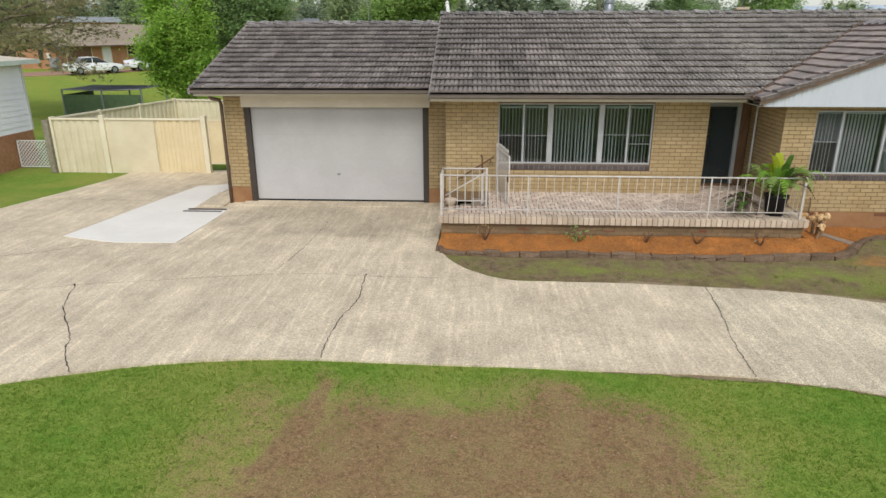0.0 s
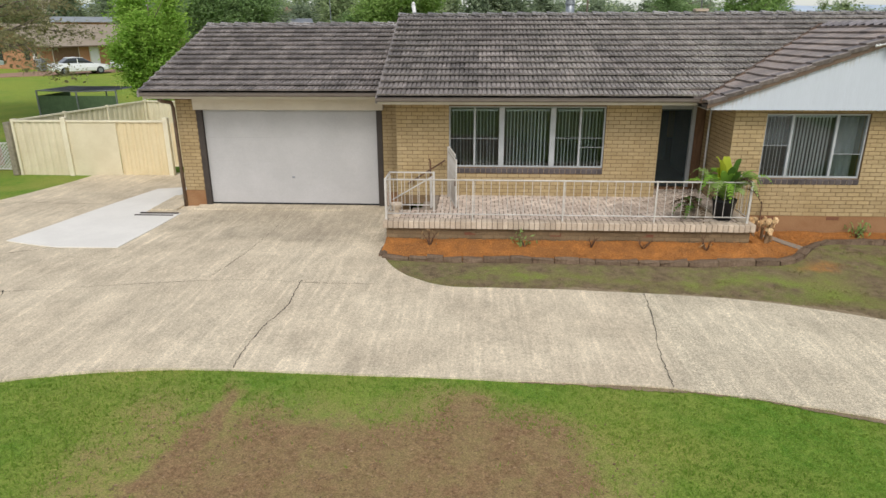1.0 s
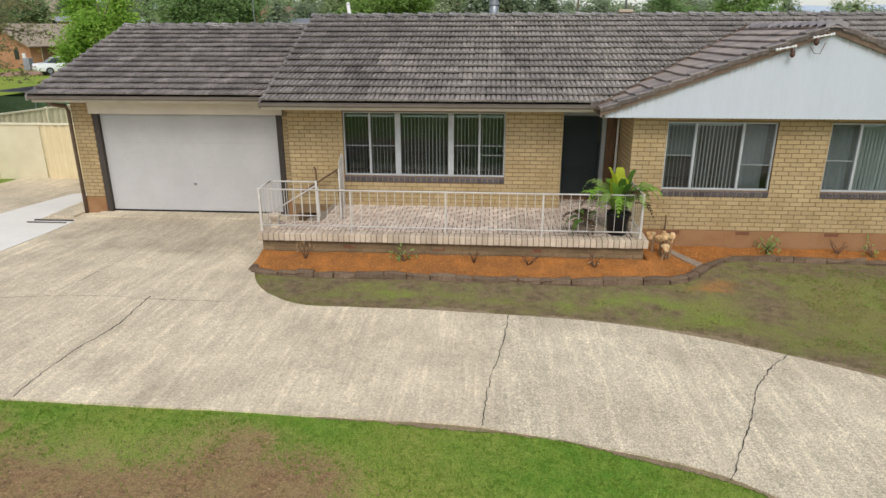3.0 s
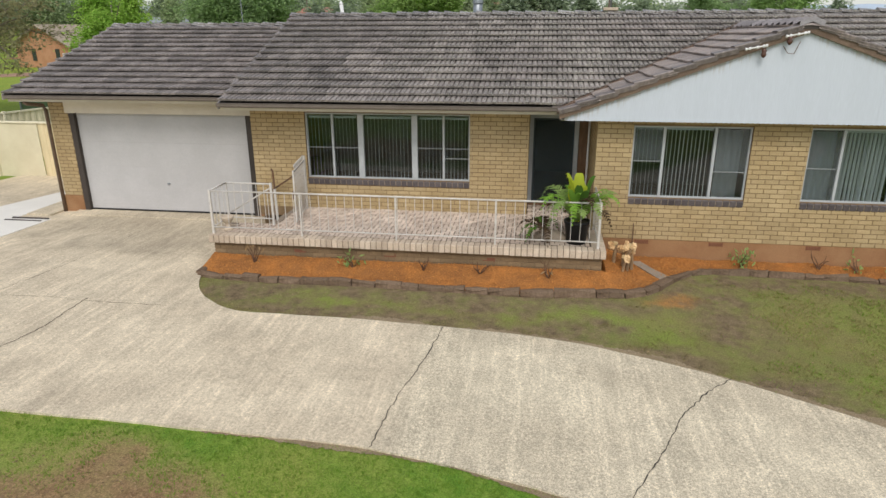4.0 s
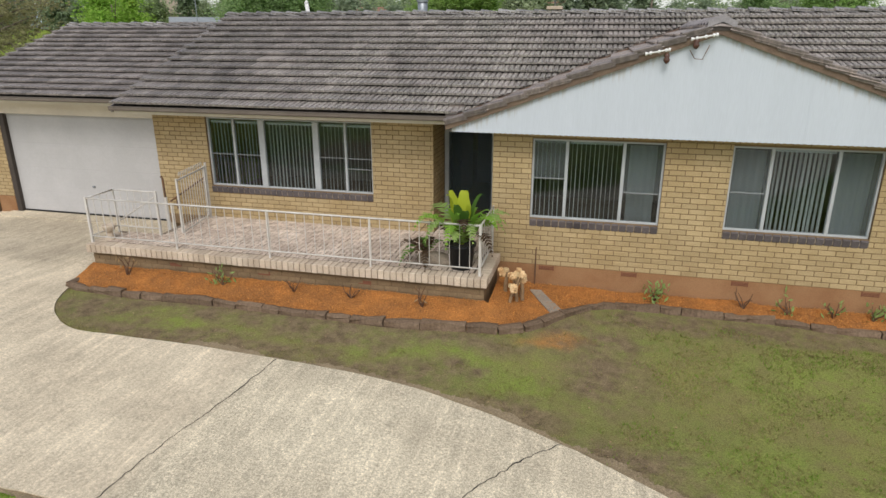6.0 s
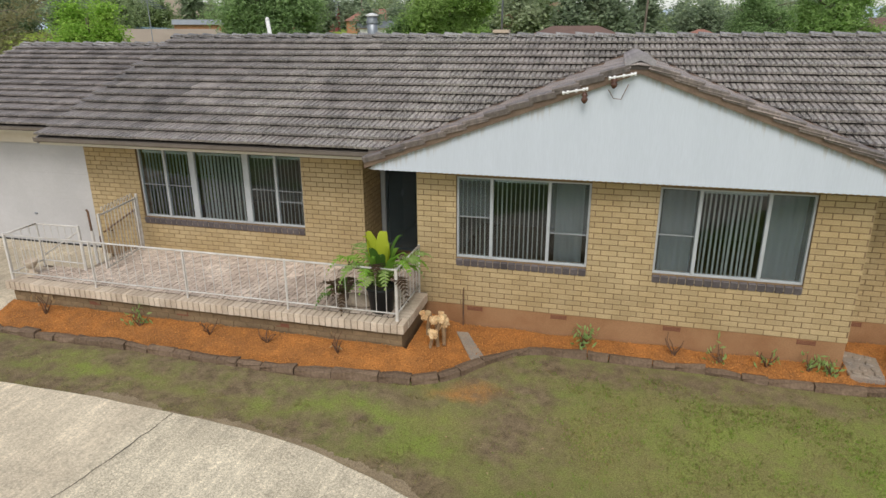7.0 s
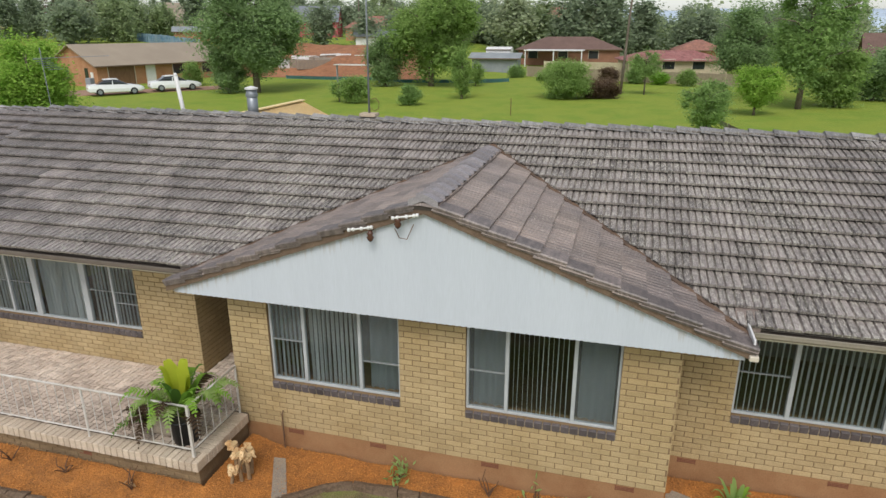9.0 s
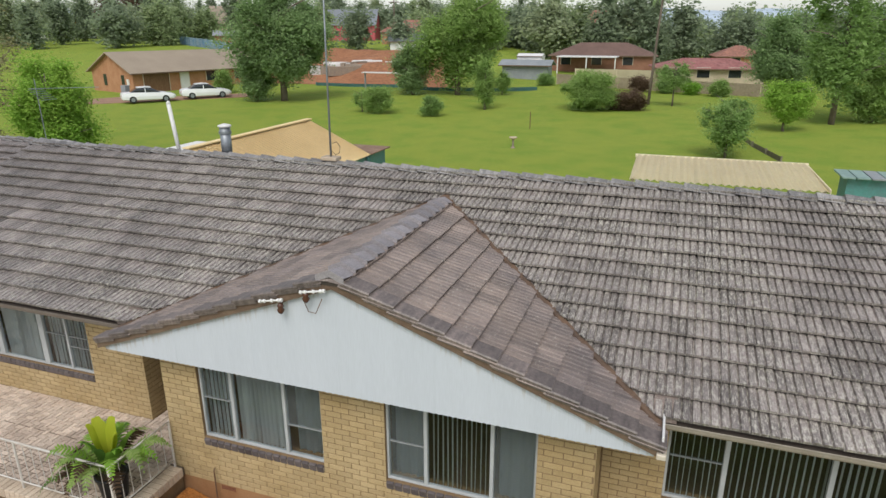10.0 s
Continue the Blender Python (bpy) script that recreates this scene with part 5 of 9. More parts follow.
def gate():
    t = thing("porch_gate", "white metal picket gate standing open with curled picket tops", "gate", at=(0.38, 14.42, 0.0))
    t.rotation_euler = (0, 0, math.atan2(13.2 - 14.42, 0.6 - 0.38))
    ln, z0, z1 = 1.22, 0.68, 1.68
    part("gate_frame", soften(boxes((0, 0.04, -0.015, 0.015, z0, z1 + 0.02), (ln - 0.04, ln, -0.015, 0.015, z0, z1 + 0.02), (0.04, ln - 0.04, -0.012, 0.012, z1 - 0.03, z1), (0.04, ln - 0.04, -0.012, 0.012, z0, z0 + 0.03)), 0.003, 1), RAILW, t)
    bm = bmesh.new()
    tube(bm, [(0, 0, z0 + 0.02), (0, 0, z1 + 0.02)] + [(0.035 * (1 - math.cos(a)), 0, z1 + 0.06 + 0.05 * math.sin(a)) for a in (0.3, 0.9, 1.5, 2.1, 2.8, 3.4)], 0.008, 6)
    me = mesh_of("picket", bm, RAILW, True)
    for i in range(10):
        o = new("picket", me)
        o.parent = t
        o.location = (0.1 + i * 0.103, 0, 0)
    part("latch", soften(boxes((ln - 0.08, ln + 0.02, -0.03, -0.014, 1.15, 1.3)), 0.004, 1), IRON, t, "dark iron latch")
    bm = bmesh.new()
    tube(bm, [(-0.05, 0, 0.6), (-0.05, 0, 1.75)], 0.024, 8)
    part("hinge_post", bm, RAILW, t)


gate()
hr = thing("step_handrail", "dark rusty iron handrail beside the porch steps", "handrail")
bm = bmesh.new()
tube(bm, [(-0.55, 14.5, 0.9), (0.28, 14.5, 1.43), (0.3, 14.5, 1.44)], 0.018, 8)
part("rail", bm, IRON, hr)
for hx, hz in ((-0.42, 0.98), (0.22, 1.39)):
    bm = bmesh.new()
    tube(bm, [(hx, 14.63, hz - 0.06), (hx, 14.52, hz - 0.06), (hx, 14.5, hz)], 0.01, 6)
    part("bracket", bm, IRON, hr)
bm = bmesh.new()
tube(bm, [(0.05, 13.6, 0.58), (0.04, 13.6, 1.24)], 0.028, 8)
nw = thing("newel_post", "white post with a dark iron latch at the porch steps", "post")
part("post", bm, RAILW, nw)
bm = bmesh.new()
tube(bm, [(0.04, 13.6, 1.24), (0.03, 13.6, 1.6), (0.0, 13.6, 1.64)], 0.02, 8)
part("latch_bar", bm, IRON, nw, "dark iron latch bar")


# ---- things round the house ----
urn = thing("stone_urn", "small pale stone urn standing on the porch coping", "urn", at=(-0.6, 12.78, PZ))
part("bowl", lathe([(0.05, 0.13), (0.09, 0.17), (0.115, 0.24), (0.125, 0.27), (0.1, 0.27), (0.06, 0.2)], 16), COPING, urn, smooth=True)
part("foot", lathe([(0.09, 0.0), (0.09, 0.03), (0.05, 0.05), (0.045, 0.12), (0.06, 0.14)], 16), COPING, urn)


def frond_verts(vs, fs, base, az, length, rise, droop, width, n=9, leaflets=False, rnd=None):
    """One arching leaf with a folded blade."""
    c, s = math.cos(az), math.sin(az)
    k0 = len(vs)
    for i in range(n + 1):
        t = i / n
        r = length * t * (1 - 0.15 * t)
        z = rise * math.sin(t * math.pi * 0.55) - droop * t ** 3
        w = width * math.sin(math.pi * min(1, 0.1 + 0.9 * t ** 0.75)) ** 1.1 * (1 + 0.12 * math.sin(t * 40 + az))
        x, y = base[0] + c * r, base[1] + s * r
        vs += [(x - s * w, y + c * w, base[2] + z + 0.25 * w), (x, y, base[2] + z - 0.1 * w), (x + s * w, y - c * w, base[2] + z + 0.25 * w)]
    for i in range(n):
        a = k0 + 3 * i
        fs += [(a, a + 1, a + 4, a + 3), (a + 1, a + 2, a + 5, a + 4)]


def fern_frond(vs, fs, rnd, base, az, length, rise, droop, leaf=0.13, n=20):
    """One arching fern frond: a thin stalk with pairs of narrow leaflets."""
    c, s = math.cos(az), math.sin(az)

    def at(t):
        r = length * t * (1 - 0.15 * t)
        return Vector((base[0] + c * r, base[1] + s * r, base[2] + rise * math.sin(t * math.pi * 0.55) - droop * t ** 3))

    for i in range(n):
        t = (i + 1) / n
        p, d = at(t), (at(min(1, t + 0.03)) - at(t - 0.03)).normalized()
        k = len(vs)
        q = at(t - 1 / n)
        vs += [(q.x - s * 0.004, q.y + c * 0.004, q.z), (q.x + s * 0.004, q.y - c * 0.004, q.z), tuple(p)]
        fs.append((k, k + 1, k + 2))
        ln = leaf * math.sin(math.pi * min(1, 0.12 + t * 0.86)) ** 0.8 * rnd.uniform(0.8, 1.15)
        for sg in (-1, 1):
            out = (Vector((-s, c, 0)) * sg + d * 0.45 + Vector((0, 0, rnd.uniform(-0.35, 0.1)))).normalized()
            w = d * 0.014
            k = len(vs)
            vs += [tuple(p - w), tuple(p + out * ln * 0.5 - w * 1.3), tuple(p + out * ln), tuple(p + out * ln * 0.45 + w * 1.3), tuple(p + w)]
            fs.append((k, k + 1, k + 2, k + 3, k + 4))


def potted_fern(x, y):
    t = thing("potted_fern", "large bird's nest fern with broad bright leaves in a black pot", "potted plant", at=(x, y, PZ))
    part("pot", lathe([(0.17, 0.0), (0.215, 0.36), (0.235, 0.37), (0.235, 0.41), (0.205, 0.41), (0.2, 0.37)], 24), BLACKPOT, t, "black plastic nursery pot", True)
    part("soil", lathe([(0.2, 0.3), (0.2, 0.375), (0.01, 0.385)], 16), CRACK, t)
    rnd = random.Random(4)
    for i in range(16):
        vs, fs = [], []
        pale = i in (1, 3, 4, 6, 9, 12, 14)
        high = rnd.uniform(0.62, 0.9) if pale else rnd.uniform(0.5, 0.85)
        frond_verts(vs, fs, (0, 0, 0.38), i * 2.4 + rnd.uniform(-0.3, 0.3), rnd.uniform(0.14, 0.34) if pale else rnd.uniform(0.25, 0.6), high, 0.05, rnd.uniform(0.09, 0.13) if pale else rnd.uniform(0.07, 0.1))
        o = new("leaf", raw("leaf", vs, fs, LEAF_YELLOW if pale else LEAF_BRIGHT if i % 2 else LEAF_FERN, True))
        o.parent = t
    for i in range(24):
        vs, fs = [], []
        fern_frond(vs, fs, rnd, (0, 0, 0.38), i * 2.4 + rnd.uniform(-0.3, 0.3), rnd.uniform(0.65, 1.05), rnd.uniform(0.45, 0.8), rnd.uniform(0.15, 0.5), 0.16)
        o = new("frond", raw("frond", vs, fs, LEAF_BROWN if i % 6 == 5 else LEAF_MID if i % 3 else LEAF_BRIGHT))
        o.parent = t
    return t


LEAF_YELLOW = leaf_mat("yellow_leaf", (0.36, 0.47, 0.035), (0.56, 0.6, 0.06), 0.4)
potted_fern(5.92, 12.88)


def rock(name, x, y, z, s, label):
    bm = bmesh.new()
    bmesh.ops.create_icosphere(bm, subdivisions=3, radius=1)
    for v in bm.verts:
        d = 1 + 0.25 * noise.noise(v.co * 1.3 + Vector((x, y, 0)))
        v.co = Vector((v.co.x * s[0] * d, v.co.y * s[1] * d, v.co.z * s[2] * d))
    bm.transform(Matrix.Translation((x, y, z)))
    return solid(name, bm, STEP, label, "stone", smooth=True)


rock("feature_stone", 5.45, 12.98, PZ + 0.07, (0.3, 0.16, 0.12), "low grey stone on the porch beside the fern")


def staghorn(x, y):
    t = thing("low_fern", "drooping dark-tipped fern fronds on the porch floor", "fern", at=(x, y, PZ))
    rnd = random.Random(14)
    for i in range(12):
        vs, fs = [], []
        fern_frond(vs, fs, rnd, (0, 0, 0.22), 1.2 + i * 0.33 + rnd.uniform(-0.2, 0.2), rnd.uniform(0.35, 0.7), rnd.uniform(0.15, 0.3), rnd.uniform(0.2, 0.4), 0.1, 14)
        o = new("frond", raw("frond", vs, fs, LEAF_FERN if i % 3 == 0 else LEAF_BROWN))
        o.parent = t
    part("stem", lathe([(0.05, 0), (0.035, 0.1), (0.03, 0.23)], 10), BARK, t)


staghorn(5.35, 12.86)


def rose_bush(x, y, h, leafy, label, mat_leaf, seed):
    t = thing("rose_bush", label, "shrub", "small shrubs in the garden bed", at=(x, y, bedz(x, y) - 0.01))
    rnd = random.Random(seed)
    vs, fs = [], []
    for i in range(5):
        a = rnd.uniform(0, 6.28)
        pts = [(0.01 * math.cos(a), 0.01 * math.sin(a), 0)]
        r = 0.0
        for k in range(1, 4):
            r += rnd.uniform(0.03, 0.08)
            a += rnd.uniform(-0.5, 0.5)
            pts.append((r * math.cos(a), r * math.sin(a), h * k / 3 * rnd.uniform(0.8, 1.1)))
        bm = bmesh.new()
        tube(bm, pts, 0.012, 5, 0.005)
        part("cane", bm, TWIG, t)
        for k in range(leafy):
            p = Vector(pts[rnd.randint(1, 3)]) + Vector((rnd.gauss(0, 0.06), rnd.gauss(0, 0.06), rnd.gauss(0, 0.05)))
            p.z = max(p.z, 0.02)
            u = Vector((rnd.gauss(0, 0.5), rnd.gauss(0, 0.5), rnd.gauss(0, 1))).normalized() * rnd.uniform(0.03, 0.07)
            v = u.cross(Vector((rnd.gauss(0, 1), rnd.gauss(0, 1), rnd.gauss(0, 1)))).normalized() * 0.018
            b = len(vs)
            vs += [tuple(p - u), tuple(p + v), tuple(p + u), tuple(p - v)]
            fs.append((b, b + 1, b + 2, b + 3))
    if fs:
        o = new("foliage", raw("foliage", vs, fs, mat_leaf))
        o.parent = t
        tagged(o, kind="stuff")


RB = "small bare pruned rose bush with dry brown canes"
RG = "small straggly garden shrub with thin green leaves"
for i, (x, y, h, n, lb, ml) in enumerate(((0.11, 12.25, 0.34, 2, RB, LEAF_DRY), (1.98, 12.25, 0.22, 8, RG, LEAF_OLIVE), (3.27, 12.24, 0.26, 0, RB, LEAF_DRY), (4.27, 12.25, 0.2, 0, RB, LEAF_DRY), (5.45, 12.2, 0.28, 1, RB, LEAF_DRY), (8.95, 13.48, 0.26, 15, RG, LEAF_OLIVE), (10.29, 13.5, 0.26, 0, RB, LEAF_DARK), (10.96, 13.5, 0.2, 4, RG, LEAF_OLIVE), (11.57, 13.5, 0.26, 3, RG, LEAF_OLIVE), (12.1, 13.5, 0.22, 9, RG, LEAF_OLIVE), (12.42, 13.5, 0.2, 10, RG, LEAF_OLIVE))):
    rose_bush(x, y, h, n, lb, ml, 40 + i)


def agave(x, y):
    t = thing("leafy_clump", "bright green leafy clump growing in the mulch", "plant", at=(x, y, bedz(x, y)))
    rnd = random.Random(3)
    for i in range(26):
        vs, fs = [], []
        frond_verts(vs, fs, (0, 0, 0.0), i * 2.4, rnd.uniform(0.15, 0.4), rnd.uniform(0.3, 0.55), rnd.uniform(0.02, 0.15), 0.035, 6)
        o = new("leaf", raw("leaf", vs, fs, LEAF_MID if i % 4 else LEAF_BRIGHT, True))
        o.parent = t


agave(13.55, 14.05)


def stump(x, y):
    """Cut-back trunk cluster with dry, pale, papery leaf bases."""
    t = thing("cut_back_plant", "cut-back stems with dry pale cream leaf stubs", "plant stump", at=(x, y, bedz(x, y) - 0.01))
    rnd = random.Random(9)
    for i, (dx, dy, h, r) in enumerate(((0, 0.15, 0.34, 0.032), (0.1, 0.18, 0.4, 0.03), (-0.16, 0.2, 0.42, 0.034), (-0.04, -0.12, 0.28, 0.026), (0.14, 0.05, 0.36, 0.03), (0.06, -0.02, 0.44, 0.028))):
        bm = bmesh.new()
        tube(bm, [(dx, dy, 0), (dx + rnd.uniform(-0.03, 0.03), dy, h * 0.5), (dx + rnd.uniform(-0.05, 0.05), dy, h)], r, 8, r * 0.9)
        part("stem", bm, STEM, t)
        bm = bmesh.new()
        tube(bm, [(dx, dy, h - 0.01), (dx + 0.01, dy, h + 0.035)], r * 1.35, 9)
        part("cut_face", bm, CUTWOOD, t)
        for k in range(3):
            bm = bmesh.new()
            bmesh.ops.create_icosphere(bm, subdivisions=3, radius=1)
            off = Vector((rnd.uniform(-9, 9), rnd.uniform(-9, 9), i + k))
            for v in bm.verts:
                g = 1 + 0.75 * noise.noise(v.co * 1.6 + off) + 0.3 * noise.noise(v.co * 5 + off)
                v.co = Vector((v.co.x * 0.045 * g, v.co.y * 0.04 * g, v.co.z * 0.06 * g))
            bm.transform(pose(dx + rnd.uniform(-0.08, 0.08), dy + rnd.uniform(-0.05, 0.05), h * rnd.uniform(0.85, 1.08), 0, rnd.uniform(-40, 40), rnd.uniform(0, 180)))
            part("leaf_stub", bm, PAPERY, t, "dry cream papery leaf base")


PAPERY = mat("papery_leaf_base", (0.74, 0.56, 0.33), 0.85, (0.55, 0.34, 0.16), 9, 0.5, 70, 0.25, 0.5)
CUTWOOD = mat("pale_cut_wood", (0.6, 0.45, 0.25), 0.8, (0.5, 0.35, 0.18), 10, 0.5, 60, 0.15, 0.2)
stump(6.78, 12.8)
sp = sheet_over([(7.4, 12.6), (7.57, 12.74), (7.16, 13.46), (6.97, 13.44)], 0.066, 0.2, 0.06)
for v in sp.verts:
    v.co.z += bedz(v.co.x, v.co.y) - gz(v.co.x, v.co.y) - 0.05
solid("stepping_stone", sp, STEP, "grey paver set in the mulch", "stepping stone")


def crazy_paving():
    t = thing("crazy_paving", "small patch of grey crazy paving by the wall corner", "paving")
    part("bed", soften(prism([(12.66, 13.55), (13.1, 13.5), (13.2, 14.2), (12.66, 14.4)], -0.15, 0.07), 0.01, 1), STEP, t)
    rnd = random.Random(2)
    for i in range(3):
        for j in range(4):
            cx, cy = 12.75 + i * 0.155 + rnd.uniform(-0.02, 0.02), 13.62 + j * 0.18 + rnd.uniform(-0.02, 0.02)
            pts = [(cx + (0.065 + rnd.uniform(-0.02, 0.015)) * math.cos(a), cy + (0.078 + rnd.uniform(-0.02, 0.015)) * math.sin(a)) for a in (0.3, 1.3, 2.4, 3.5, 4.6, 5.5)]
            part("stone", soften(prism(pts, 0.03, 0.075 + rnd.uniform(0, 0.03)), 0.01, 1), STEP, t)


crazy_paving()
bm = bmesh.new()
tube(bm, [(7.02, 13.7, 0.1), (7.02, 13.7, 0.72), (7.02, 13.74, 0.76)], 0.011, 6)
solid("tap_riser", bm, IRON, "thin rusty pipe rising against the brick wall", "pipe")


def service_bracket(x0, x1, z, hang):
    """A pale bar with discs; hang: where along it the insulator hangs, 0 to 1."""
    t = thing("service_bracket", "white service bracket with dark insulator on the gable", "insulator", "power service fittings on the gable")
    bm = bmesh.new()
    tube(bm, [(x0, G_FRONT - 0.1, z), (x1, G_FRONT - 0.1, z + 0.06)], 0.012, 8)
    part("bar", bm, WHITE, t)
    for u in (0.02, 0.2, 0.55, 0.85, 0.98):
        bm = bmesh.new()
        p = Vector((x0 + (x1 - x0) * u, G_FRONT - 0.1, z + 0.06 * u))
        tube(bm, [p - Vector((0.014, 0, 0)), p + Vector((0.014, 0, 0))], 0.024, 8)
        part("disc", bm, WHITE, t)
    xi = x0 + (x1 - x0) * hang
    ins = lathe([(0.012, 0.07), (0.028, 0.05), (0.044, 0.025), (0.03, 0.0), (0.048, -0.025), (0.034, -0.06), (0.01, -0.085)], 14)
    ins.transform(Matrix.Translation((xi, G_FRONT - 0.09, z - 0.05)))
    part("insulator", ins, INSUL, t, "dark brown ceramic insulator", True)
    part("strut", boxes((xi - 0.012, xi + 0.012, G_FRONT - 0.11, G_FRONT + 0.05, z - 0.005, z + 0.018)), IRON, t)


INSUL = mat("brown_ceramic", (0.06, 0.022, 0.014), 0.25, (0.085, 0.035, 0.022), 6, 0.5, 40, 0.1, 0.05, spec=0.5)
service_bracket(8.46, 8.78, 3.9, 0.9)
service_bracket(9.05, 9.38, 4.1, 0.2)
bm = bmesh.new()
tube(bm, [(9.05, G_FRONT - 0.03, 3.95), (9.12, G_FRONT - 0.06, 3.84), (9.22, G_FRONT - 0.06, 3.83), (9.3, G_FRONT - 0.03, 4.02)], 0.006, 5)
solid("service_cable", bm, IRON, "thin dark cable looped on the gable", "cable")

# roof fittings
fl = thing("roof_flue", "grey metal flue pipe with a flat cowl behind the ridge", "flue", at=(3.5, 19.35, 0))
part("pipe", lathe([(0.12, 4.2), (0.12, 5.0)], 18), GALV, fl, smooth=True)
part("collar", lathe([(0.14, 4.86), (0.14, 4.92)], 18), GALV, fl)
part("cowl", lathe([(0.09, 5.0), (0.15, 5.02), (0.15, 5.05), (0.02, 5.09)], 18), WHITE, fl, "grey metal cowl")
vp = thing("vent_pipe", "tall white plastic vent pipe with a rounded cap", "vent pipe")
bm = bmesh.new()
tube(bm, [(-0.98, 22.9, 3.2), (-1.2, 22.9, 5.0)], 0.06, 12)
part("pipe", bm, WHITE, vp, smooth=True)
cp = lathe([(0.058, 0), (0.062, 0.06), (0.03, 0.11), (0.005, 0.12)], 12)
cp.transform(Matrix.Translation((-1.2, 22.9, 4.98)))
part("cap", cp, WHITE, vp, smooth=True)
ms = thing("antenna_mast", "tall thin galvanised aerial mast on the roof ridge", "antenna mast", at=(6.74, Y_RIDGE, 0.08))
bm = bmesh.new()
tube(bm, [(0, 0, 4.5), (0.02, 0, 6.5), (0.06, 0, 9.2)], 0.022, 8, 0.014)
part("mast", bm, GALV, ms, smooth=True)
part("foot", soften(boxes((-0.17, 0.17, -0.12, 0.12, 4.56, 4.63)), 0.01, 1), COPING, ms, "pale mortar foot")
bm = bmesh.new()
tube(bm, [(0.03, -0.02, 4.65)] + [(0.13 + 0.1 * math.cos(a), -0.02, 4.8 + 0.13 * math.sin(a)) for a in (3.6, 4.6, 5.6, 6.6, 7.6, 8.6)], 0.007, 5)
part("cable_loop", bm, IRON, ms)


def tv_antenna(x, y, z0, z1):
    t = thing("tv_antenna", "old television antenna on a thin pole behind the ridge", "antenna")
    bm = bmesh.new()
    tube(bm, [(x, y, z0), (x - 0.02, y, z1)], 0.012, 6)
    part("pole", bm, GALV, t)
    bm = bmesh.new()
    tube(bm, [(x - 0.3, y, z1 - 0.28), (x + 1.9, y + 0.3, z1 - 0.2)], 0.008, 6)
    part("boom", bm, GALV, t)
    for k in range(6):
        bm = bmesh.new()
        px = x - 0.1 + k * 0.09
        tube(bm, [(px, y - 0.2, z1 - 0.3 - k * 0.05), (px + 0.03, y + 0.25, z1 - 0.3 - k * 0.05)], 0.008, 5)
        part("element", bm, GALV, t)


tv_antenna(-3.45, 20.5, 3.9, 5.85)
lg = thing("gutter_bracket", "pale outlet fitting at the valley gutter end", "bracket")
part("outlet", soften(boxes((13.26, 13.36, 13.32, 13.44, 2.735, 2.8)), 0.008, 1), CREAM, lg)
part("riser", soften(boxes((13.3, 13.325, 13.42, 13.9, 2.8, 2.96)), 0.005, 1), WHITE, lg)


# ---- fences at the side ----
def steel_fence(name, a, b, z0, z1, posts, label, yellow=None, plain=(), seams=(), stout=()):
    """Ribbed steel sheets between capped posts."""
    t = thing(name, label, "fence")
    a, b = Vector(a), Vector(b)
    d = b - a
    ln = d.length
    ang = math.degrees(math.atan2(d.y, d.x))
    M = pose(a.x, a.y, 0, 0, 0, ang)
    stops = [0.0] + list(posts) + [ln]
    for p, q in zip(stops, stops[1:]):
        n = max(2, int((q - p) / 0.05))
        vs, fs = [], []
        for side in (0, 1):
            k0 = len(vs)
            for i in range(n + 1):
                u = p + (q - p) * i / n
                dy = (0.03 if i % 5 in (0, 1) and p not in plain else 0.0) + 0.006 * side
                vs += [(u, dy, z0 + 0.05), (u, dy, z1 - 0.04)]
                if i:
                    a_ = k0 + 2 * i
                    fs.append((a_ - 2, a_, a_ + 1, a_ - 1) if side == 0 else (a_ - 2, a_ - 1, a_ + 1, a_))
        o = new("sheet", raw("sheet", vs, fs, FENCE_Y if p == yellow else FENCE))
        o.parent = t
        o.matrix_basis = M
        for z in (z0 + 0.02, z1 - 0.06):
            part("rail", soften(boxes((p, q, -0.036, 0.036, z, z + 0.06)), 0.004, 1), FENCE_RAIL, t).matrix_basis = M
    for p in stops:
        if p in seams:
            part("seam_strip", soften(boxes((p - 0.012, p + 0.012, -0.014, -0.002, z0 + 0.05, z1 - 0.04)), 0.003, 1), FENCE, t).matrix_basis = M
            continue
        w, up = (0.075, 0.06) if p in stout else (0.04, 0.0)
        part("post", soften(boxes((p - w, p + w, -w - 0.005, w + 0.005, z0 - 0.1, z1 + 0.01 + up)), 0.005, 1), FENCE_RAIL, t).matrix_basis = M
        part("cap", soften(boxes((p - w - 0.006, p + w + 0.006, -w - 0.01, w + 0.01, z1 + 0.005 + up, z1 + 0.028 + up)), 0.008, 1), FENCE_RAIL, t).matrix_basis = M
    return t


FL_ = "cream ribbed steel fence with capped posts beside the driveway"
steel_fence("side_fence", (-13.75, 20.0), (-8.75, 20.0), -0.3, 1.56, (1.7, 3.35), FL_, 3.35, (1.7,), (3.35,), (1.7, 5.0))
steel_fence("side_fence", (-13.75, 20.1), (-12.5, 26.0), -0.25, 1.56, (2.0, 4.0), FL_)
steel_fence("side_fence", (-12.5, 26.05), (-6.6, 25.2), -0.2, 1.56, (2.0, 4.0), FL_, None, (), (4.0,))
gt = thing("side_gate", "cream steel side gate with a dark gap beneath", "gate")
part("gate_frame", soften(boxes((-8.66, -8.62, 20.02, 20.06, 0.1, 1.52), (-6.42, -6.38, 20.02, 20.06, 0.1, 1.52), (-8.62, -6.42, 20.02, 20.06, 1.47, 1.52), (-8.62, -6.42, 20.02, 20.06, 0.1, 0.15)), 0.004, 1), FENCE, gt)
part("gate_sheet", boxes((-8.62, -6.42, 20.035, 20.045, 0.15, 1.47)), FENCE_Y, gt)
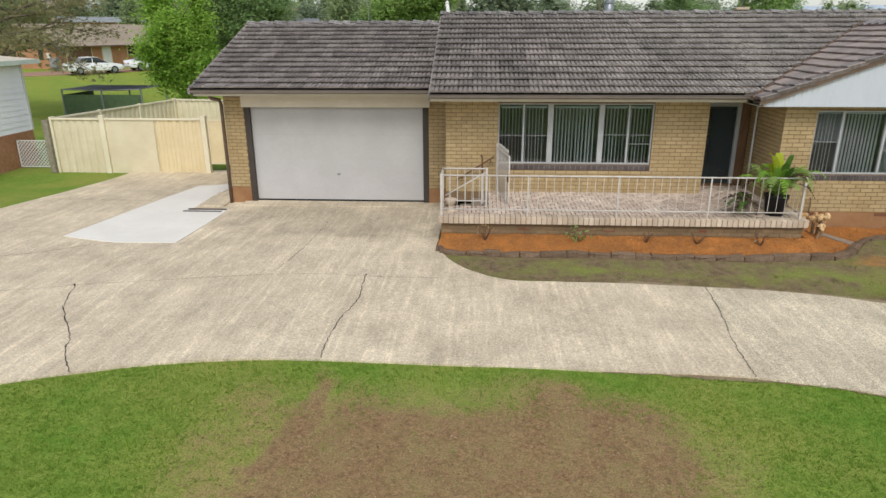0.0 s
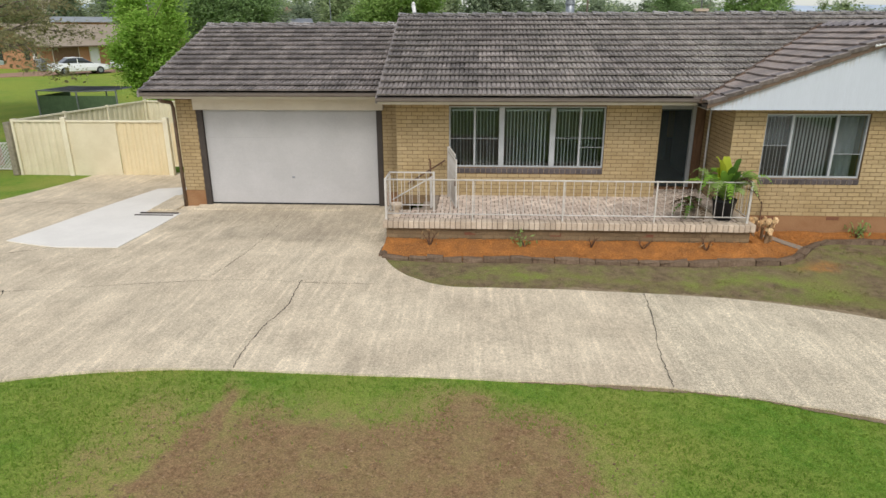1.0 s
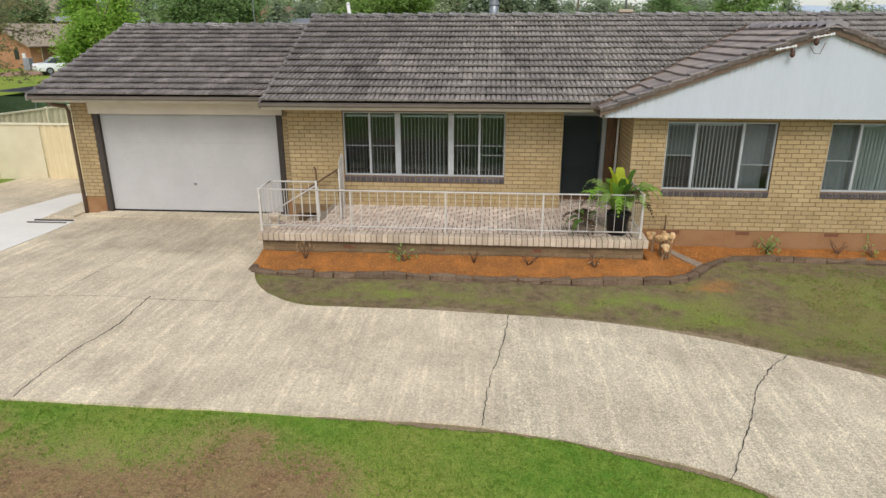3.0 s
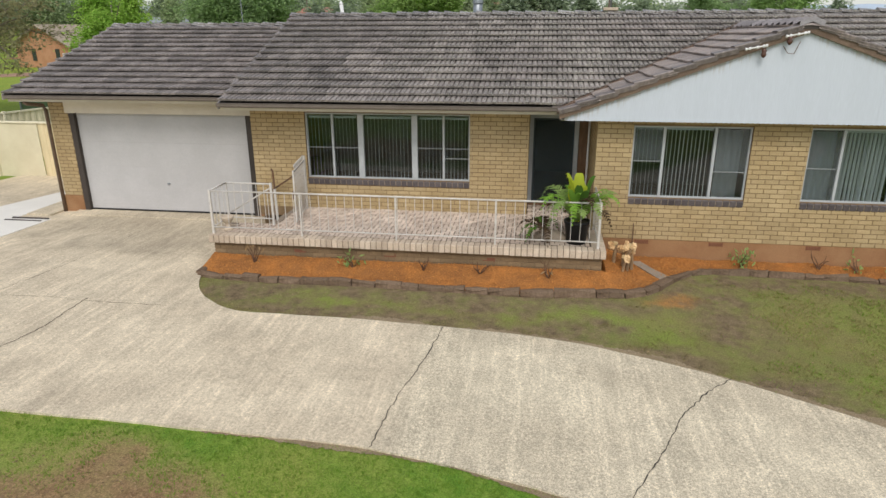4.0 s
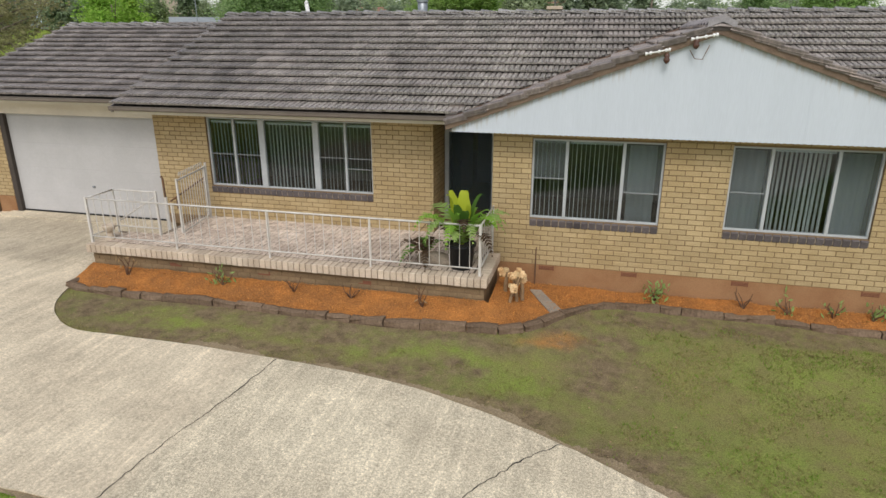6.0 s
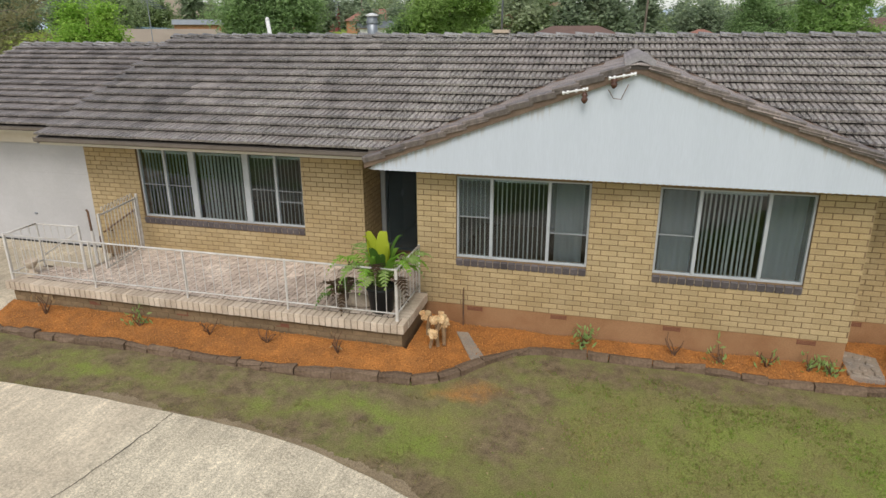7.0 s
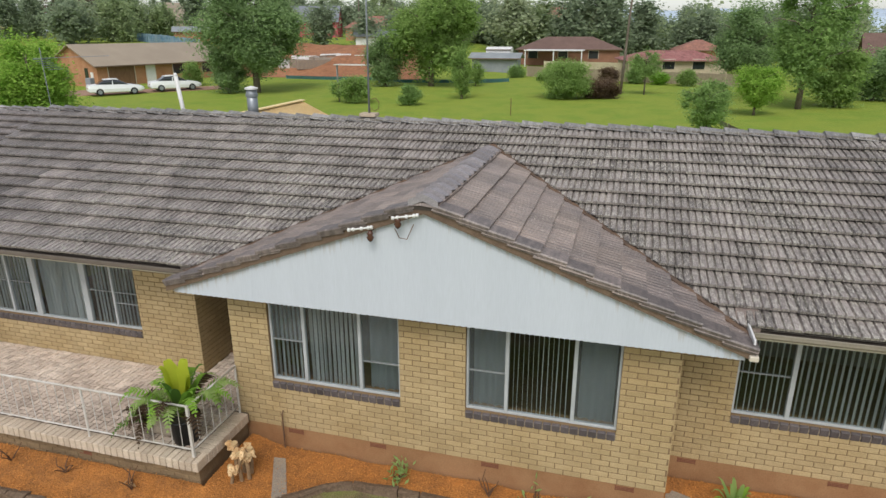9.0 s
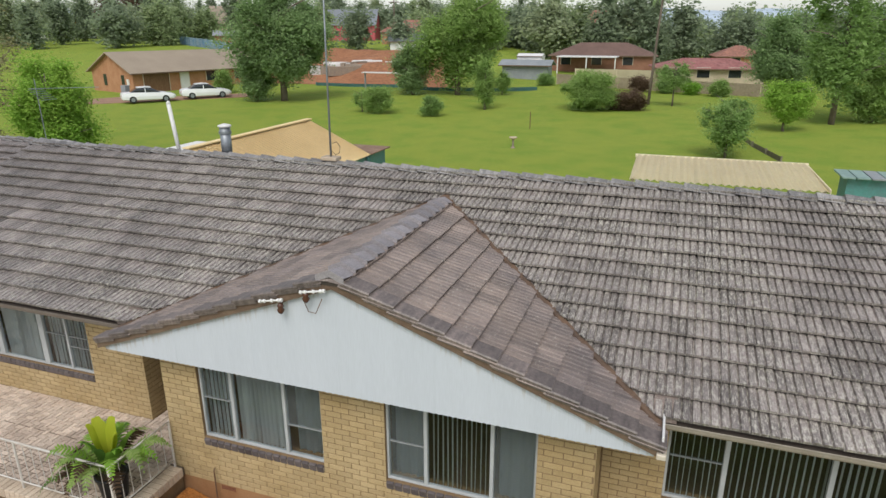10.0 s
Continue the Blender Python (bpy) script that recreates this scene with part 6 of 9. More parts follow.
solid("corner_post", soften(boxes((-13.98, -13.8, 19.85, 20.1, -0.2, 1.5)), 0.02, 2), FENCEWOOD, "grey weathered corner post of the fence", "post")


def lattice():
    t = thing("lattice_panel", "white diagonal lattice panel between house and fence", "lattice")
    x0, x1, z0, z1, y = -15.5, -14.0, -0.16, 0.74, 20.6
    part("lattice_frame", boxes((x0, x1, y - 0.012, y + 0.012, z1 - 0.03, z1), (x0, x1, y - 0.012, y + 0.012, z0, z0 + 0.03), (x0, x0 + 0.03, y - 0.012, y + 0.012, z0, z1), (x1 - 0.03, x1, y - 0.012, y + 0.012, z0, z1)), WHITE, t)
    h = z1 - z0
    for s in (-1, 1):
        k = 0
        u = x0 - h
        while u < x1 + h:
            a, b = (u, z0), (u + s * h, z1)
            if s < 0:
                a, b = (u + h, z0), (u, z1)
            # clip to the panel
            pts = []
            for (p, q) in ((a, b),):
                t0, t1 = 0.0, 1.0
                dx = q[0] - p[0]
                for lim, sg in ((x0, 1), (x1, -1)):
                    d0, d1 = sg * (p[0] - lim), sg * (q[0] - lim)
                    if d0 < 0 and d1 < 0:
                        t1 = -1
                    elif d0 < 0:
                        t0 = max(t0, d0 / (d0 - d1))
                    elif d1 < 0:
                        t1 = min(t1, d0 / (d0 - d1))
                if t1 > t0:
                    pts = [(p[0] + dx * v, y + 0.004 * s, p[1] + (q[1] - p[1]) * v) for v in (t0, t1)]
            if pts:
                bm = bmesh.new()
                tube(bm, pts, 0.011, 4)
                part("lath", bm, WHITE, t)
            u += 0.115


lattice()


# ---- beyond the house ----
def leaf_cloud(rnd, centre, radii, clumps, per, size, shape="round", gap=0.35):
    """Leaves in uneven clumps on the outside of many boughs; returns vertices and faces."""
    vs, fs = [], []
    cx, cy, cz = centre
    boughs = []
    for i in range(30):
        while True:
            p = Vector((rnd.uniform(-1, 1), rnd.uniform(-1, 1), rnd.uniform(-1, 1)))
            if not 0.3 < p.length < 1:
                continue
            if shape == "cone" and math.hypot(p.x, p.y) > 0.1 + 0.9 * (1 - p.z) / 2:
                continue
            break
        boughs.append((p * 0.78, rnd.uniform(0.16, 0.4)))
    boughs += [(Vector((0, 0, -0.15)), 0.5), (Vector((0, 0, -0.6)), 0.42)]

    def leaf(q, s, wide):
        u = Vector((rnd.gauss(0, 1), rnd.gauss(0, 1), rnd.gauss(0, 0.35))).normalized() * s * rnd.uniform(0.6, 1.2)
        w = u.cross(Vector((rnd.gauss(0, 0.4), rnd.gauss(0, 0.4), rnd.gauss(0, 1)))).normalized() * s * rnd.uniform(0.35, 0.6) * wide
        k = len(vs)
        vs.extend((tuple(q - u), tuple(q + w), tuple(q + u), tuple(q - w)))
        fs.append((k, k + 1, k + 2, k + 3))

    for _ in range(clumps):
        bc, br = boughs[rnd.randrange(len(boughs))]
        d = Vector((rnd.gauss(0, 1), rnd.gauss(0, 1), rnd.gauss(0, 1) + 0.25)).normalized()
        p = bc + d * br * rnd.uniform(0.75, 1.05)
        c = Vector((cx + p.x * radii[0], cy + p.y * radii[1], cz + p.z * radii[2]))
        for _ in range(per):
            leaf(c + Vector((rnd.gauss(0, size * 2.8), rnd.gauss(0, size * 2.8), rnd.gauss(0, size * 1.5))), size, 1)
    # larger leaves deep inside, which close the crown
    for _ in range(clumps * per // 5):
        bc, br = boughs[rnd.randrange(len(boughs))]
        d = Vector((rnd.gauss(0, 1), rnd.gauss(0, 1), rnd.gauss(0, 1))).normalized()
        p = bc + d * br * rnd.uniform(0.2, 0.7)
        leaf(Vector((cx + p.x * radii[0], cy + p.y * radii[1], cz + p.z * radii[2])), size * 1.9, 1.5)
    return vs, fs


def tree(name, x, y, h, radii, crown_z, material, label, seed, leaves=3500, size=0.22, trunk=0.16, shape="round", bare=False, lean=0.0, limbs=7):
    rnd = random.Random(seed)
    z0 = gz(x, y)
    t = thing(name, label, "tree" if h > 2.6 else "shrub", at=(x, y, z0))
    bm = bmesh.new()
    top = crown_z + radii[2] * 0.5
    tube(bm, [(0, 0, -0.1), (lean * 0.3, 0, top * 0.35), (lean * 0.7, rnd.uniform(-0.1, 0.1), top * 0.7), (lean, 0, top)], trunk, 9, trunk * 0.25)
    part("trunk", bm, BARK, t, smooth=True)
    for i in range(limbs):
        a = i * 2.4 + rnd.uniform(-0.4, 0.4)
        zb = crown_z - radii[2] * 0.75 + radii[2] * 1.2 * i / limbs
        zb = max(zb, 0.2)
        r = radii[0] * rnd.uniform(0.6, 0.95)
        bm = bmesh.new()
        tube(bm, [(lean * zb / h, 0, zb), (r * 0.45 * math.cos(a), r * 0.45 * math.sin(a), zb + r * 0.28), (r * math.cos(a), r * math.sin(a), zb + r * rnd.uniform(0.35, 0.6))], trunk * 0.4, 6, trunk * 0.08)
        part("limb", bm, BARK, t, smooth=True)
    if leaves:
        per = 14
        low = crown_z * 0.1
        vs, fs = leaf_cloud(rnd, (lean, 0, crown_z - low), (radii[0], radii[1], radii[2] + low), int(leaves * 2.6) // per, per, size * 0.6, shape)
        vs = [(a, b, max(c, 0.02)) for a, b, c in vs]
        o = new("crown", raw("crown", vs, fs, material))
        o.parent = t
        tagged(o, kind="stuff")
    return t


tree("liquidambar_tree", -13.3, 29.0, 6.4, (2.0, 2.0, 2.5), 4.0, LEAF_SPRING, "bright green young tree in fresh spring leaf", 1, 12000, 0.14, 0.1)
tree("garden_tree", -22.3, 61.8, 11, (5.3, 5.0, 4.3), 6.9, LEAF_DARK, "large dense dark green tree on the lawn", 2, 13000, 0.24, 0.35)
tree("garden_tree", -24.6, 60.6, 5, (1.9, 1.9, 2.2), 2.6, LEAF_DARK, "dark rounded tree beside the drive", 32, 3500, 0.2, 0.15)
tree("garden_tree", -7.9, 71.3, 11, (5.2, 4.6, 4.6), 6.2, LEAF_MID, "broad leafy tree with open crown", 3, 11000, 0.24, 0.3)
tree("garden_tree", -12.4, 70.2, 7, (2.2, 2.2, 2.4), 2.9, LEAF_DARK, "leafy tree at the lawn's edge", 33, 4200, 0.22, 0.2)
tree("cypress", -2.0, 60.7, 4.4, (0.95, 0.95, 2.0), 2.4, LEAF_MID, "small upright conical tree on the lawn", 4, 3000, 0.13, 0.12)
tree("round_bush", 6.3, 62.2, 3.4, (2.5, 2.3, 2.0), 1.5, LEAF_MID, "large clipped rounded green bush", 5, 9000, 0.13, 0.1, limbs=3)
tree("scrub_bush", 9.4, 62.8, 1.9, (1.8, 1.4, 1.0), 0.8, LEAF_RED, "dull purple-grey scrubby bush", 6, 3600, 0.13, 0.06, limbs=3)
tree("garden_shrub", -5.1, 55.9, 1.8, (1.0, 1.0, 0.8), 0.9, LEAF_OLIVE, "grey-green rounded shrub on the lawn", 7, 2400, 0.1, 0.05, limbs=3)
tree("garden_shrub", -9.8, 56.2, 2.4, (1.5, 1.3, 1.1), 1.3, LEAF_MID, "loose green shrub on the lawn", 8, 3000, 0.12, 0.06, limbs=4)
tree("garden_shrub", -11.6, 56.8, 2.2, (0.9, 0.9, 0.9), 1.2, LEAF_OLIVE, "thin dry shrub on the lawn", 34, 1000, 0.09, 0.05, limbs=5)
tree("fruit_tree", 16.0, 44.8, 3.7, (1.75, 1.7, 1.4), 2.1, LEAF_OLIVE, "small spreading garden tree", 9, 3600, 0.11, 0.09)
tree("fruit_tree", 20.1, 55.1, 3.6, (1.8, 1.7, 1.4), 2.1, LEAF_SPRING, "light green rounded small tree", 10, 5500, 0.12, 0.1)
tree("tall_tree", 23.7, 59.2, 13, (3.4, 3.2, 5.6), 7.0, LEAF_OLIVE, "tall feathery grey-green tree with straight trunk", 11, 9000, 0.18, 0.22, limbs=11)
tree("tall_tree", 26.5, 61.0, 5.5, (2.1, 2.0, 2.3), 2.6, LEAF_MID, "leafy tree at the garden edge", 35, 5000, 0.18, 0.2)
tree("garden_tree", 22.9, 79.5, 8.2, (4.0, 3.6, 3.4), 4.6, LEAF_DARK, "dense dark green tree near the fence", 12, 9000, 0.22, 0.25)
tree("garden_tree", 30.5, 66.0, 4.5, (2.8, 2.8, 1.9), 2.2, LEAF_DARK, "dark garden tree near the boundary", 36, 5000, 0.2, 0.2)
tree("sapling", -3.5, 72.5, 2.6, (0.9, 0.9, 1.0), 1.4, LEAF_MID, "small green sapling on the lawn", 37, 1400, 0.12, 0.05)
tree("creeper_tree", 13.0, 66.5, 3.6, (1.6, 1.4, 1.0), 2.8, LEAF_OLIVE, "thin spreading tree near the fence", 38, 1800, 0.12, 0.08)
for i, (x, y, h, m) in enumerate(((3.2, 82.6, 2.0, LEAF_MID), (9.6, 79.6, 1.7, LEAF_RED), (12.2, 78.8, 2.3, LEAF_OLIVE), (17.2, 76.6, 1.8, LEAF_MID), (-1.2, 84.0, 1.5, LEAF_OLIVE), (14.6, 77.6, 1.4, LEAF_BRIGHT))):
    tree("wall_shrub", x, y, h, (h * 0.6, h * 0.5, h * 0.5), h * 0.5, m, ("leafy green shrub before the boundary wall", "russet shrub before the boundary wall", "loose grey-green shrub before the boundary wall", "rounded green shrub before the boundary wall", "small grey-green shrub by the garden shed", "low bright green shrub before the boundary wall")[i], 60 + i, 1500, 0.16, 0.05, limbs=3)
tree("garden_shrub", -32.5, 66.2, 2.6, (1.2, 1.0, 1.3), 1.3, LEAF_MID, "clipped green shrub by the brick house", 39, 2400, 0.13, 0.06, limbs=3)


def bare_tree(x, y, seed):
    """Old tree with a web of thin drooping branches and sparse leaf."""
    rnd = random.Random(seed)
    t = thing("old_tree", "old spreading tree with dark twisted branches and sparse leaf", "tree", at=(x, y, gz(x, y)))
    bm = bmesh.new()
    tube(bm, [(0, 0, -0.1), (0.2, 0, 1.6), (0.1, 0.2, 3.2), (0.4, 0, 5.5)], 0.24, 9, 0.1)
    part("trunk", bm, BARK, t, smooth=True)
    vs, fs = [], []
    for i in range(26):
        a, zb = i * 2.4, 2.2 + 3.6 * rnd.random()
        p = Vector((0.2, 0, zb))
        d = Vector((math.cos(a), math.sin(a), rnd.uniform(0.1, 0.7))).normalized()
        pts = [tuple(p)]
        for k in range(6):
            p = p + d * rnd.uniform(0.6, 1.0)
            d = (d + Vector((rnd.gauss(0, 0.3), rnd.gauss(0, 0.3), rnd.gauss(-0.08, 0.22)))).normalized()
            pts.append(tuple(p))
            if k > 0:
                q = Vector(p)
                e = (d + Vector((rnd.gauss(0, 0.7), rnd.gauss(0, 0.7), rnd.gauss(0, 0.5)))).normalized()
                bm = bmesh.new()
                tube(bm, [tuple(q), tuple(q + e * 0.8), tuple(q + e * 1.5 + Vector((0, 0, -0.2)))], 0.02, 4, 0.006)
                part("twig", bm, BARK, t)
                v2, f2 = leaf_cloud(rnd, tuple(q + e), (1.1, 1.1, 0.6), 16, 12, 0.055)
                o = len(vs)
                vs += v2
                fs += [tuple(o + n for n in f) for f in f2]
        bm = bmesh.new()
        tube(bm, pts, 0.075, 6, 0.018)
        part("limb", bm, BARK, t, smooth=True)
    o = new("crown", raw("crown", vs, fs, LEAF_RED2))
    o.parent = t
    tagged(o, kind="stuff")


LEAF_RED2 = leaf_mat("sparse_brown_leaf", (0.24, 0.215, 0.115), (0.37, 0.36, 0.18))
bare_tree(-22.9, 29.5, 71)


def palm(x, y, h):
    t = thing("palm_tree", "tall slender palm with ragged fronds", "palm", at=(x, y, gz(x, y)))
    bm = bmesh.new()
    tube(bm, [(0, 0, -0.1), (0.12, 0, h * 0.3), (0.25, 0, h * 0.7), (0.4, 0, h)], 0.13, 9, 0.08)
    part("trunk", bm, BARK, t, smooth=True)
    rnd = random.Random(6)
    for i in range(22):
        vs, fs = [], []
        frond_verts(vs, fs, (0.4, 0, h), i * 2.4, rnd.uniform(1.0, 1.7), rnd.uniform(-0.2, 0.9), rnd.uniform(0.4, 1.4), 0.13, 8)
        o = new("frond", raw("frond", vs, fs, LEAF_OLIVE))
        o.parent = t


palm(11.0, 67.1, 9.2)


# distance haze is put into these leaf colours, paler and greyer
HAZED_DARK = leaf_mat("hazed_dark_leaf", (0.22, 0.285, 0.18), (0.34, 0.4, 0.26), 0.3, 0.8)
HAZED_MID = leaf_mat("hazed_mid_leaf", (0.27, 0.355, 0.18), (0.41, 0.48, 0.26), 0.3, 0.8)
HAZED_OLIVE = leaf_mat("hazed_olive_leaf", (0.3, 0.36, 0.22), (0.45, 0.5, 0.31), 0.3, 0.8)


def woods():
    """Belts of trees behind the gardens."""
    rnd = random.Random(77)
    groups = {"dark": (HAZED_DARK, []), "mid": (HAZED_MID, []), "olive": (HAZED_OLIVE, []), "russet": (LEAF_RED, [])}
    spots = []
    for x, y, h, w, g in ((-150, 168, 16, 9, "russet"), (-138, 172, 18, 9, "dark"), (-160, 160, 12, 8, "mid"), (-128, 165, 14, 8, "dark"), (-118, 160, 15, 7, "mid"), (-175, 170, 15, 9, "dark"), (-190, 172, 12, 9, "mid"), (-145, 176, 19, 8, "russet"), (-108, 172, 17, 8, "dark"), (-98, 178, 15, 8, "dark"), (-9.5, 130, 10.5, 7, "olive"), (-5.0, 134, 11, 6, "mid"), (0.5, 132, 15, 8, "dark"), (5.0, 136, 16, 8, "dark"), (9.0, 131, 12, 6, "dark"), (13.5, 140, 11.5, 5, "dark"), (26.0, 150, 10.5, 7, "mid")):
        spots.append((x, y, h, w, g))
    for i in range(96):
        a = math.radians(-62 + 100 * i / 95 + rnd.uniform(-1, 1))
        d = rnd.uniform(165, 290)
        spots.append((13 + d * math.sin(a) * 1.0, 7 + d * math.cos(a), (rnd.uniform(8.5, 14) if math.degrees(a) > -8 else rnd.uniform(8, 13)) * (0.75 + d / 800), rnd.uniform(5, 9), rnd.choice(("dark", "mid", "mid", "olive", "dark"))))
    for i in range(26):
        a = math.radians(-34 + 64 * i / 25 + rnd.uniform(-1, 1))
        d = rnd.uniform(128, 150)
        spots.append((13 + d * math.sin(a), 7 + d * math.cos(a), rnd.uniform(6, 10), rnd.uniform(3, 5), rnd.choice(("dark", "mid", "olive"))))
    for i in range(44):
        x = rnd.uniform(-34, 46)
        spots.append((x, rnd.uniform(134, 168), rnd.uniform(6, 10) if x < 4 else rnd.uniform(6, 10), rnd.uniform(4, 7), rnd.choice(("dark", "mid", "olive", "dark"))))
    for i in range(34):
        a = math.radians(-60 + 50 * i / 33 + rnd.uniform(-1.5, 1.5))
        d = rnd.uniform(190, 320)
        spots.append((13 + d * math.sin(a), 7 + d * math.cos(a), rnd.uniform(12, 19), rnd.uniform(4, 7), rnd.choice(("dark", "dark", "olive"))))
    for x, y, h, w, g in spots:
        z = gz(x, y)
        w *= rnd.uniform(0.7, 1.3)
        vs, fs = leaf_cloud(rnd, (x, y, z + h * 0.45), (w * 0.6, w * 0.6, h * 0.55), 170, 13, 0.34 + w * 0.02, rnd.choice(("round", "round", "cone")))
        groups[g][1].append((vs, fs))
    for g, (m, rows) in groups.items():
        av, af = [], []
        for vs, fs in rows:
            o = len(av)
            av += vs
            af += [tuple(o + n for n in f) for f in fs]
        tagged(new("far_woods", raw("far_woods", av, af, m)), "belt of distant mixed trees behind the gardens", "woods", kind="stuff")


woods()


def hills():
    vs, fs = [], []
    n = 90
    for i in range(n + 1):
        a = math.radians(-75 + 130 * i / n)
        d = 1400
        h = 47 + 22 * noise.noise((i * 0.11, 0, 0)) + 9 * noise.noise((i * 0.4, 3, 0))
        for dd, hh in ((0, 0.0), (60, 0.6), (160, 1.0), (300, 0.0)):
            vs.append((13 + (d + dd) * math.sin(a), 7 + (d + dd) * math.cos(a), max(0, h) * hh))
        if i:
            for k in range(3):
                b, c = 4 * (i - 1) + k, 4 * i + k
                fs.append((b, c, c + 1, b + 1))
    # the pale blue is air haze painted into the hills' base colour
    m = mat("haze_painted_hill", (0.4, 0.48, 0.57), 1.0, (0.45, 0.53, 0.61), 0.004, 0.5, 0.05, 0.08, 0)
    tagged(new("backdrop_hills", raw("backdrop_hills", vs, fs, m, True)), "low hills on the horizon, blue-grey haze painted into their colour", "hills", kind="structure")


hills()

RB_BRICK = mat("red_brown_brick", (0.34, 0.16, 0.08), 0.85, (0.42, 0.22, 0.12), 1.0, 0.5, 12, 0.2, 0.3)
TANROOF = mat("tan_roof", (0.34, 0.28, 0.21), 0.7, (0.3, 0.245, 0.185), 0.5, 0.5, 8, 0.06, 0.1)
TIN = mat("cream_tin_roof", (0.86, 0.67, 0.36), 0.5, (0.78, 0.59, 0.3), 0.6, 0.5, 10, 0.06, 0.05)
TINPALE = mat("pale_cream_tin_roof", (0.86, 0.76, 0.54), 0.5, (0.79, 0.69, 0.48), 0.6, 0.5, 10, 0.06, 0.05)
DK_BRICK = mat("dark_red_brick", (0.2, 0.095, 0.06), 0.85, (0.26, 0.13, 0.085), 1.0, 0.5, 12, 0.2, 0.3)
REDROOF = mat("red_tile_roof", (0.22, 0.078, 0.072), 0.75, (0.31, 0.14, 0.125), 0.9, 0.5, 3, 0.35, 0.4)
ORROOF = mat("orange_tile_roof", (0.32, 0.15, 0.105), 0.75, (0.24, 0.12, 0.09), 0.9, 0.5, 3, 0.35, 0.4)
BRROOF = mat("brown_tile_roof", (0.12, 0.075, 0.06), 0.75, (0.16, 0.1, 0.08), 0.6, 0.5, 5, 0.2, 0.2)
TEAL = mat("teal_sheet", (0.08, 0.26, 0.24), 0.5, (0.1, 0.2, 0.2), 2, 0.5, 12, 0.1, 0.1)
RUST = mat("rusty_tin", (0.3, 0.2, 0.14), 0.7, (0.2, 0.12, 0.08), 2, 0.5, 12, 0.2, 0.1)
BLUE = mat("blue_shade_cloth", (0.12, 0.3, 0.5), 0.7, (0.4, 0.5, 0.58), 0.7, 0.5, 3, 0.25, 0.2)
GREYW = mat("grey_boards", (0.28, 0.3, 0.31), 0.7, (0.22, 0.24, 0.25), 0.7, 0.5, 6, 0.1, 0.1)
SAND = mat("cream_block_wall", (0.52, 0.44, 0.32), 0.85, (0.42, 0.35, 0.25), 0.5, 0.5, 6, 0.12, 0.2)
CLAY = mat("red_clay", (0.36, 0.17, 0.085), 0.95, (0.27, 0.12, 0.06), 0.35, 0.5, 3, 0.3, 0.8, bump_dist=0.15)
GRAVEL = mat("red_gravel", (0.26, 0.15, 0.1), 0.95, (0.32, 0.2, 0.14), 0.8, 0.5, 9, 0.2, 0.5)
PINK = mat("pink_wall", (0.5, 0.1, 0.12), 0.8, None, 0.5, 0.5, 5, 0.1, 0.1)
CARW = mat("white_car_paint", (0.78, 0.79, 0.8), 0.25, (0.74, 0.75, 0.76), 1, 0.5, 10, 0.01, 0, spec=0.5)
DARKGLASS = mat("car_glass", (0.03, 0.035, 0.04), 0.08, None, 1, 0.5, 10, 0.01, 0, spec=0.6)
TYRE = mat("tyre", (0.02, 0.02, 0.02), 0.8, None, 4, 0.5, 30, 0.1, 0.1)


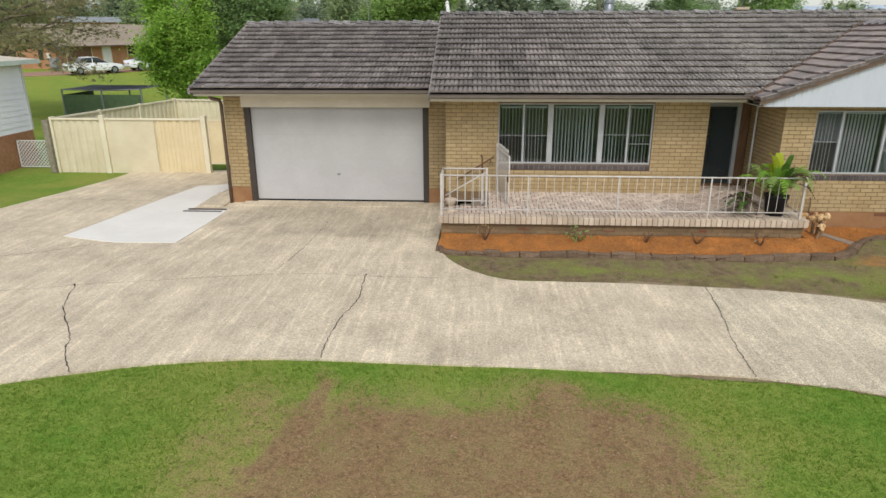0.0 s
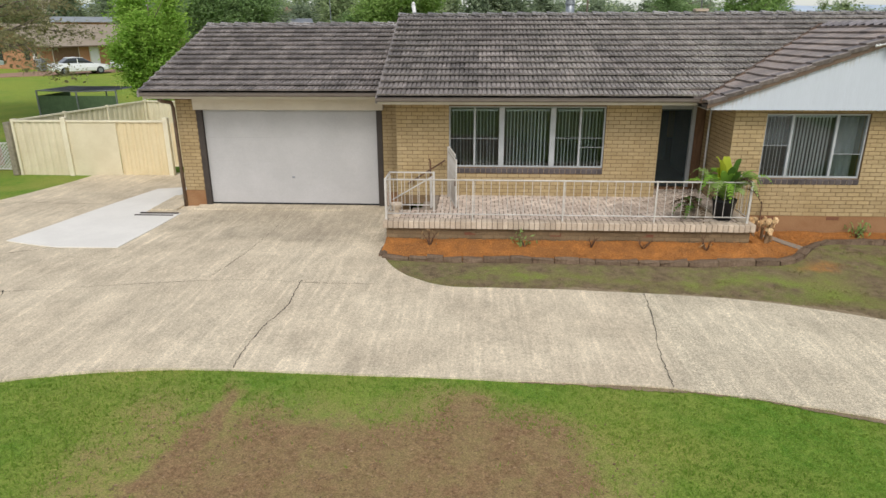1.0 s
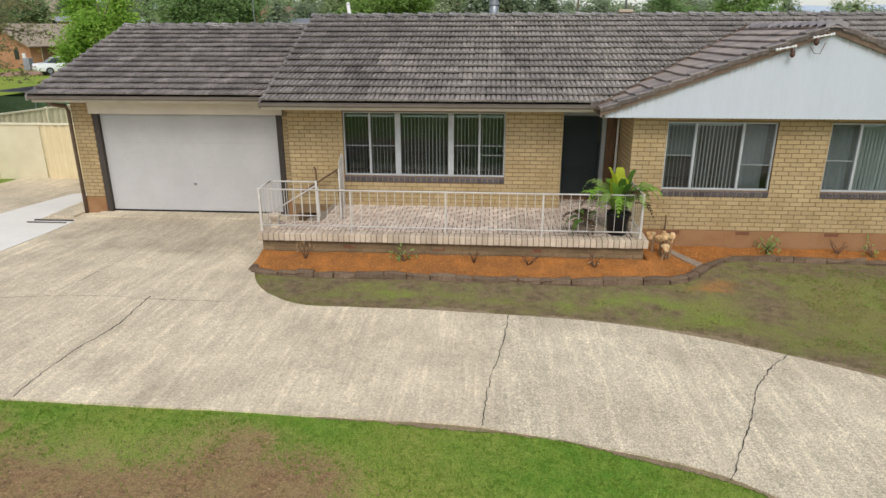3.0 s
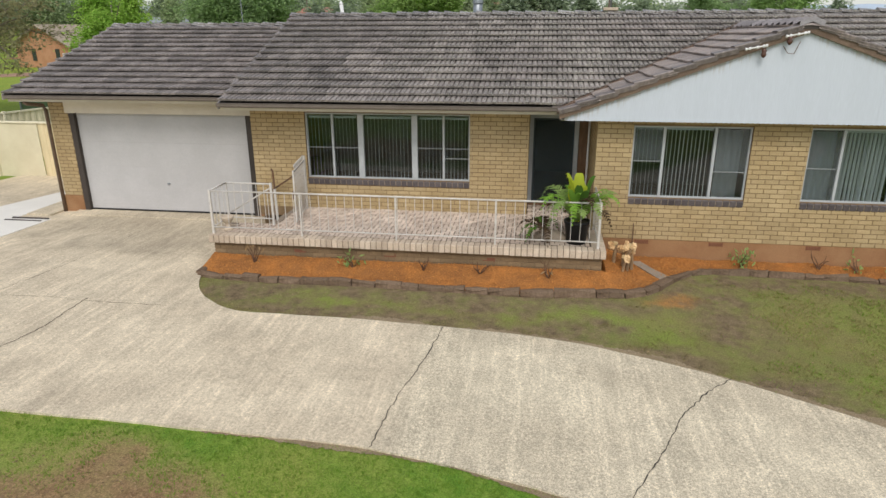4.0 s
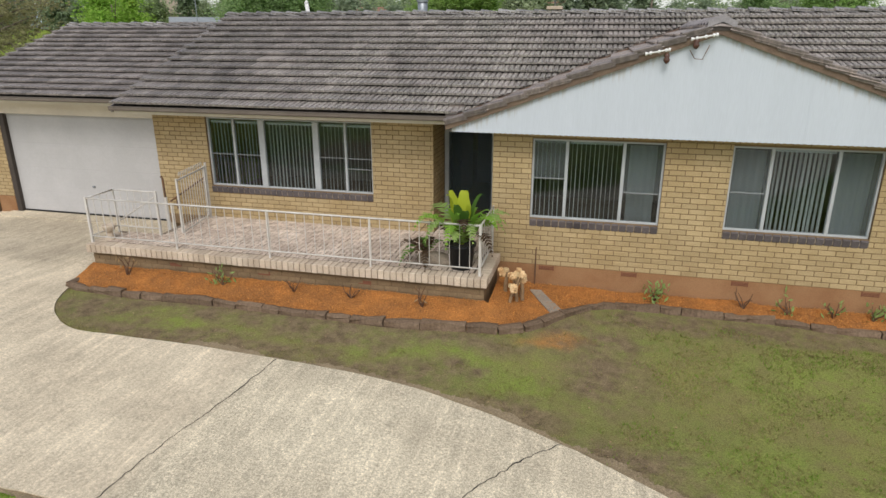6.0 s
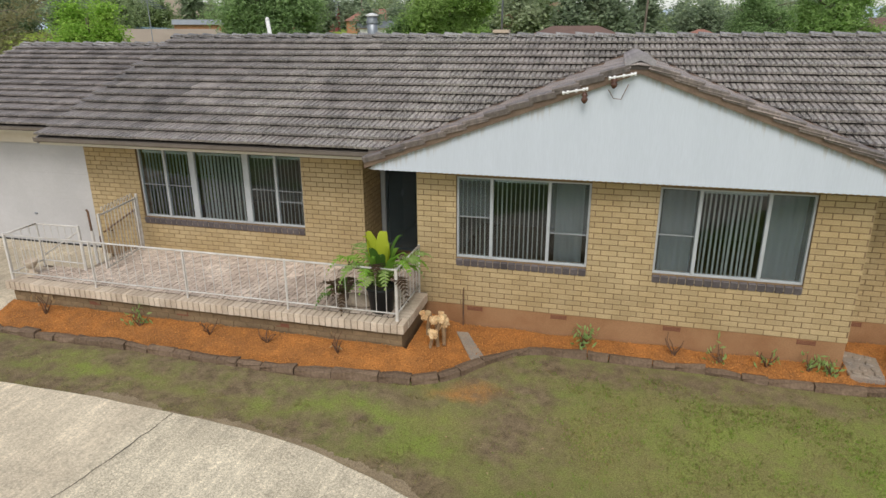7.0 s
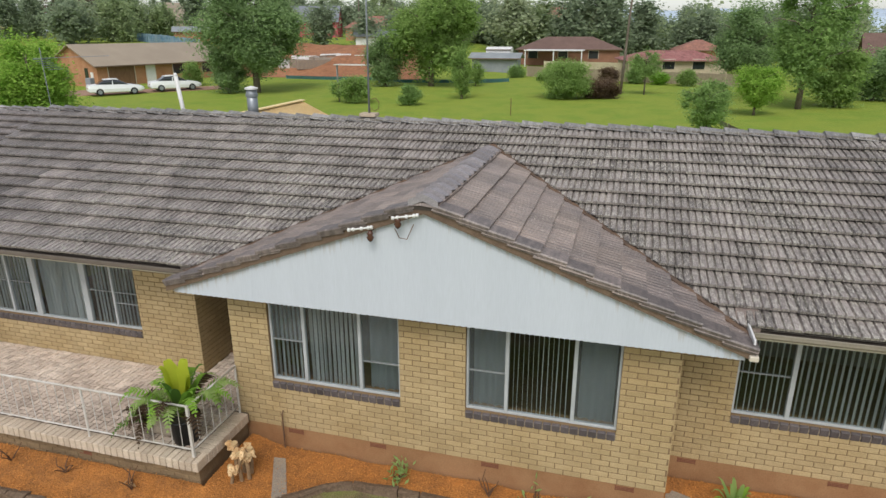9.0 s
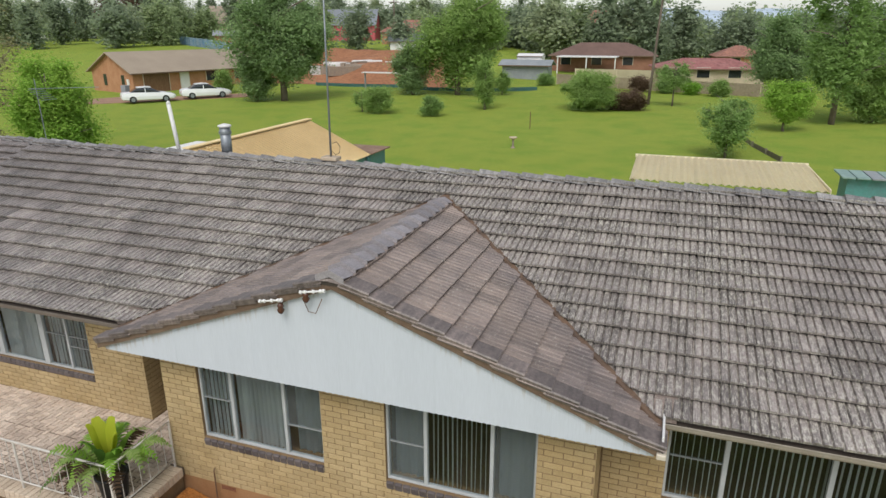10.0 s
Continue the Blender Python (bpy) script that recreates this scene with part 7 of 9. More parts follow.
def gabled(name, x, y, ang, w, d, eave, ridge, wall_m, roof_m, label, cat="house", openings=(), over=0.45, hip=0.0, z=None):
    """A house on a rectangular plan, front along its local x, ridge along x. openings: (x, width, z0, z1, kind) on the front."""
    z = gz(x, y) if z is None else z
    t = thing(name, label, cat, at=(x, y, z))
    t.rotation_euler = (0, 0, radians(ang))
    bm = bmesh.new()
    q = [(0, 0, -0.6), (w, 0, -0.6), (w, d, -0.6), (0, d, -0.6), (0, 0, eave), (w, 0, eave), (w, d, eave), (0, d, eave)]
    v = [bm.verts.new(p) for p in q]
    for f in ((0, 1, 5, 4), (2, 3, 7, 6), (0, 3, 2, 1)):
        bm.faces.new([v[i] for i in f])
    if hip:
        for f in ((1, 2, 6, 5), (3, 0, 4, 7)):
            bm.faces.new([v[i] for i in f])
    else:
        g0, g1 = bm.verts.new((0, d / 2, ridge - 0.12)), bm.verts.new((w, d / 2, ridge - 0.12))
        bm.faces.new((v[0], v[4], g0, v[7], v[3]))
        bm.faces.new((v[1], v[2], v[6], g1, v[5]))
    part("wall", bm, wall_m, t)
    sl = (ridge - eave) / (d / 2)
    lo = eave - sl * over
    for s in (0, 1):
        bm = bmesh.new()
        ye = -over if s == 0 else d + over
        hx = hip if hip else -over
        if hip:
            quad = [(-over, ye, lo), (w + over, ye, lo), (w - hip, d / 2, ridge), (hip, d / 2, ridge)]
        else:
            quad = [(-over, ye, lo), (w + over, ye, lo), (w + over, d / 2, ridge), (-over, d / 2, ridge)]
        a, b = [bm.verts.new(p) for p in quad], [bm.verts.new((p[0], p[1], p[2] - 0.12)) for p in quad]
        bm.faces.new(a)
        bm.faces.new(b[::-1])
        for i in range(4):
            bm.faces.new((a[i], b[i], b[(i + 1) % 4], a[(i + 1) % 4]))
        part("roof_slope", bm, roof_m, t)
    if hip:
        for xe, xr in ((-over, hip), (w + over, w - hip)):
            bm = bmesh.new()
            tri = [(xe, -over, lo), (xe, d + over, lo), (xr, d / 2, ridge)]
            a, b = [bm.verts.new(p) for p in tri], [bm.verts.new((p[0], p[1], p[2] - 0.12)) for p in tri]
            bm.faces.new(a)
            bm.faces.new(b[::-1])
            for i in range(3):
                bm.faces.new((a[i], b[i], b[(i + 1) % 3], a[(i + 1) % 3]))
            part("hip_slope", bm, roof_m, t)
    for ox, ow, za, zb, kind in openings:
        o = part("door" if kind != "window" else "window", boxes((ox, ox + ow, -0.04, 0.03, za, zb)), {"window": DARKGLASS, "garage": TIMBER, "door": WHITE}[kind], t)
        part("surround", boxes((ox - 0.06, ox, -0.06, 0.02, za, zb + 0.06), (ox + ow, ox + ow + 0.06, -0.06, 0.02, za, zb + 0.06), (ox, ox + ow, -0.06, 0.02, zb, zb + 0.06)), CREAM, o)
    part("gutter", boxes((-over, w + over, -over - 0.1, -over, lo - 0.12, lo - 0.0)), BARGE, t)
    return t


bh = gabled("brick_house", -41.1, 62.4, 74, 17, 8.2, 2.35, 4.25, RB_BRICK, TANROOF, "low red-brown brick house with a tan roof", openings=((1.2, 3.0, 0.05, 2.05, "garage"), (5.6, 1.1, 0.05, 2.0, "door"), (9.0, 1.6, 0.9, 2.0, "window"), (13.0, 1.6, 0.9, 2.0, "window")))
part("side_window", boxes((-0.04, 0.03, 1.6, 2.2, 0.9, 1.9)), DARKGLASS, bh)
part("side_window", boxes((-0.04, 0.03, 5.2, 5.8, 0.7, 1.9)), DARKGLASS, bh)
part("meter_box", boxes((-0.1, 0.0, 0.7, 1.1, 0.9, 1.5)), WHITE, bh)
solid("gravel_drive", sheet_over([(-52, 48), (-43, 51.5), (-37.5, 55), (-34, 58.0), (-27, 64), (-29.5, 66.5), (-36.5, 60.5), (-40, 60.2), (-43, 55.5), (-53, 50.5)], 0.05, 1.5, 0.1), GRAVEL, "red-brown gravel drive before the brick house", "driveway", kind="structure")
solid("wheelie_bin", soften(boxes((-39.7, -39.1, 59.2, 59.8, gz(0, 60) + 0.02, gz(0, 60) + 1.1)), 0.05, 2), GREYW, "grey wheelie bin by the brick house", "bin")


def car(x, y, ang):
    t = thing("parked_car", "white sedan parked on the gravel drive", "car", "cars before the brick house", at=(x, y, gz(x, y) + 0.05))
    t.rotation_euler = (0, 0, radians(ang))
    st = [(-2.4, 0.45, 0.72, 0.62), (-2.3, 0.3, 0.92, 0.78), (-1.6, 0.25, 0.98, 0.86), (-0.6, 0.25, 0.95, 0.88), (0.6, 0.25, 0.93, 0.88), (1.4, 0.25, 0.88, 0.86), (2.1, 0.28, 0.76, 0.78), (2.38, 0.38, 0.62, 0.62)]

    def loft(rows, mat_, name):
        bm = bmesh.new()
        rings = []
        for px, z0, z1, w in rows:
            rings.append([bm.verts.new((px, yy, zz)) for yy, zz in ((-w, z0 + 0.06), (-w * 1.02, (z0 + z1) / 2), (-w * 0.95, z1 - 0.03), (-w * 0.8, z1), (w * 0.8, z1), (w * 0.95, z1 - 0.03), (w * 1.02, (z0 + z1) / 2), (w, z0 + 0.06), (w * 0.9, z0), (-w * 0.9, z0))])
        for a, b in zip(rings, rings[1:]):
            for i in range(10):
                bm.faces.new((a[i], a[(i + 1) % 10], b[(i + 1) % 10], b[i]))
        bm.faces.new(rings[0])
        bm.faces.new(rings[-1][::-1])
        return part(name, bm, mat_, t, smooth=False)

    loft(st, CARW, "body")
    loft([(-1.6, 0.9, 0.98, 0.72), (-0.95, 0.9, 1.36, 0.64), (-0.2, 0.9, 1.4, 0.65), (0.2, 0.9, 1.36, 0.64), (1.0, 0.86, 0.93, 0.74)], DARKGLASS, "glasshouse")
    loft([(-0.98, 1.34, 1.385, 0.58), (-0.2, 1.38, 1.425, 0.6), (0.24, 1.34, 1.385, 0.58)], CARW, "roof")
    for px in (-0.3,):
        part("pillar", boxes((px - 0.03, px + 0.03, -0.695, 0.695, 0.9, 1.3)), CARW, t)
    for px in (-1.45, 1.42):
        for s in (-1, 1):
            w = lathe([(0.02, -0.1), (0.3, -0.1), (0.32, -0.06), (0.32, 0.06), (0.3, 0.1), (0.02, 0.1)], 18)
            w.transform(pose(px, s * 0.8, 0.32, 90, 0, 0))
            wo = part("wheel", w, TYRE, t)
            r = lathe([(0.02, -0.115), (0.19, -0.115), (0.19, 0.115), (0.02, 0.115)], 14)
            r.transform(pose(px, s * 0.8, 0.32, 90, 0, 0))
            part("rim", r, GALV, wo)
    for s in (-1, 1):
        part("headlight", soften(boxes((2.28, 2.37, s * 0.5 - 0.14, s * 0.5 + 0.14, 0.55, 0.68)), 0.02, 1), GALV, t)
        part("tail_light", soften(boxes((-2.42, -2.33, s * 0.5 - 0.14, s * 0.5 + 0.14, 0.62, 0.74)), 0.02, 1), REDROOF, t)


car(-34.3, 57.1, 50)
car(-31.2, 61.5, 50)


def tin_shed(name, x0, x1, y0, y1, z_ridge, z_eave, label, wall):
    """Gabled shed with ribbed steel roof sheets, ridge along y."""
    t = thing(name, label, "shed", at=(0, 0, 0))
    xm = (x0 + x1) / 2
    for s in (-1, 1):
        xe = x0 if s < 0 else x1
        bm = bmesh.new()
        n = int((y1 - y0) / 0.095)
        a = []
        for i in range(n + 1):
            y = y0 + (y1 - y0) * i / n
            h = 0.03 if i % 2 else 0.0
            a.append((bm.verts.new((xm, y, z_ridge + h)), bm.verts.new((xe, y, z_eave + h))))
        for p, q in zip(a, a[1:]):
            bm.faces.new((p[0], q[0], q[1], p[1]))
        bmesh.ops.solidify(bm, geom=bm.faces[:], thickness=0.01)
        part("roof_sheet", bm, TIN, t)
    part("ridge_cap", boxes((xm - 0.14, xm + 0.14, y0 - 0.03, y1 + 0.03, z_ridge + 0.02, z_ridge + 0.06)), TIN, t)
    for yy in (y0 - 0.03, y1):
        bm = bmesh.new()
        qd = [(x0, z_eave - 0.1), (xm, z_ridge - 0.05), (x1, z_eave - 0.1), (x1, 0.2), (x0, 0.2)]
        a = [bm.verts.new((p, yy + 0.2 * (1 if yy == y0 - 0.03 else -1), q)) for p, q in qd]
        b = [bm.verts.new((p, yy + 0.26 * (1 if yy == y0 - 0.03 else -1), q)) for p, q in qd]
        bm.faces.new(a)
        bm.faces.new(b[::-1])
        for i in range(5):
            bm.faces.new((a[i], a[(i + 1) % 5], b[(i + 1) % 5], b[i]))
        part("end_wall", bm, wall, t)
    part("side_wall", boxes((x0 + 0.15, x0 + 0.2, y0 + 0.3, y1 - 0.3, 0.1, z_eave - 0.05)), wall, t)
    part("side_wall", boxes((x1 - 0.2, x1 - 0.15, y0 + 0.3, y1 - 0.3, 0.1, z_eave - 0.05)), wall, t)
    return t


tin_shed("garden_shed", -5.25, 0.75, 24.6, 32.6, 3.3, 1.9, "backyard shed with cream ribbed steel roof", TEAL)
ls = thing("lean_to", "teal sheet lean-to with rusty tin roof", "shed")
part("wall", boxes((-1.0, 0.5, 33.0, 34.6, 0.2, 1.85)), TEAL, ls)
part("roof_sheet", soften(boxes((-1.2, 0.7, 32.8, 34.8, 1.86, 1.92)), 0.01, 1), RUST, ls, "rusty tin roof")
ca = thing("awning", "pale flat sheet awning beside the shed", "awning")
part("roof_sheet", boxes((-7.6, -5.3, 25.0, 31.5, 2.2, 2.24)), WHITE, ca)
for px, py in ((-7.5, 25.2), (-7.5, 31.3)):
    part("post", boxes((px - 0.04, px + 0.04, py - 0.04, py + 0.04, 0.0, 2.2)), WHITE, ca)


def carport():
    t = thing("carport", "backyard carport with flat cream ribbed steel roof", "carport")
    x0, x1, y0, y1, z = 11.95, 17.75, 28.6, 32.6, 2.45
    bm = bmesh.new()
    n = int((x1 - x0) / 0.11)
    a = []
    for i in range(n + 1):
        x = x0 + (x1 - x0) * i / n
        h = 0.055 if i % 2 else 0
        a.append((bm.verts.new((x, y0, z + h)), bm.verts.new((x, y1, z + 0.1 + h))))
    for p, q in zip(a, a[1:]):
        bm.faces.new((p[0], q[0], q[1], p[1]))
    bmesh.ops.solidify(bm, geom=bm.faces[:], thickness=0.01)
    part("roof_sheet", bm, TINPALE, t)
    part("gutter", boxes((x0 - 0.05, x1 + 0.05, y1, y1 + 0.1, z + 0.04, z + 0.14)), TINPALE, t)
    part("barge", boxes((x1, x1 + 0.03, y0, y1, z - 0.03, z + 0.1)), TINPALE, t)
    for px in (x0 + 0.1, x1 - 0.1):
        for py in (y0 + 0.2, y1 - 0.2):
            part("post", boxes((px - 0.05, px + 0.05, py - 0.05, py + 0.05, 0.0, z)), FENCE, t)


carport()
PALETEAL = mat("faded_teal_sheet", (0.27, 0.38, 0.34), 0.5, (0.2, 0.29, 0.27), 1.5, 0.5, 12, 0.12, 0.1)
tk = thing("water_tank_cover", "teal and red sheeting on a low garden store", "garden store")
part("wall", boxes((19.7, 22.4, 35.2, 36.4, 0.2, 1.66)), TEAL, tk)
for i in range(6):
    part("panel", boxes((19.45 + i * 0.5, 19.9 + i * 0.5, 34.9, 36.5, 1.7, 1.76)), (PALETEAL, PALETEAL, GREYW, PALETEAL, RB_BRICK, RB_BRICK)[i], tk)


def mesh_fence(pts, h, label, m, name="wire_fence"):
    t = thing(name, label, "fence")
    for a, b in zip(pts, pts[1:]):
        za, zb = gz(*a), gz(*b)
        bm = bmesh.new()
        q = [(a[0], a[1], za - 0.05), (b[0], b[1], zb - 0.05), (b[0], b[1], zb + h), (a[0], a[1], za + h)]
        bm.faces.new([bm.verts.new(p) for p in q])
        bmesh.ops.solidify(bm, geom=bm.faces[:], thickness=0.05)
        part("panel", bm, m, t)
        bm = bmesh.new()
        tube(bm, [(a[0], a[1], za - 0.1), (a[0], a[1], za + h + 0.05)], 0.05, 6)
        part("post", bm, m, t)
    return t


mesh_fence([(-0.3, 86.1), (3.5, 84.6), (7, 83), (10.5, 81.5), (15.5, 79.5), (20.9, 77.4), (25, 75)], 1.2, "long cream block boundary wall", SAND, "boundary_wall")
mesh_fence([(1, 92), (6, 93), (11, 92)], 1.5, "cream boundary fence behind the garden wall", FENCE, "boundary_fence")
mesh_fence([(18.7, 44.4), (18.2, 46.5), (17.7, 48.6), (17.2, 52)], 0.28, "low weathered timber fence across the lawn", FENCEWOOD, "garden_fence")
mesh_fence([(-27, 76), (-22, 75.6), (-17, 76.4), (-12, 74.5), (-6, 76), (-1, 78)], 0.35, "sagging teal safety mesh round the dug site", TEAL, "safety_fence")
mesh_fence([(-106, 146), (-96, 138), (-86, 131), (-75, 122.5), (-68, 118)], 1.9, "patterned blue site fence", BLUE, "site_fence")


def clay_site():
    """Bare dug clay with low heaps."""
    vs, fs = [], []
    nx, ny = 40, 34
    for j in range(ny + 1):
        for i in range(nx + 1):
            x, y = -62 + 52 * i / nx + 0.0, 77 + 40 * j / ny
            x -= (y - 77) * 0.25
            e = min(i, nx - i, j, ny - j)
            h = (1.1 + 1.2 * noise.noise((x * 0.12, y * 0.12, 2)) + 0.5 * noise.noise((x * 0.5, y * 0.5, 5))) * smooth01(e / 5) + 0.03
            vs.append((x, y, gz(x, y) + max(h, -0.02 if e == 0 else 0.06)))
    w = nx + 1
    fs = [(j * w + i, j * w + i + 1, (j + 1) * w + i + 1, (j + 1) * w + i) for j in range(ny) for i in range(nx)]
    tagged(new("dug_ground", raw("dug_ground", vs, fs, CLAY, True)), "bare dug red-brown clay with low heaps", "building site", kind="structure")


clay_site()
rnd_s = random.Random(4)
for i in range(14):
    sx, sy = -26.5 + rnd_s.uniform(-5, 5), 86 + rnd_s.uniform(-4, 6)
    ob = solid("building_slab", soften(boxes((-rnd_s.uniform(0.6, 2.4), rnd_s.uniform(0.6, 2.4), -0.3, 0.3, -0.8, 0.35)), 0.03, 1), WHITE if i % 2 else STEP, "pale building material lying on the clay", "building material", "materials on the building site")
    ob.matrix_basis = pose(sx, sy, gz(sx, sy) + 1.3, 0, 0, rnd_s.uniform(0, 90))
tb = thing("work_bench", "long pale table at the edge of the site", "table")
part("top", boxes((-19.5, -14.2, 73.0, 73.8, gz(0, 73) + 1.75, gz(0, 73) + 1.85)), WHITE, tb)
for px in (-19.3, -14.4):
    part("leg", boxes((px - 0.06, px + 0.06, 73.3, 73.5, gz(0, 73) - 0.1, gz(0, 73) + 1.75)), GREYW, tb)

WIN = lambda *xs: tuple((x, 1.4, 0.9, 2.0, "window") for x in xs)
gabled("brown_roofed_house", -5.0, 108.0, 4, 15, 9, 2.4, 4.0, DK_BRICK, BRROOF, "dark red-brick house with brown tiled hip roof", openings=WIN(1.5, 6, 10.5), hip=4.0)
pg = thing("pergola", "white flat-roofed pergola against the brick house", "pergola")
part("roof_sheet", boxes((-3.5, 5.0, 103.6, 107.6, gz(0, 106) + 2.3, gz(0, 106) + 2.42)), WHITE, pg)
for px in (-3.3, 0.8, 4.8):
    part("post", boxes((px - 0.07, px + 0.07, 103.7, 103.85, gz(0, 104) - 0.1, gz(0, 104) + 2.3)), WHITE, pg)
gabled("red_roofed_house", 11.4, 89.5, 10, 11.5, 8, 2.0, 2.95, SAND, REDROOF, "low cream house with dark red tiled roof", openings=WIN(0.8, 4, 7.5), hip=3.0)
gabled("orange_roofed_house", 19.0, 122.0, 5, 7, 7, 2.4, 3.8, RB_BRICK, ORROOF, "house with orange-red tiled roof among trees", openings=WIN(2, 6), hip=3.0)
gabled("grey_house", 36.0, 88.0, -12, 12, 8, 2.8, 5.0, GREYW, BRROOF, "grey house with dark roof behind trees", openings=WIN(2, 7))
gabled("white_shed", -38.5, 124.0, 20, 8, 5, 2.2, 3.3, WHITE, GALV, "white shed with pale metal roof", "shed", openings=((1.0, 2.0, 0.1, 1.9, "door"),))
gabled("orange_roofed_house", -52.0, 150.0, 15, 14, 9, 3.0, 5.4, RB_BRICK, ORROOF, "house with orange-red tiled roof among trees", openings=WIN(2, 7, 11), hip=3.5)
gabled("pink_house", -82.0, 178.0, 15, 14, 9, 4.0, 8.0, PINK, GALV, "two-storey house with pink wall and pale metal roof", openings=WIN(2, 8))
gabled("cream_gabled_house", -128.0, 190.0, 60, 9, 9, 4.5, 9.5, SAND, TANROOF, "steep cream gabled house between trees", openings=WIN(2, 5))
gabled("pale_farmhouse", -200.0, 182.0, 30, 18, 10, 2.6, 6.0, WHITE, GALV, "pale farmhouse with wide verandah roof", openings=WIN(3, 9, 14))
gabled("grey_site_shed", -8.5, 92.0, 0, 6, 3, 1.8, 2.3, GREYW, GREYW, "grey garden shed beside the wall", "shed")
gabled("caravan", -7.5, 96.0, 0, 3.4, 2.2, 2.6, 2.9, WHITE, WHITE, "small white caravan behind the shed", "caravan", openings=((2.2, 0.7, 1.3, 2.1, "window"),), over=0.05)
gabled("terracotta_house", -26.0, 235.0, 5, 20, 10, 4.0, 8.0, RB_BRICK, ORROOF, "distant house with terracotta roof", openings=WIN(4, 12), hip=4)
gabled("brick_barn", -86.0, 134.0, 35, 16, 8, 2.6, 3.6, RB_BRICK, GREYW, "long low building with dark roof behind the site", "building")


def weatherboard_house():
    """The neighbour's white boarded house at the side, on a brick base."""
    t = thing("weatherboard_house", "white weatherboard house on a red-brick base", "house")
    x, y0, y1, z0, z1 = -15.55, 6.0, 21.6, 0.95, 3.3
    part("brick_base", boxes((-25, x, y0, y1, -0.3, z0)), RB_BRICK, t, "red-brick base")
    part("core", boxes((-24.9, x - 0.03, y0 + 0.03, y1 - 0.03, z0, z1)), BOARDW, t)
    n = 13
    bh_ = (z1 - z0) / n
    bm = bmesh.new()
    v = [bm.verts.new(p) for p in ((0, y0, 0), (0.028, y0, 0), (0.008, y0, bh_), (0, y0, bh_), (0, y1, 0), (0.028, y1, 0), (0.008, y1, bh_), (0, y1, bh_))]
    for f in ((0, 1, 2, 3), (7, 6, 5, 4), (1, 5, 6, 2), (0, 4, 5, 1), (3, 2, 6, 7), (0, 3, 7, 4)):
        bm.faces.new([v[i] for i in f])
    me = mesh_of("board", bm, BOARDW)
    for i in range(n):
        o = new("board", me)
        o.parent = t
        o.location = (x - 0.03, 0, z0 + i * bh_)
    part("corner_board", boxes((x - 0.02, x + 0.02, y1 - 0.05, y1 + 0.04, z0, z1)), WHITE, t)
    bm = bmesh.new()
    q = [(x + 0.3, z1 - 0.02), (-20.3, z1 + 0.4), (-25.5, z1 - 0.02), (-25.5, z1 - 0.12), (-20.3, z1 + 0.3), (x + 0.3, z1 - 0.12)]
    a, b = [bm.verts.new((p, y0 - 0.5, s)) for p, s in q], [bm.verts.new((p, y1 + 0.5, s)) for p, s in q]
    for i in range(6):
        bm.faces.new((a[i], a[(i + 1) % 6], b[(i + 1) % 6], b[i]))
    bm.faces.new(a)
    bm.faces.new(b[::-1])
    part("roof", bm, CREAM, t, "pale metal roof")
    part("gutter", boxes((x + 0.25, x + 0.39, y0 - 0.5, y1 + 0.5, z1 - 0.16, z1 - 0.02)), MINT, t, "mint-green gutter")


weatherboard_house()


def cage(x, y):
    """Garden enclosure: pipe frame, sagging shade cloth."""
    t = thing("garden_enclosure", "pipe-framed garden enclosure hung with dark green mesh", "enclosure", at=(x, y, gz(x, y)))
    for px in (0, 2.0, 4.0):
        for py in (0, 2.6):
            bm = bmesh.new()
            tube(bm, [(px, py, -0.1), (px, py, 1.35)], 0.04, 6)
            part("post", bm, GALV, t)
    for py in (0, 2.6):
        bm = bmesh.new()
        tube(bm, [(0, py, 1.35), (2, py, 1.3), (4, py, 1.36)], 0.03, 6)
        part("rail", bm, GALV, t)
    part("mesh_side", boxes((0.03, 3.97, 0.01, 0.02, 0.05, 1.1)), NETTING, t)
    part("mesh_side", boxes((0.02, 0.03, 0.03, 2.57, 0.05, 1.1)), NETTING, t)
    bm = bmesh.new()
    rows = []
    for i in range(9):
        rows.append([bm.verts.new((4.0 * i / 8, 2.6 * j / 6, 1.36 - 0.18 * math.sin(math.pi * i / 8) * math.sin(math.pi * j / 6))) for j in range(7)])
    for p, q in zip(rows, rows[1:]):
        for j in range(6):
            bm.faces.new((p[j], q[j], q[j + 1], p[j + 1]))
    bmesh.ops.solidify(bm, geom=bm.faces[:], thickness=0.01)
    part("cover", bm, BLACKPOT, t, "dark sagging cover")


NETTING = mat("green_netting", (0.06, 0.1, 0.05), 0.9, (0.09, 0.14, 0.07), 3, 0.5, 30, 0.2, 0.1)
cage(-20.6, 31.2)
bb = thing("bird_bath", "small pale bird bath on the lawn", "bird bath", at=(4.4, 44.2, gz(4.4, 44.2)))
part("pedestal", lathe([(0.14, 0), (0.06, 0.1), (0.05, 0.45), (0.09, 0.52)], 12), STEP, bb)
part("bowl", lathe([(0.05, 0.5), (0.22, 0.58), (0.24, 0.64), (0.2, 0.62), (0.02, 0.56)], 16), COPING, bb)
bm = bmesh.new()
tube(bm, [(3.9, 51.3, 0.5), (3.9, 51.3, 1.8)], 0.03, 6)
solid("garden_stake", bm, IRON, "thin dark stake standing in the lawn", "stake")


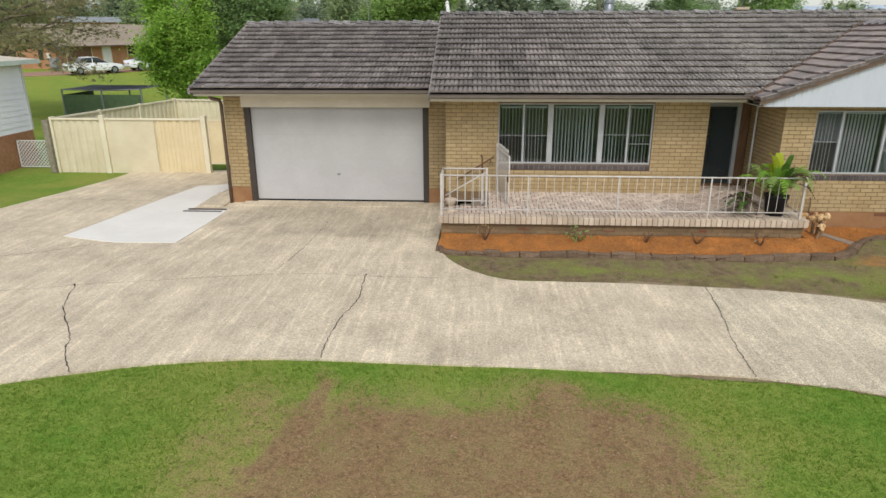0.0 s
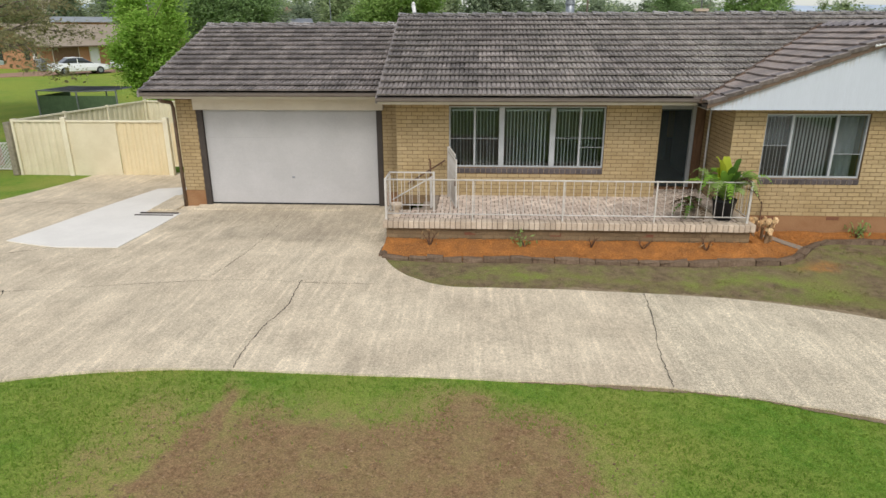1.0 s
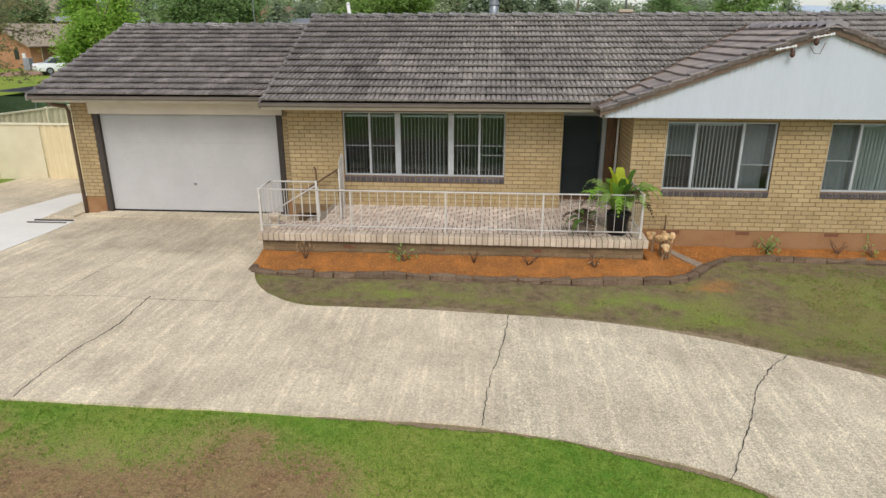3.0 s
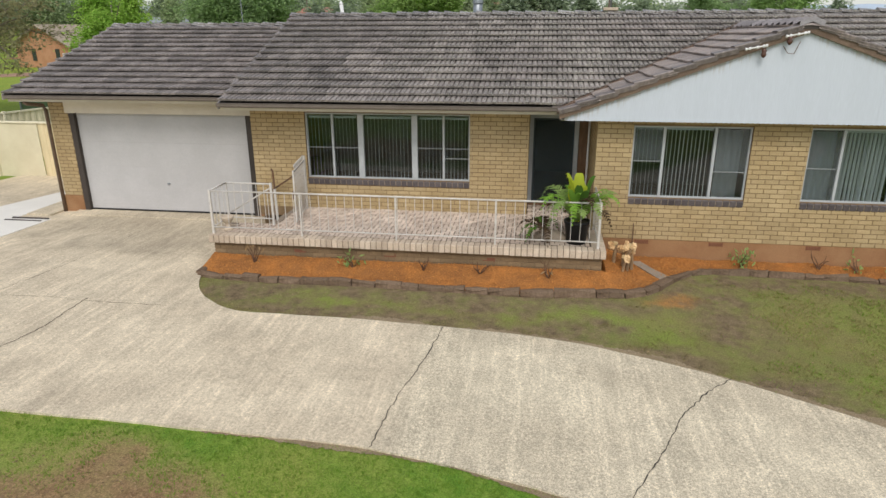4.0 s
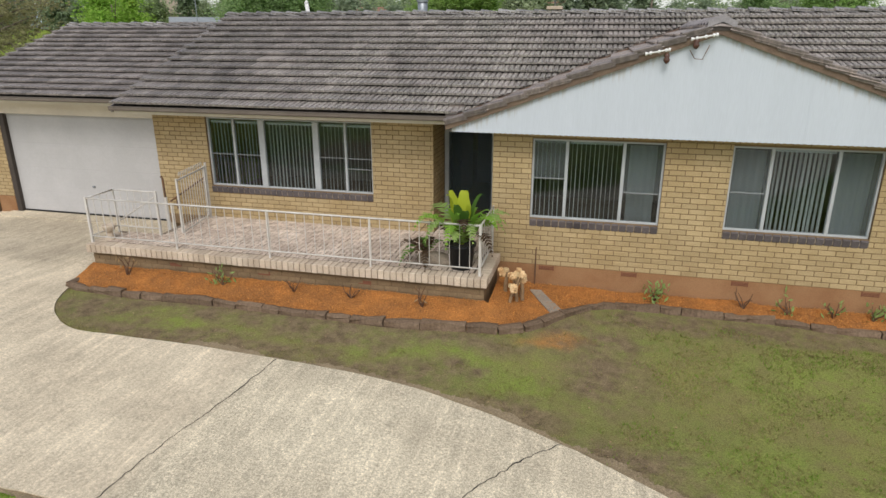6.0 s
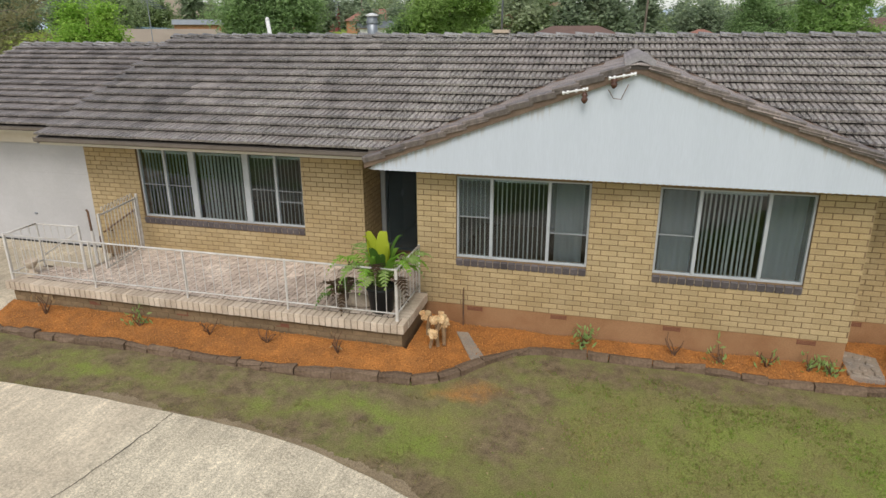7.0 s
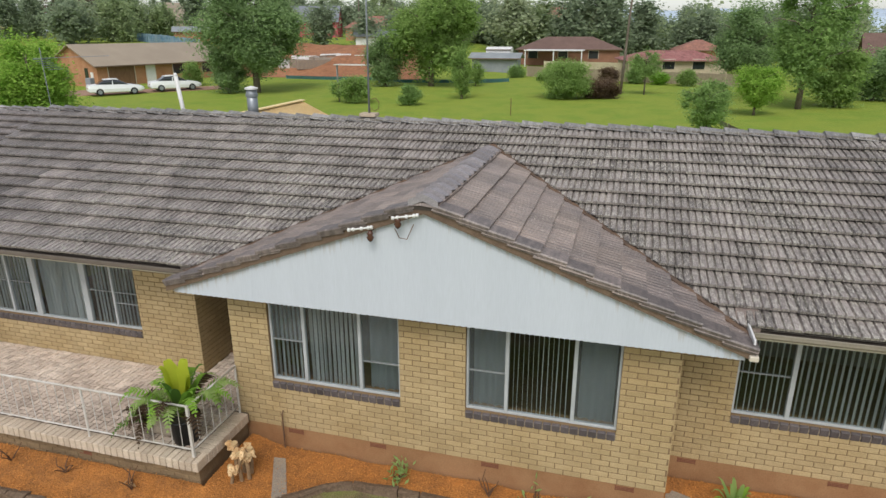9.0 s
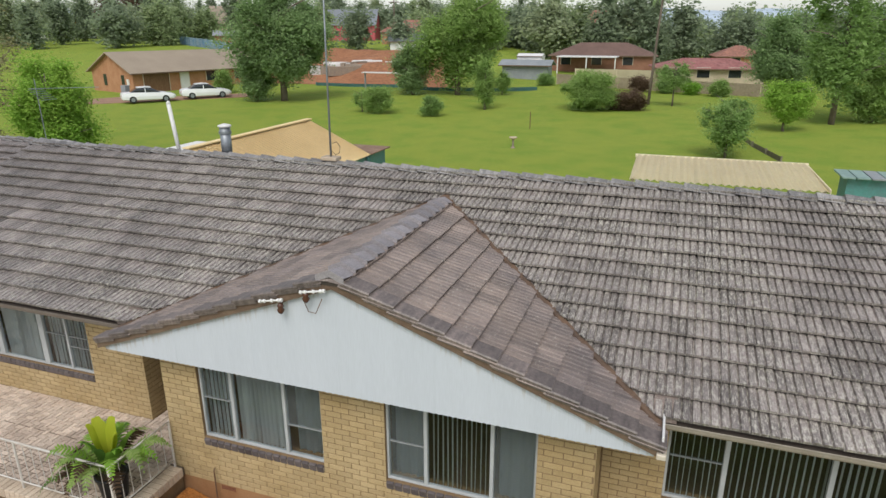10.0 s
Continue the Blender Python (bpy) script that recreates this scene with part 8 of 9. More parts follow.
def power_pole(x, y, h):
    t = thing("power_pole", "timber power pole with crossarm above the trees", "power pole", at=(x, y, gz(x, y)))
    bm = bmesh.new()
    tube(bm, [(0, 0, -0.2), (0, 0, h)], 0.16, 8, 0.11)
    part("pole", bm, BARK, t)
    part("crossarm", boxes((-1.1, 1.1, -0.06, 0.06, h - 0.7, h - 0.55)), BARK, t)


power_pole(0.3, 146.0, 8.6)
power_pole(-41.0, 132.0, 9.5)


# ---- pieces of walls, roofs, porch and lawn ----
def limit_pieces(name, mesh, placed, parent, near, material, limit=300):
    """placed: matrices. The nearest become objects on one mesh, the rest one joined mesh."""
    placed = sorted(placed, key=lambda m: (m.translation.xy - Vector(near)).length)
    for m in placed[:limit]:
        o = new(name, mesh)
        o.parent = parent
        o.matrix_basis = m
    rest = placed[limit:]
    if rest:
        co = np.array([v.co[:] for v in mesh.vertices])
        vs, fs = [], []
        for m in rest:
            a = np.array(m)
            base = len(vs)
            vs += list(map(tuple, co @ a[:3, :3].T + a[:3, 3]))
            fs += [tuple(base + i for i in p.vertices) for p in mesh.polygons]
        joined = raw(name + "s", vs, fs, material)
        for extra in list(mesh.materials)[1:]:
            joined.materials.append(extra)
        joined.polygons.foreach_set("material_index", [p.material_index for p in mesh.polygons] * len(rest))
        o = new(name + "s", joined)
        o.parent = parent
        tagged(o, kind="stuff")


def brick_mesh(material, l=0.2285, h=0.0745, d=0.02, c=0.004):
    """A brick's face with worn arrises; x along, z up, front at -y."""
    bm = bmesh.new()
    b = [bm.verts.new(p) for p in ((-l / 2, d, -h / 2), (l / 2, d, -h / 2), (l / 2, d, h / 2), (-l / 2, d, h / 2))]
    m = [bm.verts.new(p) for p in ((-l / 2, c, -h / 2), (l / 2, c, -h / 2), (l / 2, c, h / 2), (-l / 2, c, h / 2))]
    f = [bm.verts.new(p) for p in ((-l / 2 + c, 0, -h / 2 + c), (l / 2 - c, 0, -h / 2 + c), (l / 2 - c, 0, h / 2 - c), (-l / 2 + c, 0, h / 2 - c))]
    bm.faces.new(f)
    for i in range(4):
        j = (i + 1) % 4
        bm.faces.new((b[i], b[j], m[j], m[i]))
        bm.faces.new((m[i], m[j], f[j], f[i]))
    return mesh_of("brick", bm, material)


BRICKM = brick_mesh(BRICK)
BASEBRICK = brick_mesh(PORCHWALL)


def lay_bricks(wall, u0, u1, z0, z1, holes, face, axis, sign, near, mesh=BRICKM, material=BRICK, seed=1, limit=300):
    """Stretcher bond on a wall face. axis 'x': faces -y; axis 'y': the face looks along sign * x."""
    rnd = random.Random(seed)
    pitch, course = 0.24, 0.0862
    out = []
    k = 0
    z = z0
    while z + course * 0.6 < z1:
        off = 0.0 if k % 2 == 0 else -0.12
        u = u0 + off
        while u < u1:
            a, b = max(u, u0), min(u + 0.23, u1)
            zc = z + 0.038 + 0.005
            spans = [(a, b)]
            for h in holes:
                if h[2] - 0.1 < zc - 0.03 < h[3] - 0.02 or h[2] - 0.1 < zc + 0.03 < h[3] - 0.02:
                    spans = [s for t in spans for s in ((t[0], min(t[1], h[0] - 0.002)), (max(t[0], h[1] + 0.002), t[1])) if s[1] - s[0] > 0.03]
            for s in spans:
                if s[1] - s[0] < 0.03:
                    continue
                sc = (s[1] - s[0]) / 0.23
                c = (s[0] + s[1]) / 2
                hgt = min(1.0, (z1 - z) / 0.08)
                j = rnd.uniform(-0.0015, 0.0015)
                if axis == "x":
                    m = pose(c, face + j, zc, rnd.uniform(-0.3, 0.3), 0, rnd.uniform(-0.4, 0.4))
                else:
                    m = pose(face + j, c, zc, 0, 0, 90 * sign + rnd.uniform(-0.4, 0.4))
                out.append(m @ Matrix.Diagonal((sc, 1, hgt, 1)))
            u += pitch
        z += course
        k += 1
    limit_pieces("brick", mesh, out, wall, near, material, limit)


lay_bricks(wall_garage_left, -6.32, -5.83, 0.4, 2.7, [], W_GAR, "x", 1, (-6, 15.7), seed=2)
lay_bricks(wall_garage_right, -1.28, -0.8, 0.4, 2.7, [], W_GAR, "x", 1, (-1, 15.7), seed=3)
lay_bricks(wall_living, -0.8, 5.0, 0.6, 2.735, [WIN1], W_LIV, "x", 1, (3.5, 14.6), seed=4)
lay_bricks(wall_gable, 6.24, 12.62, 0.45, 2.7, [WIN2, WIN3], W_GAB, "x", 1, (10.5, 13.7), seed=5, limit=480)
lay_bricks(wall_east, 12.64, X_END, 0.45, 2.735, [WIN4], W_LIV, "x", 1, (13, 14.6), seed=6)
lay_bricks(wall_entry_left, W_LIV + 0.01, W_ENT, 0.6, 2.735, [], 5.0, "y", 1, (5, 14.6), seed=7)
lay_bricks(wall_entry_right, W_GAB + 0.01, W_ENT, 0.6, 2.69, [], 6.24, "y", -1, (6.24, 13.7), seed=8)
lay_bricks(wall_gable_return, W_GAB + 0.01, W_LIV, 0.45, 2.6, [], 12.62, "y", 1, (12.6, 13.7), seed=9)
lay_bricks(porch_base, -0.78, 6.36, 0.07, 0.46, [], 12.51, "x", 1, (3, 12.5), BASEBRICK, PORCHWALL, seed=10)


# porch coping and pavers
def coping():
    top = thing("porch_coping", "pale worn brick-on-edge coping round the porch floor", "coping", kind="structure")
    pitch = 0.104
    me = mesh_of("coping_brick", soften(boxes((-pitch / 2 + 0.005, pitch / 2 - 0.005, 0, 0.235, -0.15, 0)), 0.007, 1), COPING)
    part("bed", boxes((-0.82, 6.4, 12.435, 12.65, 0.472, PZ - 0.012), (-0.82, -0.6, 12.65, 13.28, 0.472, PZ - 0.012), (6.17, 6.4, 12.65, 13.74, 0.472, PZ - 0.012)), GROUT, top, "mortar under the coping")
    rnd = random.Random(3)
    k = round(7.24 / pitch)
    for i in range(k):
        o = new("coping_brick", me)
        o.parent = top
        o.matrix_basis = pose(-0.84 + (i + 0.5) * 7.26 / k, 12.42, PZ + rnd.uniform(-0.003, 0.003), rnd.uniform(-0.6, 0.6), 0, rnd.uniform(-0.8, 0.8))
    for i in range(5):
        o = new("coping_brick", me)
        o.parent = top
        o.matrix_basis = pose(-0.84, 12.715 + i * pitch, PZ, 0, 0, -90)
    for i in range(10):
        o = new("coping_brick", me)
        o.parent = top
        o.matrix_basis = pose(6.42, 12.715 + i * pitch, PZ, 0, 0, 90)


coping()


def pavers():
    top = thing("porch_paving", "pinkish clay pavers laid herringbone on the porch floor", "paving", kind="structure")
    part("bed", boxes((-0.6, 6.17, 12.66, 13.28, PZ - 0.03, PZ - 0.008)), GROUT, top)
    rects = [(-0.6, 6.16, 12.66, 13.28), (0.17, 6.16, 13.28, 13.75), (0.17, 6.23, 13.75, 14.615), (5.01, 6.23, 14.615, 15.45)]
    w = 0.088
    bm = bmesh.new()
    g = 0.006
    box(bm, -w + g, w - g, -w / 2 + g, w / 2 - g, -0.02, 0.0)
    for v in bm.verts:
        if v.co.z > -0.01:
            v.co.x *= 0.95
            v.co.y *= 0.9
    me = mesh_of("paver", bm, PAVER)
    rnd = random.Random(8)
    out = []
    for a in range(-80, 150):
        for b in range(-50, 80):
            ox, oy = a + 4 * b, a
            for (lx, ly, vert) in ((ox + 1, oy + 0.5, False), (ox + 0.5, oy + 2, True)):
                x, y = -0.7 + lx * w, 12.5 + ly * w
                if not (-0.8 < x < 6.4 and 12.5 < y < 15.5):
                    continue
                hx, hy = (w / 2, w) if vert else (w, w / 2)
                for r in rects:
                    x0, x1, y0, y1 = max(x - hx, r[0]), min(x + hx, r[1]), max(y - hy, r[2]), min(y + hy, r[3])
                    if x1 - x0 > 0.03 and y1 - y0 > 0.03:
                        lx_, ly_ = ((y1 - y0) / (2 * w), (x1 - x0) / w) if vert else ((x1 - x0) / (2 * w), (y1 - y0) / w)
                        out.append(pose((x0 + x1) / 2, (y0 + y1) / 2, PZ + rnd.uniform(-0.005, 0.003), rnd.uniform(-1.2, 1.2), rnd.uniform(-1.2, 1.2), 90 if vert else 0) @ Matrix.Diagonal((lx_, ly_, 1, 1)))
    limit_pieces("paver", me, out, top, (5.5, 12.8), PAVER)


pavers()


# roof tiles
TW, TG, TL = 0.3, 0.332, 0.4


def tile_mesh(material, edge, rib, nose_z, lip_h, foot_h):
    """Concrete tile with three low rolls and an undercut nose; x across, y up the slope."""
    bm = bmesh.new()
    prof = [(-TW / 2 - 0.007, -0.008)]
    for k in range(3):
        u = -TW / 2 + 0.004 + k * 0.0975
        prof += [(u, 0.0), (u + 0.013, rib), (u + 0.08, rib), (u + 0.094, 0.0)]
    prof.append((TW / 2 + 0.001, 0.0))
    nose = [bm.verts.new((u, 0, nose_z + h)) for u, h in prof]
    lip = [bm.verts.new((u, 0.003, nose_z - lip_h + h * 0.75)) for u, h in prof]
    head = [bm.verts.new((u, TL, -0.028 + h)) for u, h in prof]
    for i in range(len(prof) - 1):
        bm.faces.new((nose[i], nose[i + 1], head[i + 1], head[i]))
        bm.faces.new((lip[i], lip[i + 1], nose[i + 1], nose[i])).material_index = 1
    ul, ur = [bm.verts.new((u, 0.11, nose_z - lip_h)) for u in (-TW / 2, TW / 2)]
    fl, fr = [bm.verts.new((u, 0.115, nose_z - foot_h)) for u in (-TW / 2, TW / 2)]
    bm.faces.new(lip[::-1] + [ul, ur])
    bm.faces.new((fl, fr, ur, ul))
    me = mesh_of("tile", bm, material)
    me.materials.append(edge)
    return me


TILE_A, TILE_B = tile_mesh(TILE, TILE_EDGE, 0.032, 0.052, 0.01, 0.06), tile_mesh(TILE2, TILE2, 0.03, 0.026, 0.014, 0.03)


def lay_tiles(roof, mesh, material, u0, u1, length, place, near, keep=None, seed=1, shift=True):
    """place(u, s): the pose of a tile's nose at u along the eave and s up the slope."""
    rnd = random.Random(seed)
    out, cut = [], []
    rows, cols = int(length / TG) + 1, int((u1 - u0) / TW) + 1
    for r in range(rows):
        s = r * TG - 0.03
        if s > length - 0.1:
            break
        for c in range(cols):
            u = u0 + (c + 0.5) * TW
            if u > u1 + 0.05:
                continue
            m = place(u + rnd.uniform(-0.004, 0.004), s + rnd.uniform(-0.006, 0.006)) @ pose(0, 0, rnd.uniform(-0.002, 0.002), rnd.uniform(-0.8, 0.8), rnd.uniform(-0.4, 0.4), rnd.uniform(-0.6, 0.6))
            if s + TL > length:
                m = m @ Matrix.Diagonal((1, (length - s) / TL, 1, 1))
            if keep:
                got = [keep(m @ Vector(p)) for p in ((-0.15, 0, 0), (0.15, 0, 0), (-0.15, TL, 0), (0.15, TL, 0))]
                if max(got) <= 0:
                    continue
                if min(got) < 0:
                    cut.append(m)
                    continue
            out.append(m)
    limit_pieces("tile", mesh, out, roof, near, material)
    return cut


def cut_tiles(roof, mesh, cut, side):
    """Tiles cut along the valley: keeps the part on the given side of each half's valley line."""
    for m in cut:
        bm = bmesh.new()
        bm.from_mesh(mesh)
        bm.transform(m)
        s = 1 if m.translation.x > GX else -1
        p0 = Vector((GX, Y_APEX, 0))
        d = Vector((s, -V_SLOPE, 0)).normalized()
        nrm = Vector((d.y, -d.x, 0)) * s
        if nrm.y < 0:
            nrm = -nrm
        bmesh.ops.bisect_plane(bm, geom=bm.verts[:] + bm.edges[:] + bm.faces[:], plane_co=p0 + nrm * (0.02 if side > 0 else -0.012), plane_no=nrm * side, clear_inner=True)
        if len(bm.faces) == 0:
            bm.free()
            continue
        me = bpy.data.meshes.new("cut_tile")
        bm.to_mesh(me)
        bm.free()
        for m_ in mesh.materials:
            me.materials.append(m_)
        o = new("tile", me)
        o.parent = roof


def valley(p):
    dx = abs(p.x - GX)
    if dx > G_HALF + 0.02:
        return 1.0
    return p.y - (Y_APEX - V_SLOPE * dx)


ANG = math.degrees(math.atan(SLOPE))
GANG = math.degrees(math.atan(G_SL))
CS = math.cos(math.atan(SLOPE))
CG = math.cos(math.atan(G_SL))


def on_main(u, s):
    return pose(u, Y_EAVE + s * CS, Z_EAVE + s * CS * SLOPE, ANG, 0, 0)


def on_east(u, s):
    return pose(u, Y_EAVE_E + s * CS, z_main(Y_EAVE_E) + s * CS * SLOPE, ANG, 0, 0)


def on_garage(u, s):
    c = math.cos(math.atan(SLOPE_G))
    return pose(u, Y_EAVE_G + s * c, Z_EAVE_G + s * c * SLOPE_G, math.degrees(math.atan(SLOPE_G)), 0, 0)


cuts = lay_tiles(roof_main, TILE_A, TILE, -1.1, GX - 0.03, (Y_RIDGE - Y_EAVE) / CS, on_main, (5, 15), valley, 21)
cut_tiles(roof_main, TILE_A, cuts, 1)
cuts = lay_tiles(roof_main, TILE_A, TILE, GX - 0.03, X_END + 0.4, (Y_RIDGE - Y_EAVE_E) / CS, on_east, (13, 14.5), valley, 24)
cut_tiles(roof_main, TILE_A, cuts, 1)
lay_tiles(roof_garage, TILE_A, TILE, -6.82, -1.14, (Y_RIDGE_G - Y_EAVE_G) * math.hypot(1, SLOPE_G), on_garage, (-3, 15), None, 22)
for s in (-1, 1):
    def on_gable(u, q, s=s):
        return pose(GX + s * (G_HALF - q * CG), u, GE + q * CG * G_SL - SAG * (u - G_FRONT) * q * CG / G_HALF, 0, 0, 90 * s) @ pose(0, 0, 0, GANG, 0, 0)
    cuts = lay_tiles(roof_gable, TILE_B, TILE2, G_FRONT - 0.06, 18.6, G_HALF / CG, on_gable, (GX + 2 * s, 13.4), lambda p: -valley(p), 25 + s)
    cut_tiles(roof_gable, TILE_B, cuts, -1)


def cap_mesh(material, ln=0.362, step=0.045):
    bm = bmesh.new()
    prof = [(-0.19, -0.05), (-0.1, -0.006), (0.0, 0.034), (0.1, -0.006), (0.19, -0.05)]
    inner = [(0.19, -0.08), (0.1, -0.036), (0, 0.004), (-0.1, -0.036), (-0.19, -0.08)]
    ring = []
    for y, g in ((0, 1.0), (ln * 0.5, 0.99), (ln, 0.97)):
        ring.append([bm.verts.new((x * g, y, z * g + (step - (step + 0.005) * y / ln))) for x, z in prof])
    for a, b in zip(ring, ring[1:]):
        for i in range(4):
            bm.faces.new((a[i], a[i + 1], b[i + 1], b[i]))
    inn = [bm.verts.new((x, 0, z)) for x, z in inner]
    bm.faces.new(ring[0] + inn)
    return mesh_of("ridge_cap", bm, material)


CAP, CAP_PALE = cap_mesh(RIDGE, 0.345, 0.06), cap_mesh(RIDGE_PALE, 0.4, 0.036)


def ridge(parent, a, b, seed, mesh, pitch=0.39):
    rnd = random.Random(seed)
    a, b = Vector(a), Vector(b)
    n = round((b - a).length / pitch)
    ang = math.degrees(math.atan2(b.y - a.y, b.x - a.x)) - 90
    for i in range(n):
        p = a.lerp(b, i / n)
        o = new("ridge_cap", mesh)
        o.parent = parent
        o.matrix_basis = pose(p.x, p.y, p.z + rnd.uniform(-0.006, 0.006), rnd.uniform(-0.5, 0.3), rnd.uniform(-1.2, 1.2), ang + rnd.uniform(-1, 1))


ridge(roof_main, (-1.14, Y_RIDGE, ZR + 0.01), (X_END + 0.4, Y_RIDGE, ZR + 0.01), 31, CAP_PALE)
ridge(roof_garage, (-6.84, Y_RIDGE_G, ZRG + 0.01), (-1.2, Y_RIDGE_G, ZRG + 0.01), 32, CAP_PALE)
ridge(roof_gable, (GX, G_FRONT - 0.055, G_TOP + 0.02), (GX, Y_APEX - 0.1, Z_APEX + 0.012), 33, CAP, 0.315)


def verge_caps():
    """Folded verge tiles lapping up both rakes of the gable."""
    me = bmesh.new()
    ln = 0.37
    prof = [(0.0, -0.075), (-0.012, 0.0), (0.0, 0.018), (0.25, 0.018), (0.26, 0.0)]
    a, b = [me.verts.new((0, y, z + 0.026)) for y, z in prof], [me.verts.new((ln, y, z - 0.012)) for y, z in prof]
    c = [me.verts.new((0, y * 0.94 + 0.006, z - 0.004)) for y, z in prof]
    for i in range(4):
        me.faces.new((a[i], a[i + 1], b[i + 1], b[i]))
        me.faces.new((c[i], c[i + 1], a[i + 1], a[i]))
    cap = mesh_of("verge_tile", me, VERGE)
    rnd = random.Random(40)
    for s in (-1, 1):
        n = int(G_HALF / CG / TG)
        for i in range(n):
            q = i * TG - 0.035
            m = pose(GX + s * (G_HALF - q * CG), G_FRONT - 0.05, GE + q * CG * G_SL + 0.03, 0, s * GANG, 0) @ Matrix.Diagonal((-s, 1, 1, 1)) @ pose(0, 0, 0, 0, rnd.uniform(-0.6, 0.6), rnd.uniform(-0.8, 0.8))
            o = new("verge_tile", cap)
            o.parent = roof_gable
            o.matrix_basis = m


verge_caps()
# dark bedding seen between the gable's ridge caps
rbm = bmesh.new()
rr = []
for y, z in ((G_FRONT - 0.04, G_TOP), (Y_APEX - 0.05, Z_APEX)):
    rr.append([rbm.verts.new((GX + x, y, z + h)) for x, h in ((-0.15, -0.045), (0, 0.012), (0.15, -0.045), (0.15, -0.09), (-0.15, -0.09))])
for i in range(5):
    rbm.faces.new((rr[0][i], rr[0][(i + 1) % 5], rr[1][(i + 1) % 5], rr[1][i]))
rbm.faces.new(rr[0])
rbm.faces.new(rr[1][::-1])
part("ridge_bedding", rbm, DARKF, roof_gable, "dark mortar bedding under the ridge caps")
# pale flashing down the step between the two roofs, and the garage verge
fb = bmesh.new()
for x0, x1, ye, ze, yr, zr in ((-1.14, -1.1, Y_EAVE + 0.02, Z_EAVE - 0.02, Y_RIDGE - 0.05, ZR - 0.02), (-6.86, -6.8, Y_EAVE_G, Z_EAVE_G + 0.0, Y_RIDGE_G, ZRG + 0.01)):
    q = [(ye, ze), (yr, zr), (yr, zr - 0.12), (ye, ze - 0.12)]
    a = [fb.verts.new((x0, *p)) for p in q]
    b = [fb.verts.new((x1, *p)) for p in q]
    fb.faces.new(a)
    fb.faces.new(b[::-1])
    for i in range(4):
        fb.faces.new((a[i], a[(i + 1) % 4], b[(i + 1) % 4], b[i]))
solid("verge_flashing", fb, TILE, "grey mortar verge down the edge of the roof", "flashing", kind="structure")


# grass
def worn(x, y):
    """How bare the earth is, 0 to 1, near enough to the lawn's worn patches."""
    w = 0.0
    nx, ny = x + 0.5 * noise.noise((x * 0.9, y * 0.9, 1)), y + 0.5 * noise.noise((x * 0.9, y * 0.9, 7))
    for k, rows in ((1.0, EARTH), (0.6, THIN), (0.9, BARE)):
        for cx, cy, rx, ry, *more in rows:
            u, v = abs(nx - cx) / rx, abs(ny - cy) / ry
            d = math.hypot(u * u, v * v) if more[-1] is True else math.hypot(u, v)
            w = max(w, k * smooth01((1.2 - d) / 0.4))
    return w


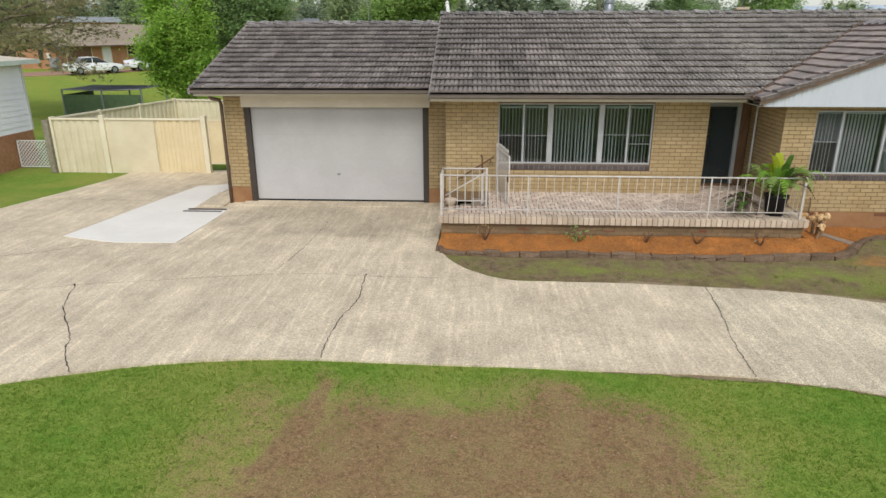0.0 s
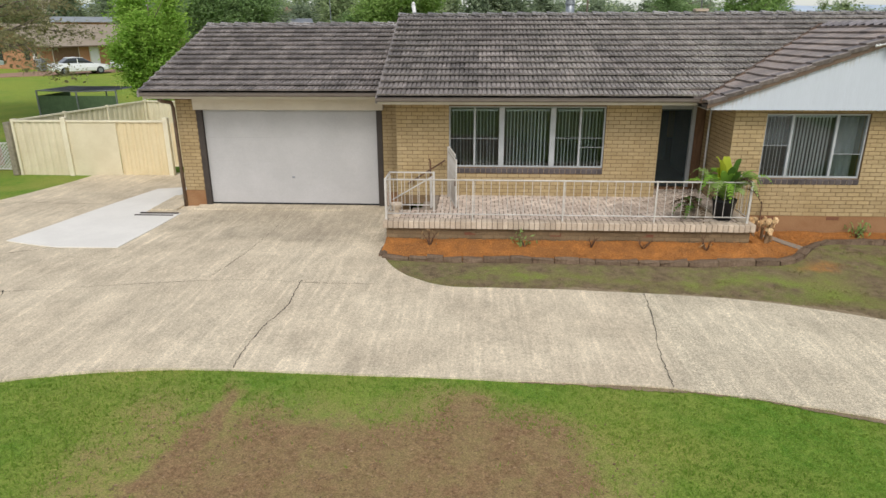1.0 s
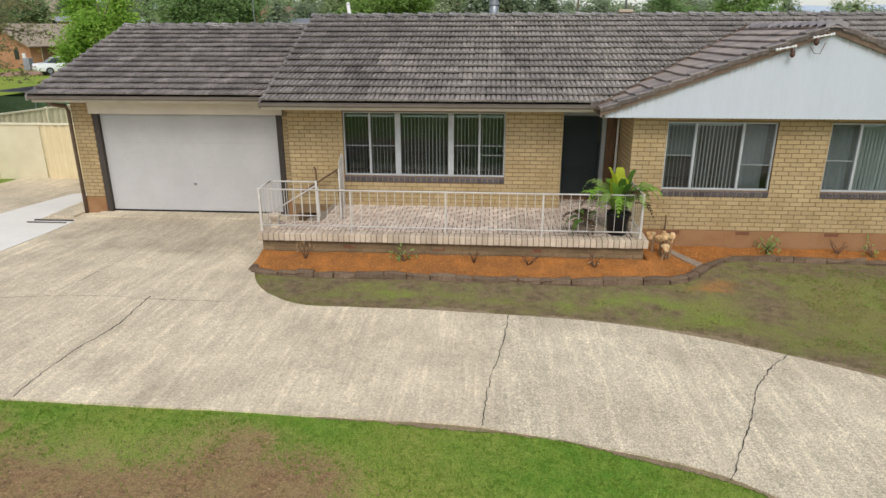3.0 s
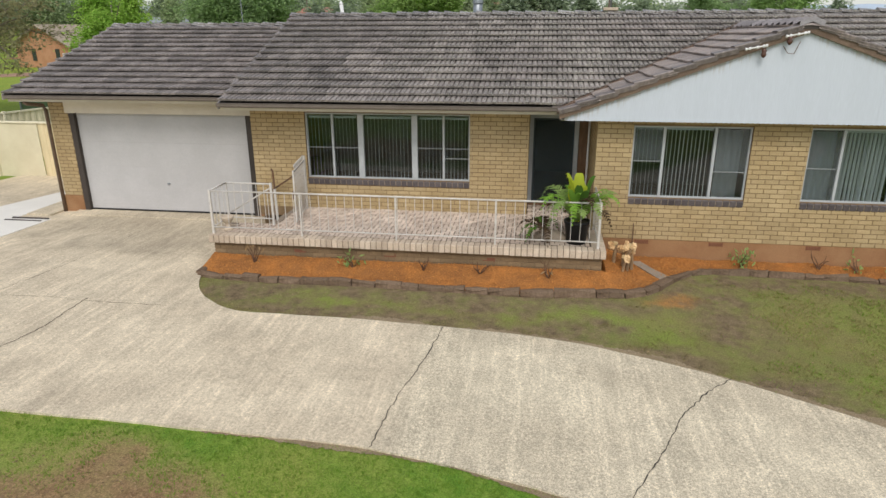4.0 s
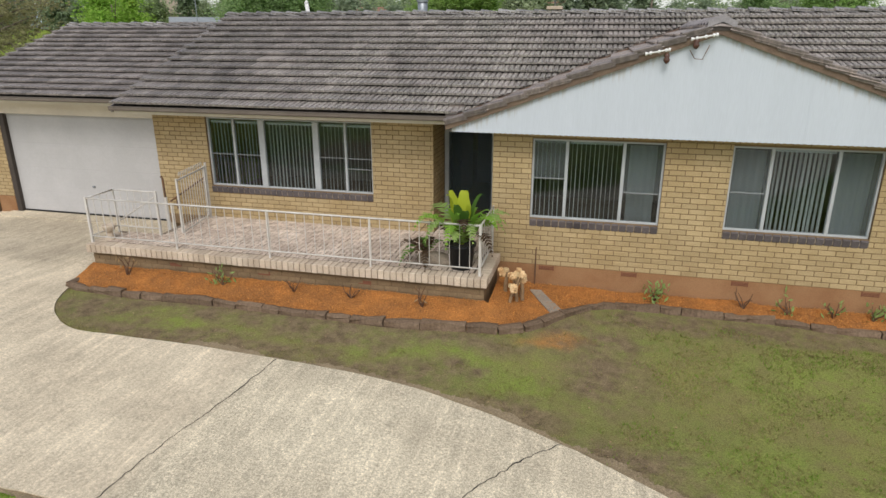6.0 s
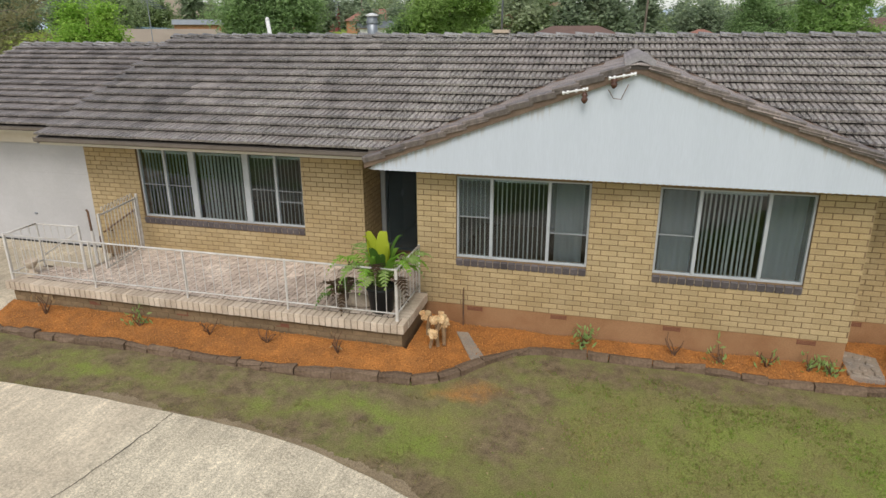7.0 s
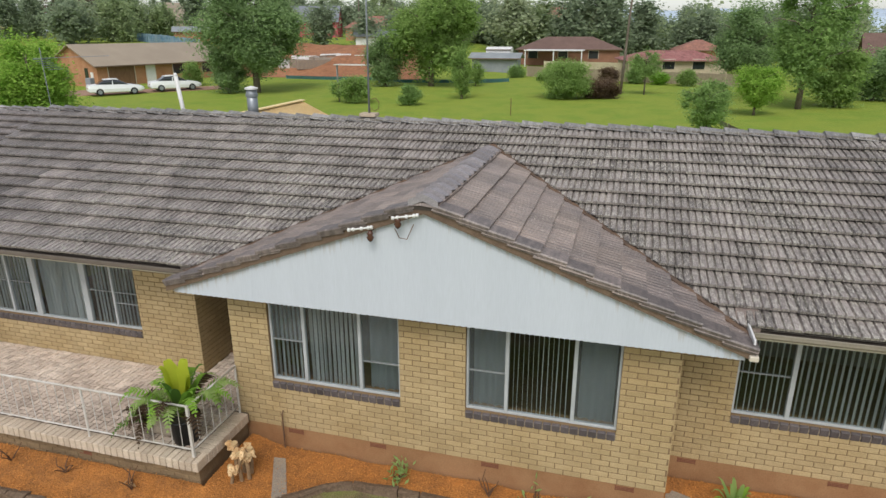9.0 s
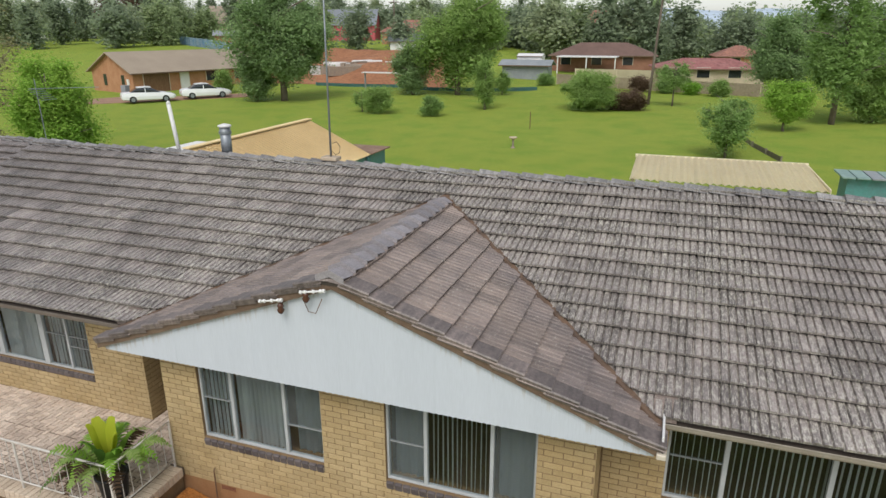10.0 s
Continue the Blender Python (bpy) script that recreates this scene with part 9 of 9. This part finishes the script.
def blades(name, area, spots, region, keep, material, label, seed, patch=0.0):
    """Short grass in small tufts over a lawn area, thin where it is worn."""
    rnd = random.Random(seed)
    vs, fs = [], []
    for _ in range(spots):
        x, y = rnd.uniform(*area[0]), rnd.uniform(*area[1])
        if not inside((x, y), region) or rnd.random() < worn(x, y) * keep + patch * smooth01(0.5 + 3 * noise.noise((x * 1.1, y * 1.1, 4)) + 1.5 * noise.noise((x * 4, y * 4, 4))):
            continue
        fade = smooth01((y - area[1][0]) / 2.2) * smooth01((area[0][1] - x) / 3.0) * smooth01((x - area[0][0]) / (2.5 if area[0][0] < -3 else 0.01))
        if rnd.random() > fade:
            continue
        z = gz(x, y) + 0.02 * noise.noise((x * 0.7, y * 0.7, 0)) - 0.004
        for _ in range(3):
            a, h, w = rnd.uniform(0, 6.28), rnd.uniform(0.015, 0.038), rnd.uniform(0.003, 0.007)
            ln = rnd.uniform(0.4, 1.5)
            px, py = x + rnd.uniform(-0.02, 0.02), y + rnd.uniform(-0.02, 0.02)
            k = len(vs)
            c, s = math.cos(a), math.sin(a)
            vs += [(px - s * w, py + c * w, z), (px + s * w, py - c * w, z), (px + c * h * ln, py + s * h * ln, z + h)]
            fs.append((k, k + 1, k + 2))
    tagged(new(name, raw(name, vs, fs, material)), label, "grass", kind="stuff")


blades("grass", ((-9.5, 11), (1.6, 7.4)), 90000, [tuple(p) for p in spline(LAWN_EDGE)], 0.985, BLADE, "short green lawn grass round a worn patch", 17)
blades("lush_grass", ((8, 19), (4.5, 13.0)), 24000, [tuple(p) for p in spline(BED_EDGE)] + [tuple(p) for p in kerb_pts[8:]] + [(20, -14)], 0.9, BLADE, "tufts of brighter grass before the garden bed", 19, 0.9)
blades("thin_grass", ((-0.7, 19), (5.0, 13.3)), 75000, [tuple(p) for p in spline(BED_EDGE)] + [tuple(p) for p in kerb_pts[8:]] + [(20, -14)], 0.85, BLADE_DRY, "thin patchy grass before the garden bed", 18, 0.85)


def litter():
    """Dry leaves and clods on the bare earth."""
    rnd = random.Random(23)
    vs, fs = [], []
    while len(fs) < 3200:
        x, y = (rnd.uniform(-3.2, 3), rnd.uniform(3.2, 6.8)) if rnd.random() < 0.55 else (rnd.uniform(-0.6, 14), rnd.uniform(9, 13))
        if inside((x, y), DRIVE) or inside((x, y), bed_poly) or rnd.random() > worn(x, y) + 0.1:
            continue
        z = gz(x, y) + 0.02 * noise.noise((x * 0.7, y * 0.7, 0)) + 0.004
        a, s = rnd.uniform(0, 6.28), rnd.uniform(0.006, 0.022)
        c, d = math.cos(a) * s, math.sin(a) * s
        k = len(vs)
        vs += [(x - c, y - d, z), (x + d * 0.6, y - c * 0.6, z + s * 0.5), (x + c, y + d, z + 0.002), (x - d * 0.6, y + c * 0.6, z + s * 0.35)]
        fs.append((k, k + 1, k + 2, k + 3))
    tagged(new("leaf_litter", raw("leaf_litter", vs, fs, LITTER)), "scattered dry leaves and crumbs on the bare earth", "leaf litter", kind="stuff")


LITTER = mat("dry_litter", (0.36, 0.25, 0.15), 0.9, (0.2, 0.13, 0.07), 3, 0.5, 40, 0.2, 0.1, random_amt=0.4, world_coords=True)
litter()
